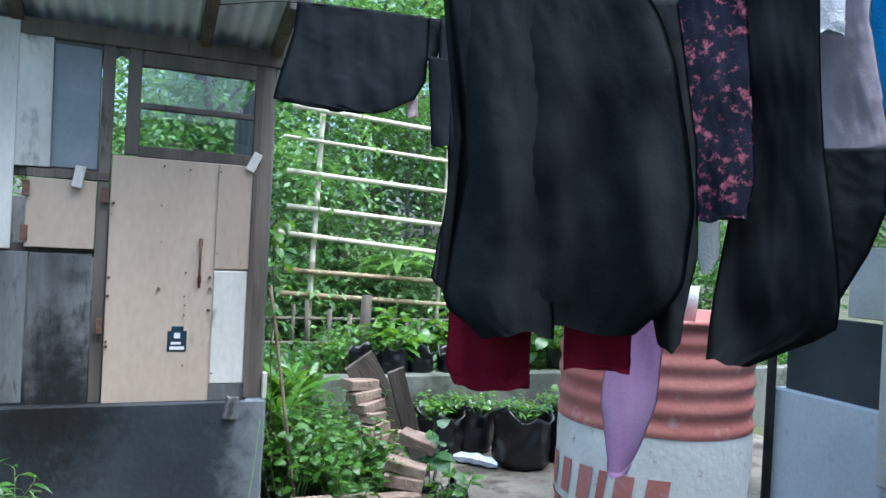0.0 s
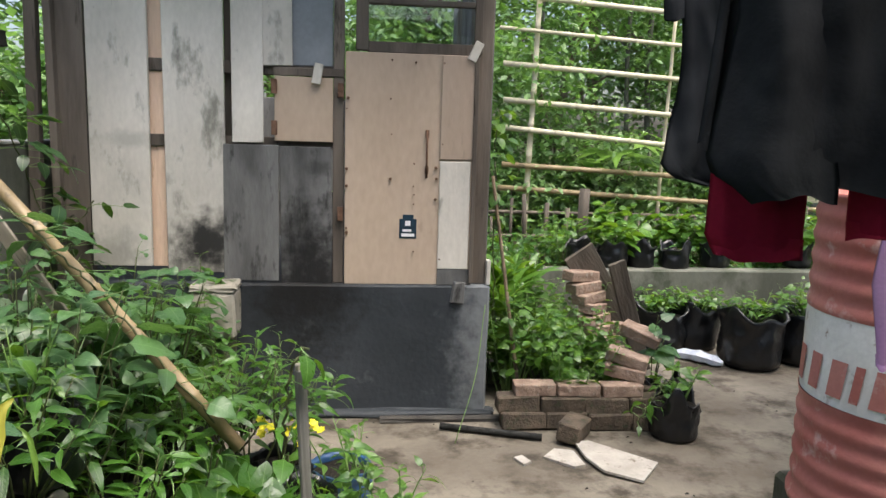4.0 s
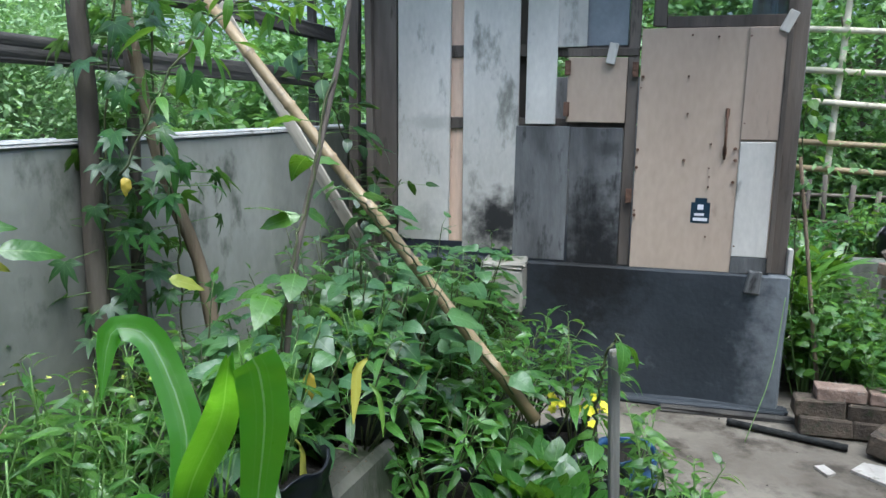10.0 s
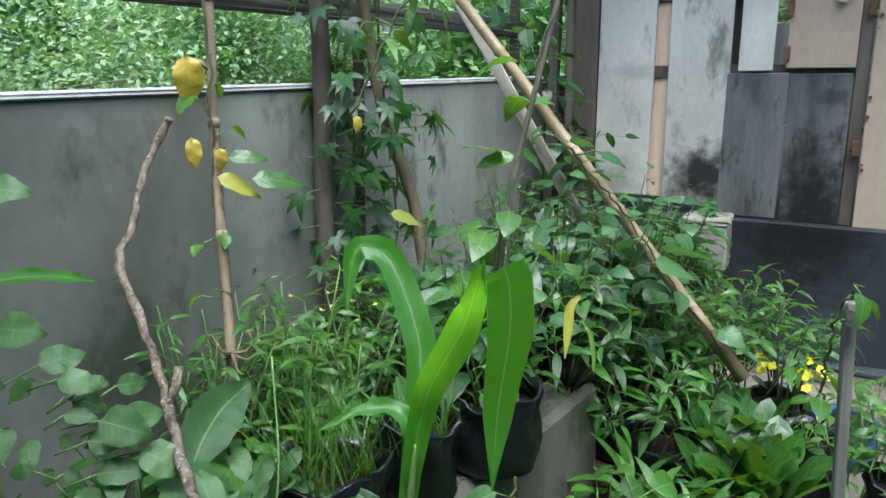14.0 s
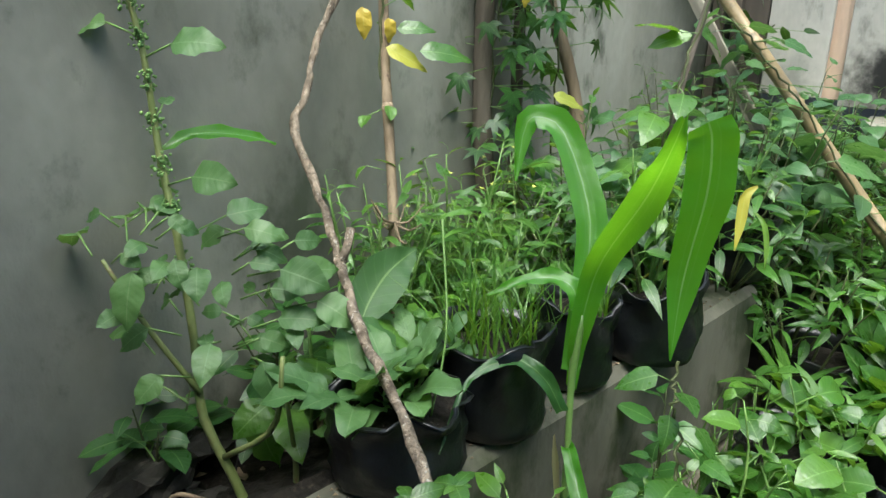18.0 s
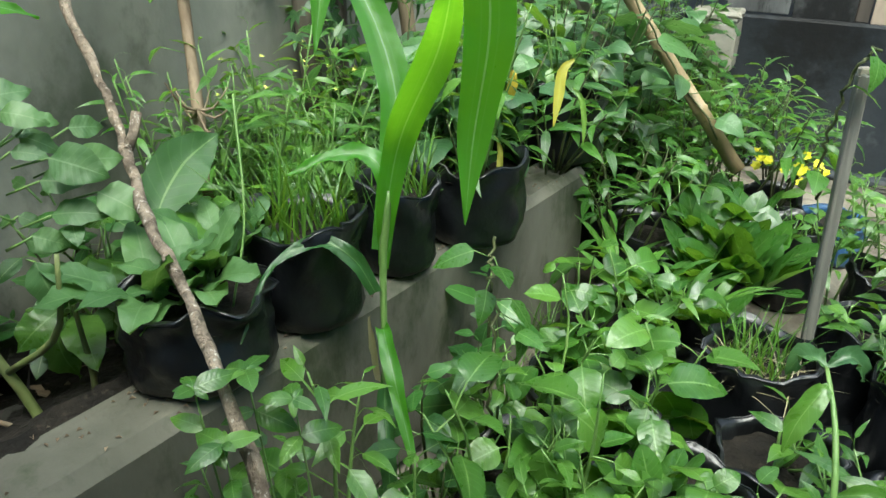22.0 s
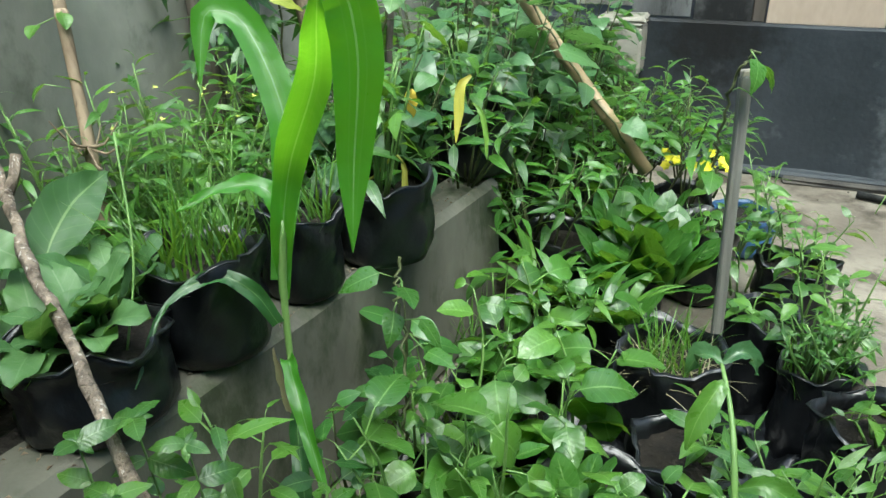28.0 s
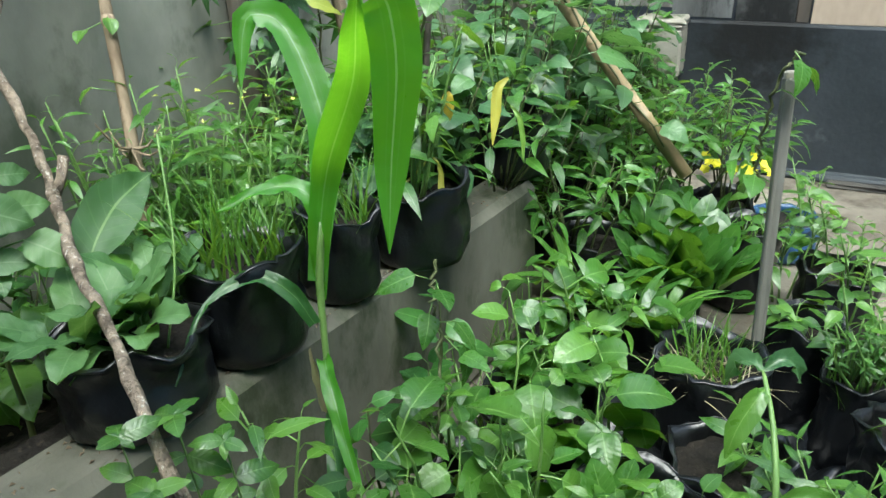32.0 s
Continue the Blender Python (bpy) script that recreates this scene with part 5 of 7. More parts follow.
for k, (x, y, z, b, h) in enumerate(((-0.872, 0.556, 0.65, 110, 0.2), (-0.09, 1.2, 0.22, 90, 0.15), (-0.08, 1.98, 0.23, 40, 0.12), (-0.828, 0.8, 0.64, 50, 0.16), (0.23, 1.27, 0.2, 30, 0.12))):
    tuft("seedling_tuft", "dense upright thin green seedlings in a black bag", "seedlings", (x, y, z), 310 + k, b, h, 0.085, 0.005, L_LIGHT, (62, 90), "seedling tufts")
tuft("dry_grass", "dry straw-coloured stalks fallen over in a bag", "dry stalks", (-0.09, 1.17, 0.23), 330, 45, 0.13, 0.09, 0.003, L_STRAW, (5, 50))
# bed along the wall
for k, (x, y, h) in enumerate(((-0.78, 1.11, 0.36), (-0.86, 1.2, 0.38), (-0.95, 1.35, 0.5), (-1.0, 1.6, 0.6), (-0.85, 1.7, 0.6), (-1.05, 1.9, 0.62), (-0.9, 2.1, 0.62), (-1.1, 2.3, 0.62), (-0.85, 2.35, 0.6), (-0.75, 1.75, 0.6), (-0.72, 2.0, 0.58), (-0.7, 2.25, 0.56), (-0.95, 1.95, 0.65), (-0.9, 2.6, 0.6), (-0.68, 2.55, 0.5))):
    clump("bean_plant", "leafy bean plant with pointed heart-shaped leaves", "bean plant", S_HEART, (x, y, 0.5 if y < 1.6 else 0.33), 340 + k, 7, h, 0.14, 6, "bean plants", k < 9, 0.4, 0.7, (-35, 20))
for k, (x, y, h) in enumerate(((-0.76, 1.08, 0.3), (-0.74, 1.48, 0.3), (-0.95, 1.1, 0.35), (-1.1, 1.25, 0.45), (-0.9, 2.7, 0.4), (-1.1, 2.8, 0.5), (-0.75, 2.85, 0.4), (-1.2, 2.1, 0.5), (-1.3, 2.6, 0.55), (-0.95, 3.0, 0.4))):
    clump("water_spinach", "bushy water spinach with narrow pointed leaves", "water spinach", S_LANCE, (x, y, 0.5 if y < 1.6 else 0.33), 360 + k, 8, h, 0.14, 9, "water spinach plants", k < 4, 0.5)
for k, (x, y, h) in enumerate(((-1.38, 1.2, 0.5), (-1.3, 1.05, 0.45), (-1.2, 0.95, 0.45), (-1.1, 0.82, 0.42), (-1.25, 1.35, 0.5), (-1.4, 0.9, 0.4), (-1.15, 1.1, 0.5), (-1.05, 0.95, 0.4), (-1.32, 0.72, 0.52), (-1.22, 0.8, 0.58), (-1.38, 0.8, 0.5), (-1.15, 0.72, 0.45), (-1.05, 0.8, 0.5))):
    clump("flowering_herb", "bushy light green herb with small yellow flowers", "herb", S_HERB if k % 3 else S_LANCEL, (x, y, 0.33), 380 + k, 9, h, 0.13, 12, "flowering herbs", False, 0.5)
for k, (x, y, s, n) in enumerate(((-1.05, 0.62, 1.05, 7), (-1.15, 0.5, 1.0, 6), (-1.0, 0.47, 0.75, 7), (-1.08, 0.4, 0.6, 6), (-1.25, 0.5, 0.9, 6), (-1.15, 0.72, 1.1, 6), (-0.93, 0.46, 0.5, 5))):
    rosette("mustard_greens", "mustard greens with large wavy green leaves", "mustard greens", S_MUST, (x, y, 0.42 if x < -1.0 else 0.63), 400 + k, n, (35, 80), s * 0.85, "mustard greens")
for k, (x, y) in enumerate(((-0.7, 0.12), (-0.62, 0.28))):
    clump("kerb_weed", "young weed with fresh pointed leaves before the kerb", "weed", S_CHILI, (x, y, 0.3), 420 + k, 2, 0.3, 0.06, 7, "kerb weeds", True, 0.6)
for k, (x, y) in enumerate(((-0.62, 0.75), (-0.6, 0.6), (-0.66, 0.9), (-0.58, 0.45))):
    clump("kerb_weed", "young weed with fresh pointed leaves before the kerb", "weed", S_OVALD, (x, y, 0.05), 430 + k, 2, 0.42, 0.06, 6, "kerb weeds", True, 0.5)
# yellow flowers
yf = thing("yellow_flowers", "bright yellow flowers among green leaves", "flowers", pose(-0.14, 2.22, 0.36))
for k in range(19):
    rn = random.Random(k + 900)
    p = Vector((rn.uniform(-0.12, 0.11), rn.uniform(-0.06, 0.06), rn.uniform(-0.02, 0.05)))
    b = Bunch()
    for q in range(6):
        b.add(blade(0.02, 0.016, "oval", 0.1, 0.2, 0, 3), pose(p.x, p.y, p.z, 15 + 45 * math.sin(k * 1.7) ** 2, 25 * math.sin(k * 2.3), 0) @ aim((0, 0, 0), q * 60 + rn.uniform(-9, 9), rn.uniform(5, 30)))
    part("flower", b.mesh("flower", M_YFLOWER), yf, "yellow petals")
for k in range(15):
    rn = random.Random(k + 950)
    p = (rn.uniform(-1.4, -1.05), rn.uniform(0.85, 1.3), rn.uniform(0.75, 0.88))
    if k == 0:
        hf = thing("herb_flowers", "tiny pale yellow flower heads over the herbs", "flowers", pose(0, 0, 0))
    b = Bunch()
    for q in range(5):
        b.add(blade(0.009, 0.007, "oval", 0.1, 0.2, 0, 2), aim(p, q * 72 + k * 31, 30 + 25 * math.sin(q * 2.1 + k)))
    part("flower", b.mesh("flower", M_YPALE), hf)

# rubble and dry twigs in the bed
for k, (x, y, z, w, d, h, rx, ry, rz) in enumerate(((-1.43, 0.1, 0.36, 0.09, 0.06, 0.035, 14, -22, 20), (-1.44, -0.06, 0.345, 0.08, 0.1, 0.03, -6, -16, -12), (-1.33, 0.0, 0.335, 0.07, 0.05, 0.025, 8, -6, 55), (-1.44, 0.24, 0.37, 0.08, 0.06, 0.03, -4, -30, 5), (-1.3, 0.17, 0.33, 0.05, 0.04, 0.02, 5, 9, 35), (-1.25, -0.1, 0.33, 0.08, 0.06, 0.03, 4, -8, 70), (-1.38, -0.2, 0.35, 0.09, 0.07, 0.035, 10, -15, 15), (-1.16, 0.2, 0.325, 0.03, 0.022, 0.016, 0, 12, 80))):
    me = box("stone", -w, w, -d, d, -h, h, M_STONE, 0.01, 0.012, 30 + k, 2)
    tagged(part("stone", me, None, "", pose(x, y, z, rx, ry, rz)), "broken flat slab of dark soil-stained rubble in the bed", "stone", "bed stones")
tw = thing("dry_twigs", "knot of dry twigs round the brown stick", "twigs", pose(-1.25, 0.7, 0.8))
for k in range(9):
    r9 = random.Random(k + 60)
    a = r9.uniform(0, 6.28)
    e = Vector((math.cos(a) * 0.07, math.sin(a) * 0.07, r9.uniform(-0.05, 0.08)))
    part("twig", tube("twig", lerp_path([(0, 0, 0), e * 0.5 + Vector((0, 0, -0.02)), e], 5), [0.0032, 0.003, 0.0026, 0.002, 0.0012], M_STICK, 5), tw)

for k, (x, y) in enumerate(((-0.28, 0.5), (-0.4, 0.5), (0.05, 0.6), (-0.3, 1.2), (-0.55, 0.72), (0.22, 0.62))):
    clump("seedling_herb", "fresh green herb with narrow leaves between the spinach", "herb", S_LANCEL if k % 2 else S_CHILI, (x, y, 0.18), 470 + k, 4, 0.2 + 0.03 * (k % 3), 0.08, 6, "herbs between the spinach", True, 0.6)
for k, (x, y) in enumerate(((-0.46, 1.0), (-0.2, 0.66), (-0.22, 1.3))):
    rosette("young_greens", "young greens with upright smooth leaves", "greens", S_PAK, (x, y, 0.22), 480 + k, 7, (40, 80), 0.8, "young greens")
for k, (x, y) in enumerate(((-0.62, 0.55), (-0.6, 1.0), (0.2, 0.6), (0.3, 0.66), (-0.64, 1.3))):
    tuft("weed_tuft", "thin bright grass growing between the bags", "grass", (x, y, 0.0), 490 + k, 40, 0.3, 0.07, 0.006, L_LIGHT, (55, 88), "grass tufts")
# broad leaf before the brown stick, weeds and litter at the foot of the wall
bl = thing("broad_leaf_plant", "plant with one large broad dark green leaf", "plant", pose(-1.1, 0.6, 0.4))
part("stalk", tube("stalk", lerp_path([(0, -0.05, -0.09), (0.02, -0.12, 0.15), (-0.002, -0.169, 0.294)], 7), 0.006, M_STEM, 6), bl)
part("leaf", ribbon("leaf", [(-0.002, -0.169, 0.294), (-0.014, -0.13, 0.324), (-0.016, -0.078, 0.362), (-0.011, -0.029, 0.384), (0.0, 0.004, 0.399)], [0.035, 0.095, 0.1, 0.06, 0.004], L_DULL, (0.6, -0.75, 0.25), 14, 0.14), bl)
for k, (x, y, h) in enumerate(((-1.42, 0.15, 0.18), (-1.35, 0.4, 0.3), (-1.42, 0.55, 0.35), (-1.25, 0.6, 0.35), (-1.4, 0.7, 0.35))):
    clump("bed_weed", "low dark green weed in the shaded soil bed", "weed", S_OVALD, (x, y, 0.31), 600 + k, 4, h, 0.1, 6, "bed weeds", False, 0.5, 0.5)
vs, fs = [], []
rn = random.Random(81)
for k in range(260):
    x, y, s, a = rn.uniform(-1.48, -0.95), rn.uniform(-0.6, 0.9), rn.uniform(0.008, 0.03), rn.uniform(0, 6.28)
    c, d = math.cos(a) * s, math.sin(a) * s
    n0 = len(vs)
    vs += [(x - c, y - d, 0.322), (x + d * 0.4, y - c * 0.4, 0.33), (x + c, y + d, 0.324), (x - d * 0.4, y + c * 0.4, 0.326)]
    fs += [(n0, n0 + 1, n0 + 2), (n0, n0 + 2, n0 + 3)]
tagged(part("leaf_litter", to_mesh("leaf_litter", vs, fs, M_STICK), None), "dry leaf litter and crumbs on the dark soil", "leaf litter", kind="stuff")
for k, (x, y, z, h) in enumerate(((-0.674, 0.257, 0.26, 0.24), (-0.52, 0.36, 0.15, 0.3))):
    clump("kerb_weed", "young weed with fresh pointed leaves before the kerb", "weed", S_KWEED, (x, y, z - 0.02), 640 + k, 2, h, 0.05, 7, "kerb weeds", True, 0.6, 0.4, (-30, 15))
S_WHORL = spec("oval", L_LIGHT, M_STEM, 0.062, 0.03, 4, 91, (0.3, 0.9), (0.05, 0.2), 0.04, 8)
rn = random.Random(17)
for k, (x, y, z) in enumerate(((-0.715, 0.128, 0.664), (-0.68, 0.185, 0.668), (-0.622, 0.205, 0.629), (-0.665, 0.115, 0.605))):
    wd = thing("whorled_weed", "slender weed with a whorl of fresh leaves at its tip", "weed", pose(0, 0, 0), "whorled weeds")
    path = lerp_path([(x + 0.05, y + 0.03, 0.02), (x + 0.02, y + 0.01, z * 0.55), (x, y, z)], 10)
    part("stem", tube("stem", path, [0.0028 - 0.00015 * q for q in range(10)], M_STEM, 5), wd)
    for q in range(9):
        low = q > 5
        part("leaf", S_WHORL[3][q % 4], wd, "", facing(path[9] if not low else path[8 - (q - 6) // 2], q * 137.5 + 40 * k, rn.uniform(-15, 25), (rn.uniform(0.7, 1.05) if q > 2 else 0.4), (0.2, -0.35, 1.0)))
# drooping yellow leaves of the bean bag
dp = thing("drooping_leaves", "yellow withered leaves hanging over the rim of a bag", "leaves", pose(0, 0, 0))
part("leaf", ribbon("leaf", [(-0.6, 1.19, 0.885), (-0.618, 1.172, 0.863), (-0.616, 1.153, 0.81), (-0.614, 1.128, 0.746)], [0.006, 0.022, 0.024, 0.003], L_YGREEN, (0.3, -0.9, 0.2), 8), dp)
part("stalk", tube("stalk", lerp_path([(-0.815, 0.968, 0.688), (-0.768, 0.995, 0.685), (-0.728, 1.04, 0.729), (-0.71, 1.045, 0.72)], 12), 0.0035, L_YGREEN, 6), dp, "curling yellow-green stalk")
part("leaf", ribbon("leaf", [(-0.71, 1.043, 0.72), (-0.703, 1.041, 0.703), (-0.692, 1.019, 0.651), (-0.683, 0.994, 0.599)], [0.005, 0.012, 0.016, 0.003], L_YGREEN, (0.3, -0.9, 0.2), 8), dp)
part("leaf", ribbon("leaf", [(-0.6, 1.2, 0.82), (-0.575, 1.19, 0.8), (-0.56, 1.18, 0.75), (-0.555, 1.17, 0.7)], [0.004, 0.012, 0.012, 0.002], L_PALE, (0.3, -0.9, 0.2), 8), dp)
for k, (x, y, z, h) in enumerate(((-0.75, 1.0, 0.64, 0.32), (-0.77, 1.06, 0.64, 0.36), (-0.75, 1.62, 0.64, 0.3))):
    clump("bean_sprouts", "thin-stemmed bean sprouts with small leaves in a black bag", "bean sprouts", S_CHILI, (x, y, z), 660 + k, 9, h, 0.08, 4, "bean sprouts", True, 0.5, 0.4, (-50, 20), 0.55)
for k, (x, y) in enumerate(((-0.93, 0.34), (-0.99, 0.3), (-0.95, 0.4))):
    rosette("mustard_greens", "small mustard greens lying low in a bag", "mustard greens", S_MUST, (x, y, 0.62), 680 + k, 9, (35, 78), 0.7, "mustard greens")
for k, (x, y, z) in enumerate(((-0.02, 0.92, 0.19), (0.33, 1.08, 0.22), (0.1, 1.42, 0.22))):
    clump("bag_seedling", "small seedling sprouting in a black bag", "seedling", S_CHILI, (x, y, z), 690 + k, 5, 0.12, 0.07, 4, "bag seedlings", True, 0.5, 0.4, (-20, 30))
ws = thing("wilting_shoot", "stout pale stem with folded grey-green wilting leaves", "plant", pose(0, 0, 0))
part("stem", tube("stem", lerp_path([(0.075, 0.55, 0.22), (0.05, 0.592, 0.42), (0.03, 0.671, 0.503), (0.003, 0.745, 0.555)], 10), [0.006, 0.006, 0.0055, 0.0055, 0.005, 0.005, 0.0045, 0.004, 0.004, 0.003], M_STEM, 7), ws)
part("leaf", ribbon("leaf", [(0.003, 0.745, 0.555), (-0.015, 0.755, 0.56), (-0.035, 0.77, 0.545), (-0.05, 0.77, 0.505)], [0.006, 0.03, 0.035, 0.004], L_BEAN, (0.2, -0.5, 0.8), 10, 0.35), ws)
part("leaf", ribbon("leaf", [(0.003, 0.745, 0.555), (0.025, 0.76, 0.572), (0.045, 0.77, 0.565), (0.06, 0.77, 0.53)], [0.006, 0.03, 0.03, 0.004], L_BEAN, (0.2, -0.5, 0.8), 10, 0.35), ws)
part("leaf", ribbon("leaf", [(0.01, 0.72, 0.54), (0.0, 0.7, 0.53), (-0.02, 0.67, 0.49), (-0.03, 0.65, 0.44)], [0.005, 0.035, 0.04, 0.004], L_LIGHT, (0.1, -0.8, 0.5), 10, 0.2), ws)
part("leaf", ribbon("leaf", [(0.05, 0.6, 0.43), (0.09, 0.6, 0.45), (0.13, 0.6, 0.43), (0.16, 0.6, 0.38)], [0.005, 0.035, 0.035, 0.003], L_LIGHT, (0.1, -0.6, 0.7), 10, 0.2), ws)
# broad greens behind the branch and the front row of spinach
S_BROAD = spec("oval", L_LIGHT, M_STEM, 0.14, 0.08, 4, 71, (0.5, 1.4), (0.1, 0.35), 0.09, 9)
for k, (x, y, z, h) in enumerate(((-1.2, 0.36, 0.42, 0.22), (-1.28, 0.42, 0.4, 0.26), (-1.12, 0.56, 0.42, 0.26), (-1.05, 0.6, 0.45, 0.28))):
    clump("mustard_greens", "mustard greens with large wavy pale leaves", "mustard greens", S_BROAD, (x, y, z), 700 + k, 2, h, 0.06, 5, "mustard greens", True, 0.5, 0.5, (-45, 25), 0.25)
S_SPINB = spec("oval", L_LIGHT, M_STEM, 0.13, 0.085, 5, 72, (0.3, 1.2), (0.15, 0.45), 0.025, 9)
for k, (x, y) in enumerate(((-0.5, 0.45), (-0.38, 0.47), (-0.26, 0.47), (-0.12, 0.52), (-0.2, 0.62), (-0.46, 0.7), (-0.34, 0.86))):
    clump("spinach_plant", "low broad-leaved spinach growing between the bags", "spinach", S_SPINB if k % 3 else S_SPINL, (x, y, 0.18), 720 + k, 3, 0.1 + 0.02 * (k % 4), 0.1, 5, "spinach plants", True, 0.6, 0.5, (-40, 30), 0.3)
# crumbs, moss and leaf bits on the kerb
vs, fs = [], []
rn = random.Random(83)
km = pose(-0.768, 0.8, 0, 0, 0, -8.4)
for k in range(260):
    p = km @ Vector((rn.uniform(-0.145, -0.005), rn.uniform(-1.6, 0.7), 0.502))
    s, a = rn.uniform(0.0015, 0.006), rn.uniform(0, 6.28)
    c, d = math.cos(a) * s, math.sin(a) * s
    n0 = len(vs)
    vs += [(p.x - c, p.y - d, p.z), (p.x + d * 0.5, p.y - c * 0.5, p.z + 0.004), (p.x + c, p.y + d, p.z), (p.x - d * 0.5, p.y + c * 0.5, p.z + 0.003)]
    fs += [(n0, n0 + 1, n0 + 2), (n0, n0 + 2, n0 + 3)]
tagged(part("kerb_litter", to_mesh("kerb_litter", vs, fs, M_STICK), None), "brown crumbs of dead leaf on the kerb", "litter", kind="stuff")


# ---------------------------------------------------------------- vines
def palmate(size, seed):
    """A hand-shaped leaf of five narrow lobes."""
    rnd = random.Random(seed)
    b = Bunch()
    for k, (a, s) in enumerate(((0, 1), (42, 0.85), (-42, 0.85), (85, 0.6), (-85, 0.6))):
        b.add(blade(size * s, size * 0.26, "lance", 0.12, rnd.uniform(0.3, 0.9), 0, 4), aim((0, 0, 0), a + rnd.uniform(-6, 6), 5))
    return np.vstack(b.v), b.f, b.u


def vine(name, label, knots, datas, mat, seed, leaves=20, reach=0.07, size=1.0, hang=(-60, 10)):
    rnd = random.Random(seed)
    t = thing(name, label, "vine", pose(0, 0, 0))
    pts = lerp_path(knots, 30)
    pts = [p + Vector([rnd.uniform(-.008, .008) for _ in range(3)]) for p in pts]
    part("stem", tube("stem", pts, 0.0035, M_STEMD, 5), t)
    for k in range(leaves):
        i = rnd.randrange(2, 30)
        a = rnd.uniform(0, 360)
        d = Matrix.Rotation(radians(a), 3, "Z") @ Vector((0, 1, 0))
        e = pts[i] + d * reach * rnd.uniform(0.4, 1.2) + Vector((0, 0, rnd.uniform(-.02, .03)))
        part("petiole", tube("petiole", [pts[i], e], 0.0015, M_STEM, 4), t)
        v, f, u = datas[rnd.randrange(len(datas))]
        part("leaf", LEAFCACHE.setdefault((id(v), mat.name), to_mesh("leaf", v, f, mat, True, u)), t, "", aim(e, a + rnd.uniform(-30, 30), rnd.uniform(*hang), rnd.uniform(-30, 30), size * rnd.uniform(0.7, 1.2)))
    return t


LEAFCACHE = {}
PALM = [palmate(0.11, k) for k in range(3)]
HEARTD = S_HEART[0]
OVALD = S_SPIN[0]
vine("wall_creeper", "dark creeper with hand-shaped leaves climbing the wall posts", [(-1.38, 1.3, 0.4), (-1.43, 1.34, 0.9), (-1.41, 1.36, 1.4), (-1.36, 1.4, 1.9)], PALM, L_DARK, 1, 90, 0.14, 0.75, (-88, -20))
vine("wall_creeper", "dark creeper with hand-shaped leaves climbing the wall posts", [(-1.33, 1.5, 0.5), (-1.3, 1.5, 1.0), (-1.32, 1.45, 1.5), (-1.25, 1.4, 1.85)], PALM, L_MID, 2, 90, 0.16, 0.75, (-88, -20))
vine("wall_creeper", "climbing shoots with pale green leaves over the posts", [(-1.25, 1.2, 1.3), (-1.15, 1.35, 1.6), (-1.05, 1.5, 1.75), (-0.9, 1.6, 1.75)], S_LANCE[0], L_LIGHT, 3, 40, 0.09, 0.9, (-80, 0))
sap = thing("bark_sapling", "thin brown sapling stem with peeling bark", "sapling", pose(0, 0, 0))
part("trunk", tube("trunk", lerp_path([(-1.2, 1.58, 0.31), (-1.25, 1.546, 0.94), (-1.33, 1.496, 1.261), (-1.38, 1.467, 1.601), (-1.4, 1.45, 1.9)], 18), [0.024 - 0.0006 * i + 0.002 * math.sin(i * 2.1) for i in range(18)], M_STICK, 8), sap)
vine("stake_vine", "vine with yellowing leaves wound round a brown stick", [(-1.25, 0.7, 0.7), (-1.36, 0.8, 1.0), (-1.4, 0.84, 1.25), (-1.44, 0.9, 1.6)], OVALD, L_LIGHT, 5, 9, 0.05, 0.6, (-60, 10))
VINE_LEAVES = (((-1.43, 0.82, 1.45), -140, -72, 0, L_YELLOW, 1.2), ((-1.42, 0.8, 1.265), -120, -70, 0, L_YELLOW, 0.75), ((-1.375, 0.84, 1.24), -110, -70, 0, L_YELLOW, 0.6), ((-1.37, 0.82, 1.175), -70, -35, 45, L_YGREEN, 1.05), ((-1.31, 0.87, 1.165), -46, -3, 50, L_LIGHT, 1.25), ((-1.36, 0.85, 1.215), -48, 12, 55, L_LIGHT, 0.85), ((-1.16, 1.24, 1.03), -60, -25, 45, L_YGREEN, 0.95), ((-0.72, 1.13, 0.86), 180, -80, 0, L_YELLOW, 0.7), ((-1.2, 1.15, 1.3), -120, -60, 0, L_YELLOW, 0.5), ((-0.86, 1.4, 1.185), 130, -12, -45, L_LIGHT, 1.0), ((-0.85, 1.41, 1.2), -70, -40, 40, L_LIGHT, 1.0), ((-0.84, 1.44, 1.33), -60, 8, 45, L_LIGHT, 0.7))
for k, (at, yaw, lift, roll, mat, size) in enumerate(VINE_LEAVES):
    v, f, u = blade(0.1, (0.058, 0.05, 0.054)[k % 3], "oval", 0.3, (1.3, 0.7, 1.0, 0.5)[k % 4], 0.09, 10, (0.5, -0.4, 0.2)[k % 3]) if roll == 0 else blade(0.115, 0.046, "oval", 0.25, 0.5 + 0.2 * (k % 3), 0.06, 10, 0.3)
    tagged(part("yellowing_leaf", to_mesh("leaf", v, f, mat, True, u), None, "", aim(at, yaw, lift, roll, size)), "large leaf turning yellow on the vine" if mat in (L_YELLOW, L_YGREEN) else "large pale green leaf on the vine", "leaf", "vine leaves")
vine("stick_vine", "thin vine with broad green leaves on a dark stick", [(-0.86, 1.25, 0.7), (-0.85, 1.28, 1.0), (-0.84, 1.38, 1.2), (-0.8, 1.5, 1.55)], HEARTD, L_LIGHT, 7, 14, 0.08, 0.95, (-30, 20))
vine("pole_vine", "thin vine with small leaves wound along the bamboo pole", [(-0.35, 1.98, 0.5), (-0.62, 1.97, 0.84), (-0.8, 1.97, 1.05), (-0.95, 1.97, 1.2)], HEARTD, L_BEAN, 8, 34, 0.09, 0.75, (-30, 20))
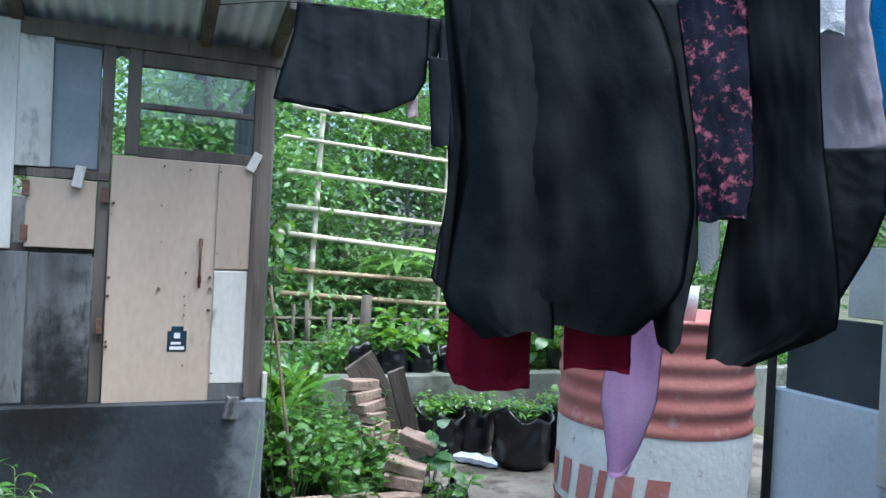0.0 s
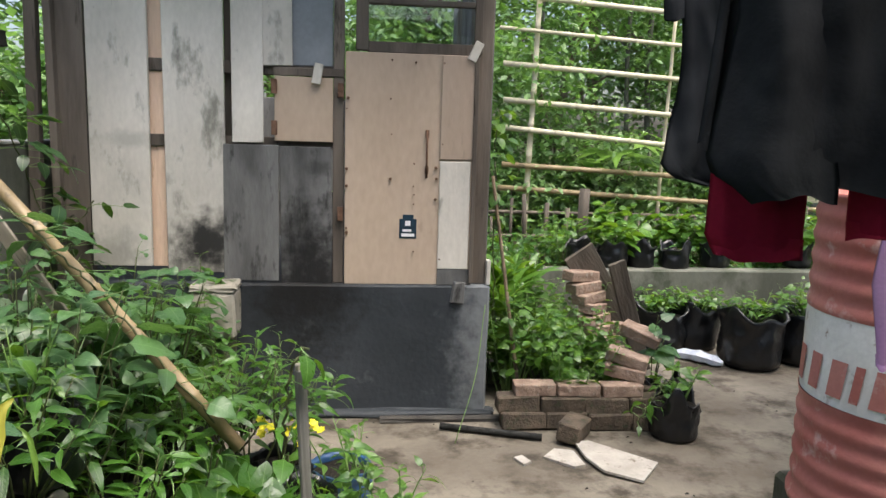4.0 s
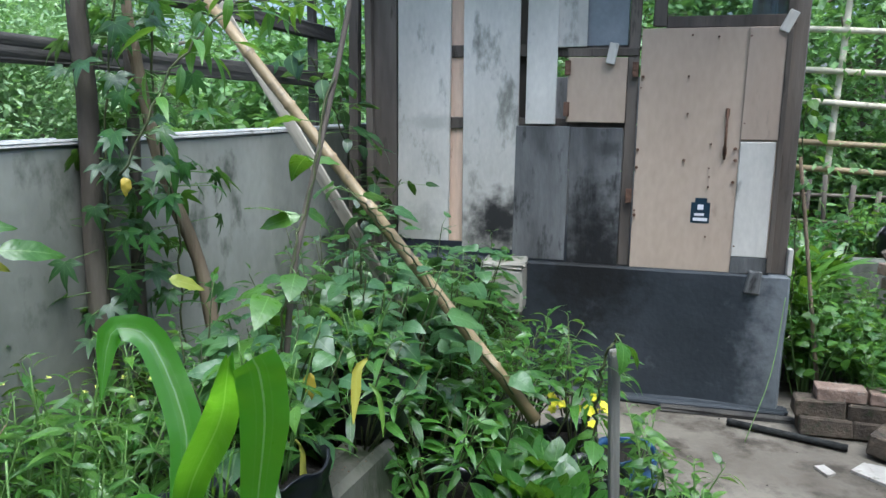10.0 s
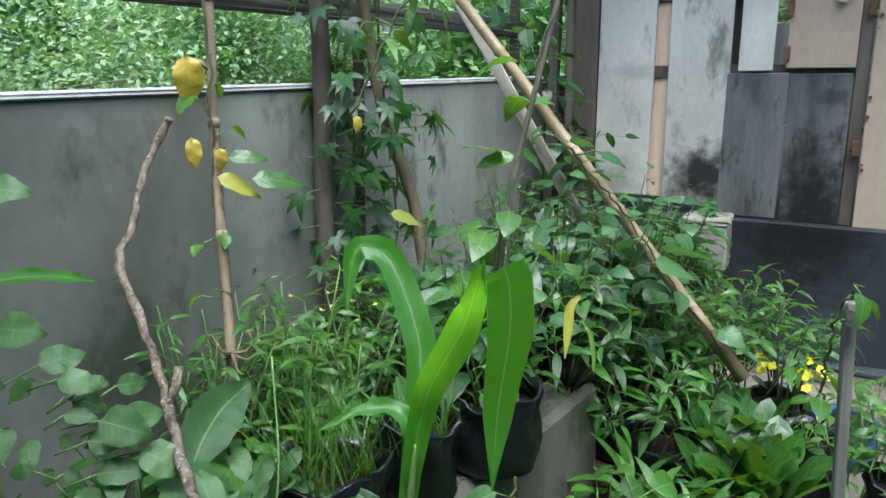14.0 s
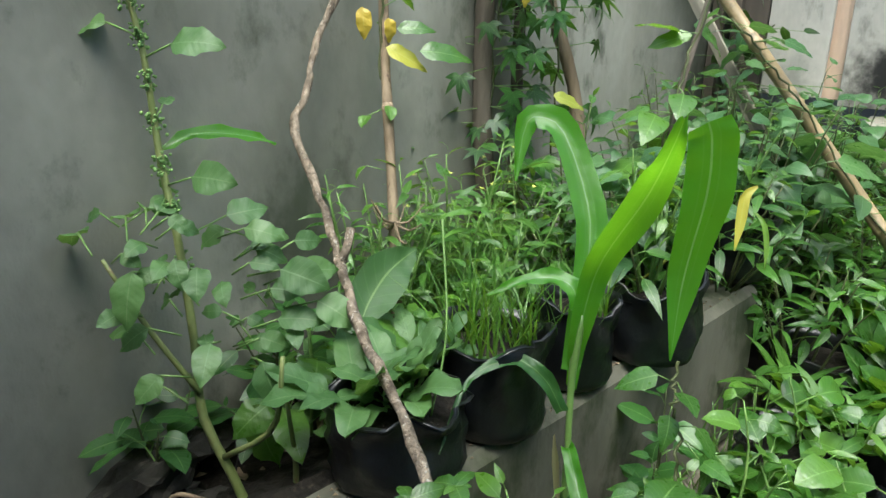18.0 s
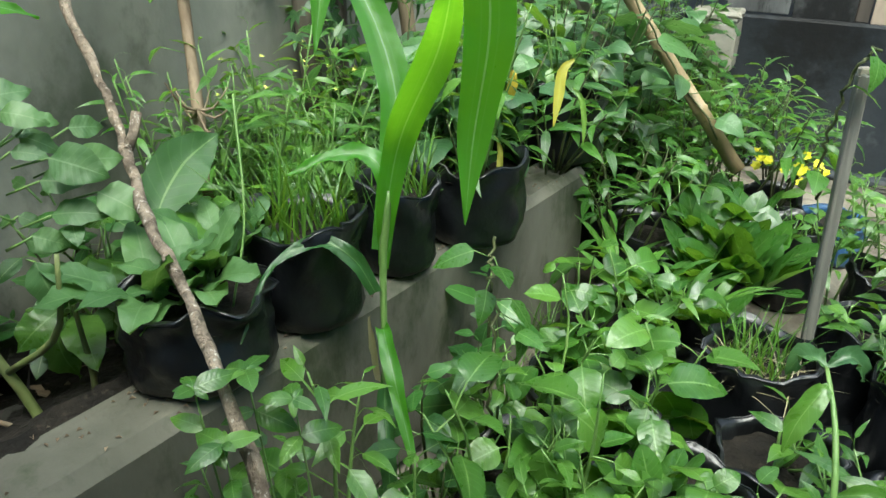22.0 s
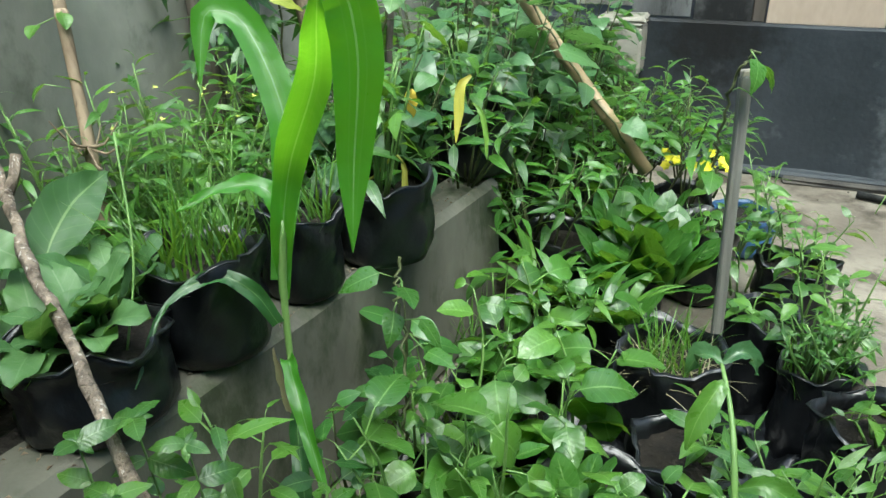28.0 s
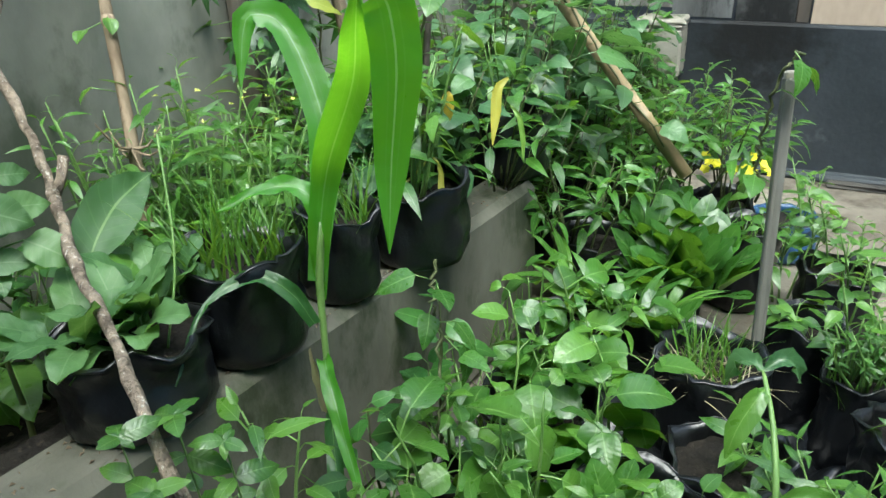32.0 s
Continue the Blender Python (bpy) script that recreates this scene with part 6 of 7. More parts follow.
vine("kerb_vine", "thin vine with small leaves before the kerb", [(-0.52, 0.62, 0.3), (-0.53, 0.66, 0.47), (-0.57, 0.72, 0.56), (-0.6, 0.78, 0.62)], HEARTD, L_MIDL, 21, 9, 0.04, 0.6, (-50, 10))
vine("stake_top_vine", "thin curling vine on the grey stake", [(-0.06, 1.38, 0.6), (-0.07, 1.37, 0.75), (-0.05, 1.36, 0.9), (-0.02, 1.38, 0.94)], HEARTD, L_MIDL, 9, 6, 0.06, 0.6)
vine("dark_bush", "dark leafy climber in the corner of wall and shed", [(-1.3, 3.1, 0.5), (-1.35, 3.15, 1.0), (-1.42, 3.0, 1.45), (-1.45, 2.8, 1.7)], S_OVALD[0], L_DARK, 10, 70, 0.16, 1.1)
vine("dark_bush", "dark leafy climber in the corner of wall and shed", [(-1.2, 3.2, 0.5), (-1.25, 3.2, 0.9), (-1.15, 3.22, 1.1)], S_OVALD[0], L_DARK, 11, 30, 0.12, 1.0)
for k, (a, b, c) in enumerate((((0.55, 2.9, 0.02), (0.66, 3.05, 0.3), (0.72, 3.2, 0.62)), ((-0.86, 0.35, 0.62), (-0.88, 0.42, 0.75), (-0.95, 0.5, 0.92)))):
    tagged(part("tendril", tube("tendril", lerp_path([a, b, c], 16), 0.0022, M_STEM, 5), None), "thin pale vine tendril", "vine", "tendrils")

# ---------------------------------------------------------------- box by the shed
bx = thing("foam_box", "pale weathered box with green growth at the shed base", "box", pose(-0.6, 3.24, 0.46))
part("shell", box("shell", -0.11, 0.1, -0.1, 0.09, 0.0, 0.222, M_BOX, 0.012, 0.004, 3, 2), bx)
part("lid", box("lid", -0.114, 0.104, -0.104, 0.094, 0.223, 0.26, M_BOX, 0.01, 0.004, 4, 2), bx)
tagged(part("concrete_block", box("concrete_block", -0.7, -0.53, 3.15, 3.33, 0.0, 0.455, M_KERB, 0.012, 0.006, 5, 2), None), "rough concrete block under the pale box", "concrete block")
for k, (x, y, z, h, s) in enumerate(((-0.68, 3.12, 0.45, 0.3, S_OVALD), (-0.76, 3.2, 0.5, 0.42, S_LANCE), (-0.62, 3.1, 0.3, 0.3, S_LANCE), (-0.85, 3.2, 0.4, 0.4, S_LANCE))):
    clump("corner_plant", "dense dark green leafy plant by the shed", "plant", s, (x, y, z - 0.1), 450 + k, 7, h, 0.13, 8, "corner plants", False)

# ---------------------------------------------------------------- bush and plants beside and behind the shed
rn = random.Random(60)
S_TERR = spec("oval", L_LIGHT, M_STEM, 0.15, 0.1, 4, 61, (0.3, 1.1), (0.05, 0.3), 0.04, 6)
for k in range(26):
    x, y = rn.uniform(0.86, 1.44), rn.uniform(3.22, 4.2)
    clump("tomato_bush", "lush bright green bush beside the shed", "bush", S_BUSH, (x, y, 0.02), 500 + k, 9, rn.uniform(0.5, 0.75) if x < 1.15 else rn.uniform(0.36, 0.55), 0.17, 12, "bushes by the shed", k < 4, 0.45)
for k in range(6):
    x, y = rn.uniform(0.84, 1.2), rn.uniform(3.7, 4.5)
    rosette("tall_grass", "tall bright grass with arching blades", "grass", S_STRAP, (x, y, 0.45), 530 + k, 12, (50, 85), 1.9, "tall grass tufts")
vine("side_climber", "bright creeper climbing the side of the shed", [(0.84, 3.6, 0.4), (0.83, 3.62, 0.9), (0.82, 3.64, 1.4), (0.85, 3.7, 1.6)], S_BUSH[0], L_LIGHT, 12, 60, 0.08, 1.0)
tagged(part("bamboo_stick", cane("bamboo_stick", (0.98, 3.45, 0.0), (0.79, 3.52, 1.25), 0.011, 0.009, M_STICK, 0.25), None), "thin dark stick leaning on the shed corner", "stick")
for k, (x, y, z, h) in enumerate(((2.2, 4.56, 0.25, 0.14), (2.68, 4.14, 0.3, 0.16), (3.1, 4.2, 0.3, 0.2), (2.5, 4.58, 0.25, 0.16))):
    clump("seedlings", "bright green vegetable seedlings in a large black bag", "seedlings", S_CHILI if k % 2 else S_BUSH, (x, y, z), 540 + k, 22, h, 0.17, 5, "seedlings in bags", False, 0.3)
for k in range(16):
    x, y = rn.uniform(1.6, 4.2), rn.uniform(5.02, 5.6)
    clump("terrace_plant", "leafy green vegetable plant on the garden terrace", "plant", S_TERR if k % 3 else S_BUSH, (x, y, 0.5), 560 + k, 8, rn.uniform(0.25, 0.45), 0.16, 7, "terrace plants", False)
wilt = vine("wilting_plant", "wilting plant with drooping shoots in a small bag", [(1.66, 2.99, 0.16), (1.6, 2.95, 0.3), (1.5, 2.9, 0.22), (1.43, 2.88, 0.12)], S_CHILI[0], L_MIDL, 14, 18, 0.06, 0.8, (-80, -10))
clump("bag_plant", "small green plant in a black bag on the yard", "plant", S_BUSH, (1.68, 3.0, 0.15), 590, 6, 0.2, 0.09, 6, "", True)
clump("bag_plant", "small leafy shoot in a black bag behind the bricks", "plant", S_HEART, (1.66, 3.3, 0.1), 591, 3, 0.42, 0.06, 5, "", True)
grow_bag((1.7, 3.3, 0), 0.1, 0.2, "small crumpled black grow bag", 0.06, 95)

# ---------------------------------------------------------------- bamboo fence
fence = thing("bamboo_fence", "open fence of pale horizontal bamboo rails", "fence", pose(0, 0, 0))
for k, z in enumerate((0.97, 1.19, 1.54, 1.79, 2.12, 2.44, 2.73)):
    drop = (0.16, 0.14, 0.28, 0.2, 0.18, 0.2, 0.2)[k]
    part("rail", cane("rail", (1.36 + 0.04 * math.sin(k * 2.3), 6.5, z + 0.025), (5.2, 6.45, z - drop), 0.027 if k != 5 else 0.018, 0.022, M_FBAMBOO if k > 1 else M_BAMBOO, 0.3, 0.01, k), fence)
for k, (x, w, z0, z1) in enumerate(((1.68, 0.03, 0.4, 2.8), (3.0, 0.02, 0.4, 2.7), (4.3, 0.025, 0.4, 2.7))):
    part("post", cane("post", (x - 0.04, 6.555, z0), (x + 0.02, 6.555, z1), w, w * 0.85, M_FBAMBOO, 0.3, 0, 20 + k), fence)
low = thing("low_fence", "low weathered picket fence behind the terrace", "fence", pose(0, 0, 0))
for k in range(22):
    x = 1.2 + k * 0.17 + rn.uniform(-.03, .03)
    part("picket", tube("picket", [(x, 5.9, 0.4), (x + rn.uniform(-.03, .03), 5.92, 0.85 + rn.uniform(-.1, .15))], rn.uniform(0.012, 0.022), M_POST, 6), low)
part("rail", cane("rail", (1.0, 5.95, 0.82), (5.0, 5.95, 0.8), 0.016, 0.014, M_TIMBER), low)
part("rail", cane("rail", (1.0, 5.87, 0.62), (5.0, 5.87, 0.6), 0.016, 0.014, M_TIMBER), low)
for x in (1.95, 3.1):
    tagged(part("stump_post", tube("stump_post", [(x, 5.7, 0.4), (x + 0.02, 5.7, 1.05)], [0.05, 0.045], M_POST, 9), None), "grey weathered fence post on the terrace", "post", "terrace posts")


# ---------------------------------------------------------------- trees
def kites(centres, sizes, seed, flat=0.5):
    """Many small folded leaves about the given centres: points, faces, uv."""
    rs = np.random.RandomState(seed)
    n = len(centres)
    a = rs.uniform(0, 2 * np.pi, n)
    t = rs.normal(0, flat, n)
    d = np.stack([np.cos(a) * np.cos(t), np.sin(a) * np.cos(t), np.sin(t) - 0.25], 1)
    d /= np.linalg.norm(d, axis=1)[:, None]
    s = np.cross(d, np.stack([rs.normal(0, .35, n), rs.normal(0, .35, n), np.ones(n)], 1))
    s /= np.linalg.norm(s, axis=1)[:, None]
    u = np.cross(s, d)
    L = sizes[:, None]
    p0, p1 = centres, centres + d * L
    m = centres + d * L * 0.45
    v = np.stack([p0, m + s * L * 0.28 + u * L * 0.06, p1, m - s * L * 0.28 + u * L * 0.06], 1).reshape(-1, 3)
    i = np.arange(n) * 4
    f = np.stack([np.stack([i, i + 1, i + 2], 1), np.stack([i, i + 2, i + 3], 1)], 1).reshape(-1, 3)
    uv = np.tile(np.array([(0.5, 0), (1, 0.45), (0.5, 1), (0, 0.45)]), (n, 1))
    return v, f, uv


def crown_mesh(name, centres, sizes, seed, mat):
    v, f, uv = kites(centres, sizes, seed)
    me = bpy.data.meshes.new(name)
    me.from_pydata(v.tolist(), [], f.tolist())
    lay = me.uv_layers.new(name="UVMap")
    idx = np.empty(len(me.loops), dtype=np.int32)
    me.loops.foreach_get("vertex_index", idx)
    lay.data.foreach_set("uv", uv[idx].astype(np.float32).ravel())
    me.materials.append(mat)
    return me


def tree(place, height, spread, seed, mat, leaves=5000, leaf=0.16, label="leafy green garden tree behind the fence", low=0.15):
    rnd, rs = random.Random(seed), np.random.RandomState(seed)
    t = thing("tree", label, "tree", pose(*place), "trees around the garden")
    top = Vector((rnd.uniform(-.3, .3), rnd.uniform(-.3, .3), height * 0.75))
    trunk = lerp_path([(0, 0, 0), (rnd.uniform(-.15, .15), rnd.uniform(-.15, .15), height * 0.35), top], 10)
    part("trunk", tube("trunk", trunk, [0.1 * height / 5 * (1 - 0.075 * i) for i in range(10)], M_TRUNK, 8), t)
    tips = []
    for k in range(11):
        p = trunk[rnd.randrange(2, 10)]
        a = rnd.uniform(0, 6.28)
        r = spread * rnd.uniform(0.5, 1.0)
        e = Vector((p.x + math.cos(a) * r, p.y + math.sin(a) * r, max(height * low, p.z + rnd.uniform(-0.1, 0.35) * height)))
        part("limb", tube("limb", lerp_path([p, p.lerp(e, 0.5) + Vector((0, 0, 0.15)), e], 6), [0.03 * height / 5 * (1 - 0.13 * i) for i in range(6)], M_TRUNK, 5), t)
        tips += [e, p.lerp(e, 0.6), p.lerp(e, 0.85)]
    tips += [top + Vector((0, 0, height * 0.15)), top]
    tips = np.array([tuple(q) for q in tips])
    pick = tips[rs.randint(0, len(tips), leaves // 24)] + rs.normal(0, spread * 0.2, (leaves // 24, 3)) * np.array((1, 1, 0.8))
    c = np.repeat(pick, 24, 0) + rs.normal(0, spread * 0.075, (len(pick) * 24, 3))
    part("crown", crown_mesh("crown", c, rs.uniform(0.6, 1.2, len(c)) * leaf, seed + 1, mat), t)
    return t


rn = random.Random(99)
spots = [(0.9, 9.0, 5.2, 2.0), (2.6, 8.6, 4.8, 1.8), (4.6, 9.0, 5.4, 2.1), (6.8, 8.6, 5.6, 2.2), (-0.9, 9.6, 5.0, 2.0), (1.7, 11.5, 7.0, 2.6), (4.0, 12.0, 7.4, 2.8), (7.0, 12.0, 7.5, 2.8), (-1.6, 12.5, 7.0, 2.6), (9.5, 10.5, 7.0, 2.6), (-3.5, 10.5, 5.0, 2.2), (12.0, 8.0, 7.0, 2.6)]
for k, (x, y, h, s) in enumerate(spots):
    tree((x, y, -0.05), h, s, 700 + k, L_TREE, 17000 if k < 5 else 9000, 0.1 if k < 5 else 0.17)
spots = [(-4.2, 1.6, 2.4, 1.2), (-4.6, 3.6, 2.5, 1.3), (-5.4, 5.6, 2.9, 1.5), (-4.4, -0.4, 2.2, 1.2), (-7.5, 2.2, 4.0, 2.0), (-7.8, 5.2, 4.4, 2.2), (-7.5, -1.0, 4.0, 2.0), (-6.0, 8.0, 4.6, 2.2), (-10.5, 3.5, 6.0, 2.8), (-10.5, 0.0, 6.0, 2.8), (-9.5, 7.5, 6.0, 2.8), (-3.0, 6.6, 2.4, 1.2)]
for k, (x, y, h, s) in enumerate(spots):
    tree((x, y, -0.05), h, s, 740 + k, L_TREE2 if k < 4 else L_TREE, 30000 if k < 4 else 10000, 0.055 if k < 4 else 0.14, "leafy tree beyond the garden wall, its green paled for haze")
for k in range(9):
    x, y = rn.uniform(1.2, 5.0), rn.uniform(6.9, 7.9)
    c = np.random.RandomState(800 + k).normal(0, 1, (1500, 3)) * np.array((0.3, 0.28, 0.3)) + np.array((0, 0, 0.5))
    t = thing("shrub", "leafy garden shrub behind the bamboo fence", "shrub", pose(x, y, 0.42), "shrubs behind the fence")
    for q in range(4):
        part("stem", tube("stem", lerp_path([(0, 0, 0), (rn.uniform(-.1, .1), rn.uniform(-.1, .1), 0.35), (rn.uniform(-.3, .3), rn.uniform(-.3, .3), 0.8)], 5), [0.015, 0.013, 0.011, 0.008, 0.005], M_TRUNK, 5), t)
    part("foliage", crown_mesh("foliage", c, np.random.RandomState(k).uniform(0.05, 0.12, 1500), 820 + k, L_TREE if k % 3 else L_TREE2), t)
for k, (x, y, r) in enumerate(((3.08, 8.0, 0.035), (3.35, 8.05, 0.045), (2.1, 8.2, 0.03), (4.1, 7.8, 0.04))):
    st = thing("slender_trunk", "slender grey tree stem behind the bamboo fence", "tree trunk", pose(x, y, 0.0), "slender trunks")
    part("trunk", tube("trunk", lerp_path([(0, 0, 0), (0.06, 0, 1.2), (0.02, 0.05, 2.6), (0.1, 0, 4.2)], 14), [r * (1 - 0.03 * i) for i in range(14)], M_GSTAKE, 8), st)
    for q in range(3):
        part("twig", tube("twig", [(0.03, 0.0, 1.3 + 0.6 * q), (0.03 + (0.5 if q % 2 else -0.45), 0.1, 1.6 + 0.65 * q)], [0.012, 0.006], M_GSTAKE, 5), st)
# papaya with hand-shaped pale leaves
pp = thing("papaya", "young papaya with large pale green hand-shaped leaves", "papaya", pose(2.7, 6.95, 0.4))
part("trunk", tube("trunk", [(0, 0, 0), (0.02, 0, 0.5), (0.0, 0.02, 0.95)], [0.045, 0.04, 0.03], M_STEMD, 8), pp)
PAP = [palmate(0.36, 30 + k) for k in range(3)]
for k in range(15):
    a = k * 137.5
    d = Matrix.Rotation(radians(a), 3, "Z") @ Vector((0, 1, 0))
    e = Vector((0, 0, 0.95)) + d * rn.uniform(0.2, 0.45) + Vector((0, 0, rn.uniform(-0.15, 0.25)))
    part("petiole", tube("petiole", [(0, 0.02, 0.88), e], 0.008, M_STEM, 5), pp)
    v, f, u = PAP[k % 3]
    part("leaf", to_mesh("leaf", v, f, L_PALE, True, u), pp, "", aim(e, a, -15, rn.uniform(-15, 15), rn.uniform(0.8, 1.1)))
c = np.random.RandomState(5).uniform(-1, 1, (9000, 3)) * np.array((4.0, 0.55, 0.12)) + np.array((2.8, 5.5, 0.55))
tagged(part("ground_cover", crown_mesh("ground_cover", c, np.random.RandomState(6).uniform(0.04, 0.1, 9000), 7, L_MID), None), "low weedy ground cover on the terrace", "ground cover", kind="stuff")
c = np.random.RandomState(15).uniform(-1, 1, (9000, 3)) * np.array((6, 3, 0.3)) + np.array((1.5, 9.3, 0.3))
tagged(part("undergrowth", crown_mesh("undergrowth", c, np.random.RandomState(6).uniform(0.1, 0.25, 9000), 8, L_TREE), None), "dark undergrowth below the trees", "undergrowth", kind="stuff")


# ---------------------------------------------------------------- washing line
def garment(name, label, origin, turn, rows, mat, thick=0.03, folds=5, depth=0.012, seed=0, cols=34, category="garment", parent=None, flip=0.0):
    """Hanging cloth: a closed sleeve of fabric through rows of (height, left, right), folded into waves."""
    rnd = random.Random(seed)
    ph = [rnd.uniform(0, 6.28) for _ in range(4)]
    rows = sorted(rows, reverse=True)
    zs = [r[0] for r in rows]
    n = 40
    vs, fs = [], []
    ring = 2 * cols
    for i in range(n + 1):
        z = zs[0] + (zs[-1] - zs[0]) * i / n
        l = np.interp(-z, [-q for q in zs], [r[1] for r in rows])
        r = np.interp(-z, [-q for q in zs], [r[2] for r in rows])
        fall = 0.35 + 0.65 * i / n
        for side in (0, 1):
            for k in range(cols):
                f = k / (cols - 1) if side == 0 else 1 - k / (cols - 1)
                x = l + (r - l) * f
                w = math.sin(math.pi * min(1, max(0, f))) ** 0.6
                y = depth * fall * (2.2 * noise.noise(Vector((x * folds * 2.2, z * 2.0, seed * 3.7))) + 0.8 * noise.noise(Vector((x * 22, z * 7, seed * 5.1))))
                y -= depth * fall * 1.1 * (0.5 - abs(noise.noise(Vector((x * 11 + z * 1.5, z * 2.6, seed * 2.3)))))
                y += 0.3 * depth * fall * noise.noise(Vector((x * 38 + 3 * z, z * 9, seed * 1.7))) + 0.2 * depth * noise.noise(Vector((x * 70, z * 45, seed)))
                y += (thick * 0.6 * w * (1 if side else -1)) * (0.5 + 0.5 * fall)
                dz = 0.006 * math.sin(f * 5 + ph[2]) + 0.002 * math.sin(f * 13 + ph[3]) if i == n else 0
                vs.append((x, y, z + dz))
    for i in range(n):
        for k in range(ring):
            a, b = i * ring + k, i * ring + (k + 1) % ring
            fs.append((a, b, b + ring, a + ring))
    fs.append(tuple(range(ring))[::-1])
    me = to_mesh(name, vs, fs, mat, True)
    ob = part(name, me, parent, "" if parent is None else label, pose(origin[0], origin[1], 0, 0, 0, turn))
    return tagged(ob, label, category, "washing on the line") if parent is None else ob


def hemmed(name, label, origin, turn, rows, mat, thick, folds, depth, seed, edge="hem", wide=0.02, edge_mat=None, edge_label=""):
    """A garment whose lower edge is a sewn strip of its own."""
    t = thing(name, label, "garment", pose(0, 0, 0), "washing on the line")
    garment("body", "", origin, turn, rows, mat, thick, folds, depth, seed, parent=t)
    low = sorted(rows)[:2]
    (z0, l0, r0), (z1, l1, r1) = low
    f = min(1.0, wide / max(1e-6, z1 - z0))
    garment(edge, edge_label, origin, turn, [(z0 + (z1 - z0) * f, l0 + (l1 - l0) * f - 0.002, r0 + (r1 - r0) * f + 0.002), (z0 - 0.003, l0 - 0.002, r0 + 0.002)], edge_mat or mat, thick * 1.15, folds, depth, seed, parent=t)
    return t


hemmed("black_tshirt", "black short-sleeved shirt folded over a line by the shed corner", (0.9, 2.62), -8, [(2.475, -0.2, 0.36), (2.35, -0.21, 0.36), (2.2, -0.25, 0.355), (2.12, -0.268, 0.31), (2.06, -0.28, 0.2), (2.045, -0.05, 0.14)], M_BLACKCL, 0.03, 4, 0.016, 1)
bd = thing("black_dress", "long black dress hanging on the rear washing line", "garment", pose(0, 0, 0), "washing on the line")
garment("body", "", (1.5, 2.55), -5, [(2.48, -0.2, 0.3), (2.19, -0.2, 0.3), (1.92, -0.136, 0.3), (1.75, -0.122, 0.3), (1.6, -0.135, 0.32), (1.363, -0.195, 0.36), (1.31, -0.145, 0.35), (1.275, 0.0, 0.34)], M_BLACKCL, 0.05, 5, 0.03, 3, parent=bd)
garment("sleeve", "", (1.5, 2.58), -5, [(2.48, -0.3, -0.15), (2.325, -0.44, -0.19), (2.3, -0.3, -0.2)], M_BLACKCL, 0.03, 3, 0.015, 15, 16, parent=bd)
garment("sleeve", "", (1.48, 2.52), -5, [(2.3, -0.235, -0.12), (1.93, -0.2, -0.12)], M_BLACKCL, 0.03, 3, 0.012, 16, 14, parent=bd)
jk = thing("black_jacket", "black denim jacket hanging on the washing line", "garment", pose(0, 0, 0), "washing on the line")
garment("body", "black denim body of the jacket", (0.612, 0.553), -31, [(2.02, -0.09, 0.12), (1.89, -0.08, 0.165), (1.81, -0.068, 0.215), (1.75, -0.056, 0.235), (1.66, -0.043, 0.255), (1.56, -0.048, 0.27), (1.46, -0.057, 0.262), (1.43, -0.063, 0.245), (1.405, -0.053, 0.215), (1.392, -0.03, 0.2)], M_JEANS, 0.035, 6, 0.022, 2, parent=jk)
garment("front_flap", "", (0.6, 0.535), -31, [(1.9, -0.06, 0.05), (1.6, -0.036, 0.07), (1.43, -0.06, 0.09), (1.405, -0.048, 0.095), (1.378, 0.0, 0.095)], M_JEANS, 0.022, 5, 0.016, 5, 22, parent=jk)
garment("sleeve", "", (0.625, 0.575), -31, [(1.85, 0.17, 0.24), (1.65, 0.21, 0.275), (1.5, 0.225, 0.285), (1.42, 0.225, 0.27), (1.372, 0.235, 0.266)], M_JEANS, 0.025, 5, 0.014, 3, 14, parent=jk)
garment("side_seam", "", (0.598, 0.55), -31, [(1.85, -0.072, -0.058), (1.65, -0.046, -0.032), (1.44, -0.062, -0.046)], M_JEANS, 0.014, 2, 0.004, 8, 8, parent=jk)
for rows, hem, sd in (([(1.85, -0.05, 0.07), (1.5, -0.055, 0.064), (1.39, -0.057, 0.062), (1.315, -0.059, 0.062), (1.297, -0.03, 0.063)], [(1.325, -0.06, 0.063), (1.296, -0.045, 0.064)], 4), ([(1.85, 0.1, 0.2), (1.5, 0.106, 0.201), (1.345, 0.109, 0.2), (1.333, 0.111, 0.195)], [(1.352, 0.108, 0.202), (1.333, 0.11, 0.2)], 5)):
    cs = thing("crimson_shorts", "crimson cloth hanging below the black jacket", "garment", pose(0, 0, 0), "washing on the line")
    garment("leg", "", (0.63, 0.583), -31, rows, M_REDCL, 0.02, 4, 0.012, sd, 24, parent=cs)
    garment("hem", "", (0.63, 0.583), -31, hem, M_REDCL, 0.023, 4, 0.012, sd, 24, parent=cs)
hemmed("lilac_sleeve", "lilac cloth sleeve hanging down before the drum", (1.119, 0.893), -36.6, [(2.25, -0.03, 0.07), (1.41, -0.03, 0.066), (1.3, -0.05, 0.061), (1.195, -0.06, 0.056), (1.088, -0.042, 0.023), (1.04, -0.035, 0.0)], M_LILAC, 0.02, 2, 0.008, 6)
hemmed("floral_blouse", "dark blouse printed with small pink flowers", (1.13, 0.73), -41.1, [(2.3, -0.14, 0.07), (1.967, -0.1, 0.07), (1.867, -0.075, 0.08), (1.757, -0.045, 0.088), (1.649, -0.02, 0.098), (1.573, 0.0, 0.085)], M_FLORAL, 0.025, 4, 0.014, 7)
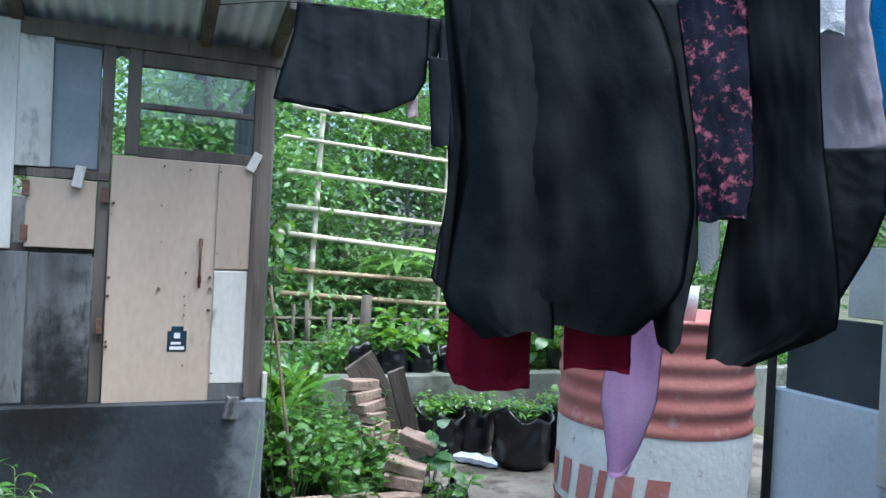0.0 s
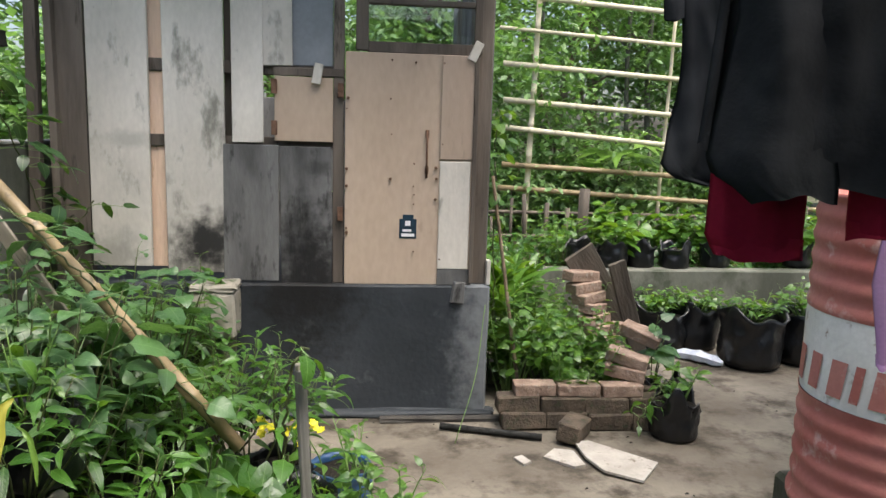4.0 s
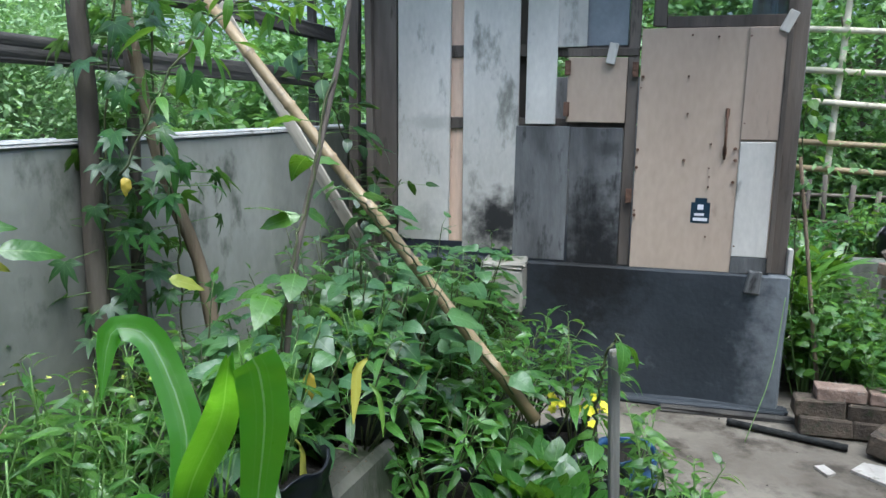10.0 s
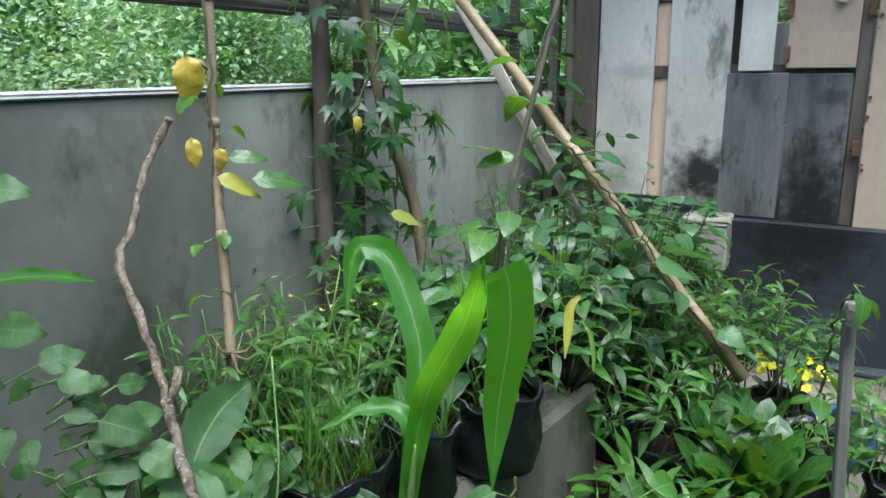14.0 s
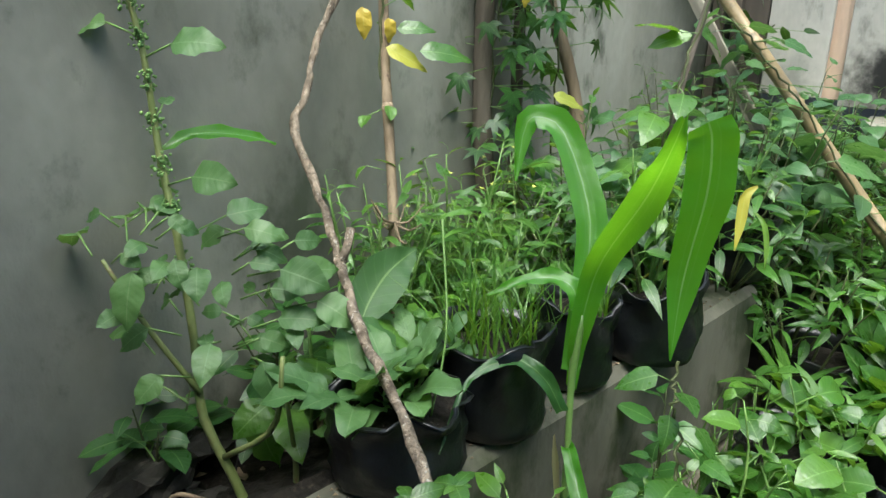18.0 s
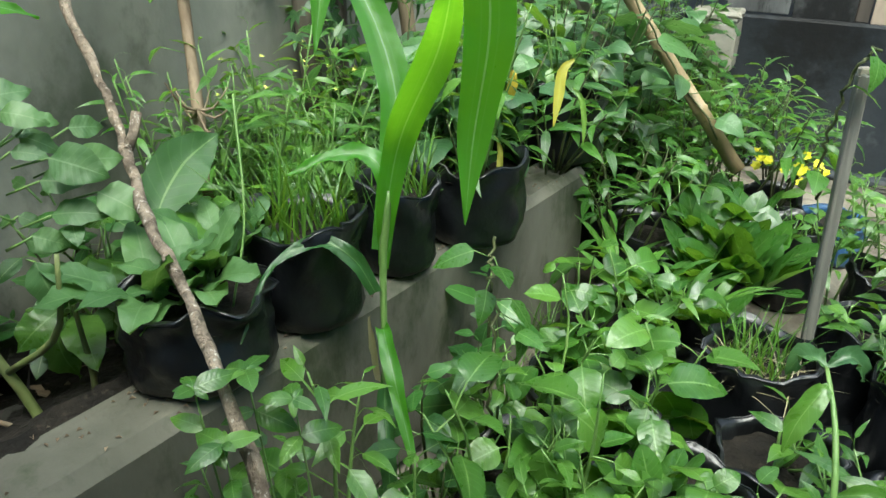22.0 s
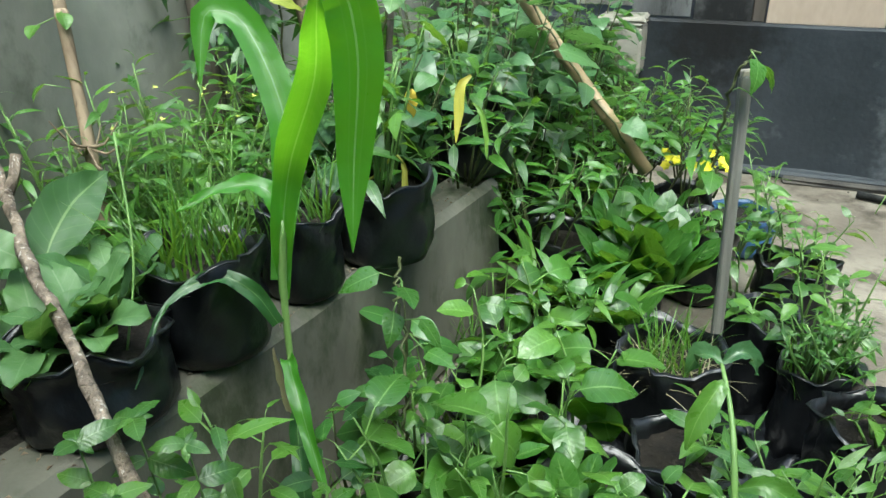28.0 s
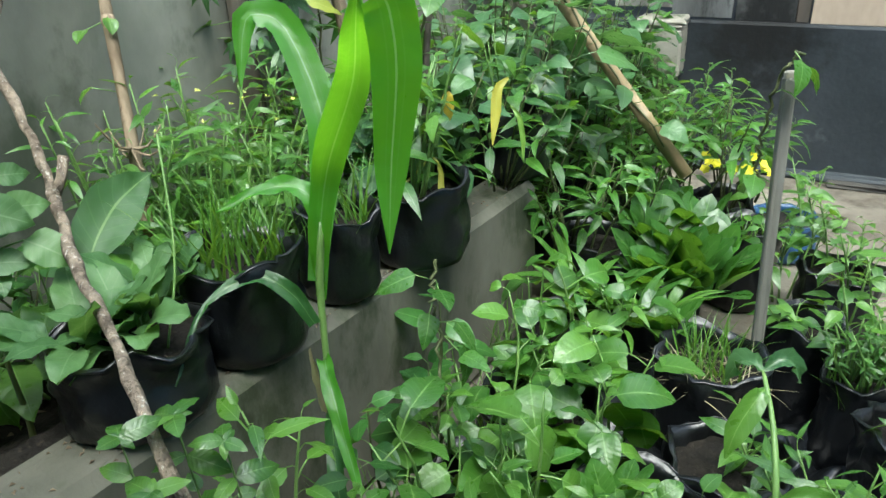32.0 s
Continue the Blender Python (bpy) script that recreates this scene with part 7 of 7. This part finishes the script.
hemmed("teal_cloth", "teal cloth bunched on the washing line", (1.1, 0.76), -37.7, [(2.35, -0.125, 0.06), (2.057, -0.125, 0.05), (2.011, -0.108, 0.035), (1.974, -0.073, -0.017)], M_TEAL, 0.03, 4, 0.015, 8)
sk = thing("black_skirt", "long black garment with a flared grey-black hem", "garment", pose(0, 0, 0), "washing on the line")
garment("front_panel", "", (1.257, 0.67), -46.0, [(2.35, -0.1, 0.05), (2.037, -0.111, 0.058), (1.869, -0.085, 0.066), (1.705, -0.068, 0.08), (1.596, -0.075, 0.095), (1.51, -0.088, 0.108), (1.423, -0.098, 0.118), (1.369, -0.102, 0.112), (1.3, -0.105, -0.022)], M_BLACKCL, 0.03, 5, 0.025, 9, parent=sk)
garment("flared_hem", "washed-out black flared hem", (1.38, 0.76), -48, [(1.73, 0.03, 0.18), (1.673, 0.02, 0.185), (1.603, 0.01, 0.181), (1.523, 0.0, 0.157), (1.418, -0.02, 0.106)], M_JEANS, 0.03, 5, 0.02, 10, 18, parent=sk)
hemmed("mauve_shirt", "greyish mauve shirt with a pale upper part", (1.499, 0.725), -50.3, [(2.35, -0.05, 0.03), (2.092, -0.055, 0.043), (2.002, -0.061, 0.035), (1.909, -0.057, 0.055), (1.812, -0.049, 0.071), (1.739, -0.036, 0.087), (1.715, -0.03, 0.02)], M_MAUVE, 0.025, 5, 0.02, 10)
hemmed("white_shirt", "white cloth pinned above the mauve shirt", (1.47, 0.7), -50.3, [(2.35, -0.067, 0.0), (2.084, -0.061, -0.012), (2.012, -0.059, -0.009), (1.975, -0.055, -0.01)], M_WHITECL, 0.015, 3, 0.01, 11)
hemmed("blue_cloth", "bright blue cloth hanging on the washing line", (1.643, 0.749), -52.6, [(2.35, -0.04, 0.045), (2.123, -0.033, 0.039), (2.021, -0.032, 0.028), (1.893, -0.02, 0.026), (1.761, 0.015, 0.037)], M_BLUECL, 0.015, 3, 0.01, 12)
tagged(part("washing_line", tube("washing_line", lerp_path([(0.2, 0.86, 2.08), (0.6, 0.6, 2.02), (1.2, 0.7, 2.3), (1.99, 0.6, 2.36)], 20), 0.003, M_DARKTIM, 5), None), "thin dark washing line", "line")
tagged(part("washing_line", tube("washing_line", lerp_path([(0.42, 2.95, 2.5), (0.7, 2.66, 2.475), (1.23, 2.575, 2.475), (1.8, 2.53, 2.48), (3.46, 2.7, 2.38)], 24), 0.003, M_DARKTIM, 5), None), "thin dark washing line", "line")
garment("pale_rag", "pale grey rag hanging between the clothes", (1.19, 0.76), -42, [(2.2, -0.02, 0.02), (1.6, -0.018, 0.016), (1.5, -0.022, 0.02), (1.47, -0.01, 0.01)], M_WHITECL, 0.008, 2, 0.004, 14)
peg = thing("plastic_scoop", "white plastic cup lying on the drum", "cup", pose(1.57, 1.27, 1.3))
part("cup", ring_profile("cup", [(0.0, 0.0), (0.035, 0.0), (0.042, 0.08), (0.044, 0.12), (0.04, 0.12), (0.036, 0.02)], M_WHITECL, 18), peg)
tagged(part("pink_rag", tube("pink_rag", lerp_path([(1.34, 1.2, 0.462), (1.36, 1.24, 0.475), (1.39, 1.22, 0.462)], 6), [0.02, 0.026, 0.03, 0.024, 0.028, 0.012], M_PINK, 7), None), "small pink rag by the foot of the drum", "rag")

hemmed("pink_cloth", "small pale pink cloth pegged on the rear line", (1.215, 2.62), -5, [(2.47, -0.04, 0.01), (2.2, -0.035, 0.02), (2.06, -0.02, 0.03)], M_PINKPALE, 0.02, 3, 0.01, 21)

# ---------------------------------------------------------------- house
house = thing("house", "white and blue painted house with a dark opening", "house", pose(0, 0, 0))
part("wall", box("wall", 3.5, 3.65, -4.0, 2.75, 0.0, 0.8, M_HWALL, 0.01), house, "whitewashed half wall")
part("wall", box("wall", 3.5, 3.65, -4.0, 2.75, 2.3, 2.9, M_HWALL, 0.01), house, "white painted upper wall")
# flat dark sheet across the opening, its colour standing for the unlit inside
part("dark_board", box("dark_board", 3.54, 3.58, 0.8, 2.68, 0.8, 1.22, M_DARKIN, 0.004), house, "dark sheet standing in for the unlit lower opening")
part("cream_panel", box("cream_panel", 3.52, 3.56, 2.02, 2.3, 1.24, 1.6, M_CREAM, 0.006), house, "cream painted panel")
part("interior_wall", box("interior_wall", 4.6, 4.7, -4.0, 2.75, 0.0, 2.9, M_HWALL, 0.01), house)
part("post", box("post", 3.47, 3.53, 2.02, 2.07, 0.45, 2.4, M_CREAM, 0.006), house, "pale window post")
part("corner_post", tube("corner_post", [(3.46, 2.71, 0.0), (3.46, 2.7, 2.4)], 0.025, M_DARKTIM, 8), house, "dark corner pole")
part("shelf", box("shelf", 3.55, 3.9, 1.2, 2.6, 1.9, 1.93, M_CREAM, 0.004), house)
part("blue_wall", box("blue_wall", 1.99, 2.1, -3.0, 0.87, 0.0, 2.9, M_BLUEP, 0.012), house, "sky blue painted wall end")
rnh = random.Random(3)
for k in range(5):
    y = 1.9 + k * 0.13
    garment("folded_cloth", "pale bundle of folded cloth on a shelf", (3.7, y), 90, [(2.0 + 0.06 * (k % 2), -0.06, 0.06), (1.935, -0.07, 0.07)], (M_WHITECL, M_TEAL, M_MAUVE, M_WHITECL, M_CREAM)[k], 0.08, 2, 0.01, 40 + k, 12)
# wall behind the camera, added to keep light off the shed front
part("rear_wall", box("rear_wall", -1.5, 2.0, -2.75, -2.6, 0.0, 2.9, M_HWALL, 0.01), house, "unseen wall added to block light from behind the yard")
# eave out of view, added to hold back light over the near yard
vs, fs = [], []
for i in range(160):
    x = -1.7 + 6.4 * i / 159
    z = 0.018 * math.sin(x / 0.076 * 2 * math.pi)
    vs += [(x, -2.9, 2.8 + z), (x, -0.5, 2.62 + z), (x, -2.9, 2.804 + z), (x, -0.5, 2.624 + z)]
for i in range(159):
    a = i * 4
    fs += [(a, a + 1, a + 5, a + 4), (a + 2, a + 6, a + 7, a + 3), (a + 1, a + 3, a + 7, a + 5)]
part("eave_roof", to_mesh("eave_roof", vs, fs, M_ROOF, True), house, "unseen corrugated sheet eave added to shade the near yard")
part("side_roof", box("side_roof", 2.6, 4.9, -0.3, 3.0, 2.92, 2.95, M_ROOF, 0.0), house, "flat sheet roof of the side porch")
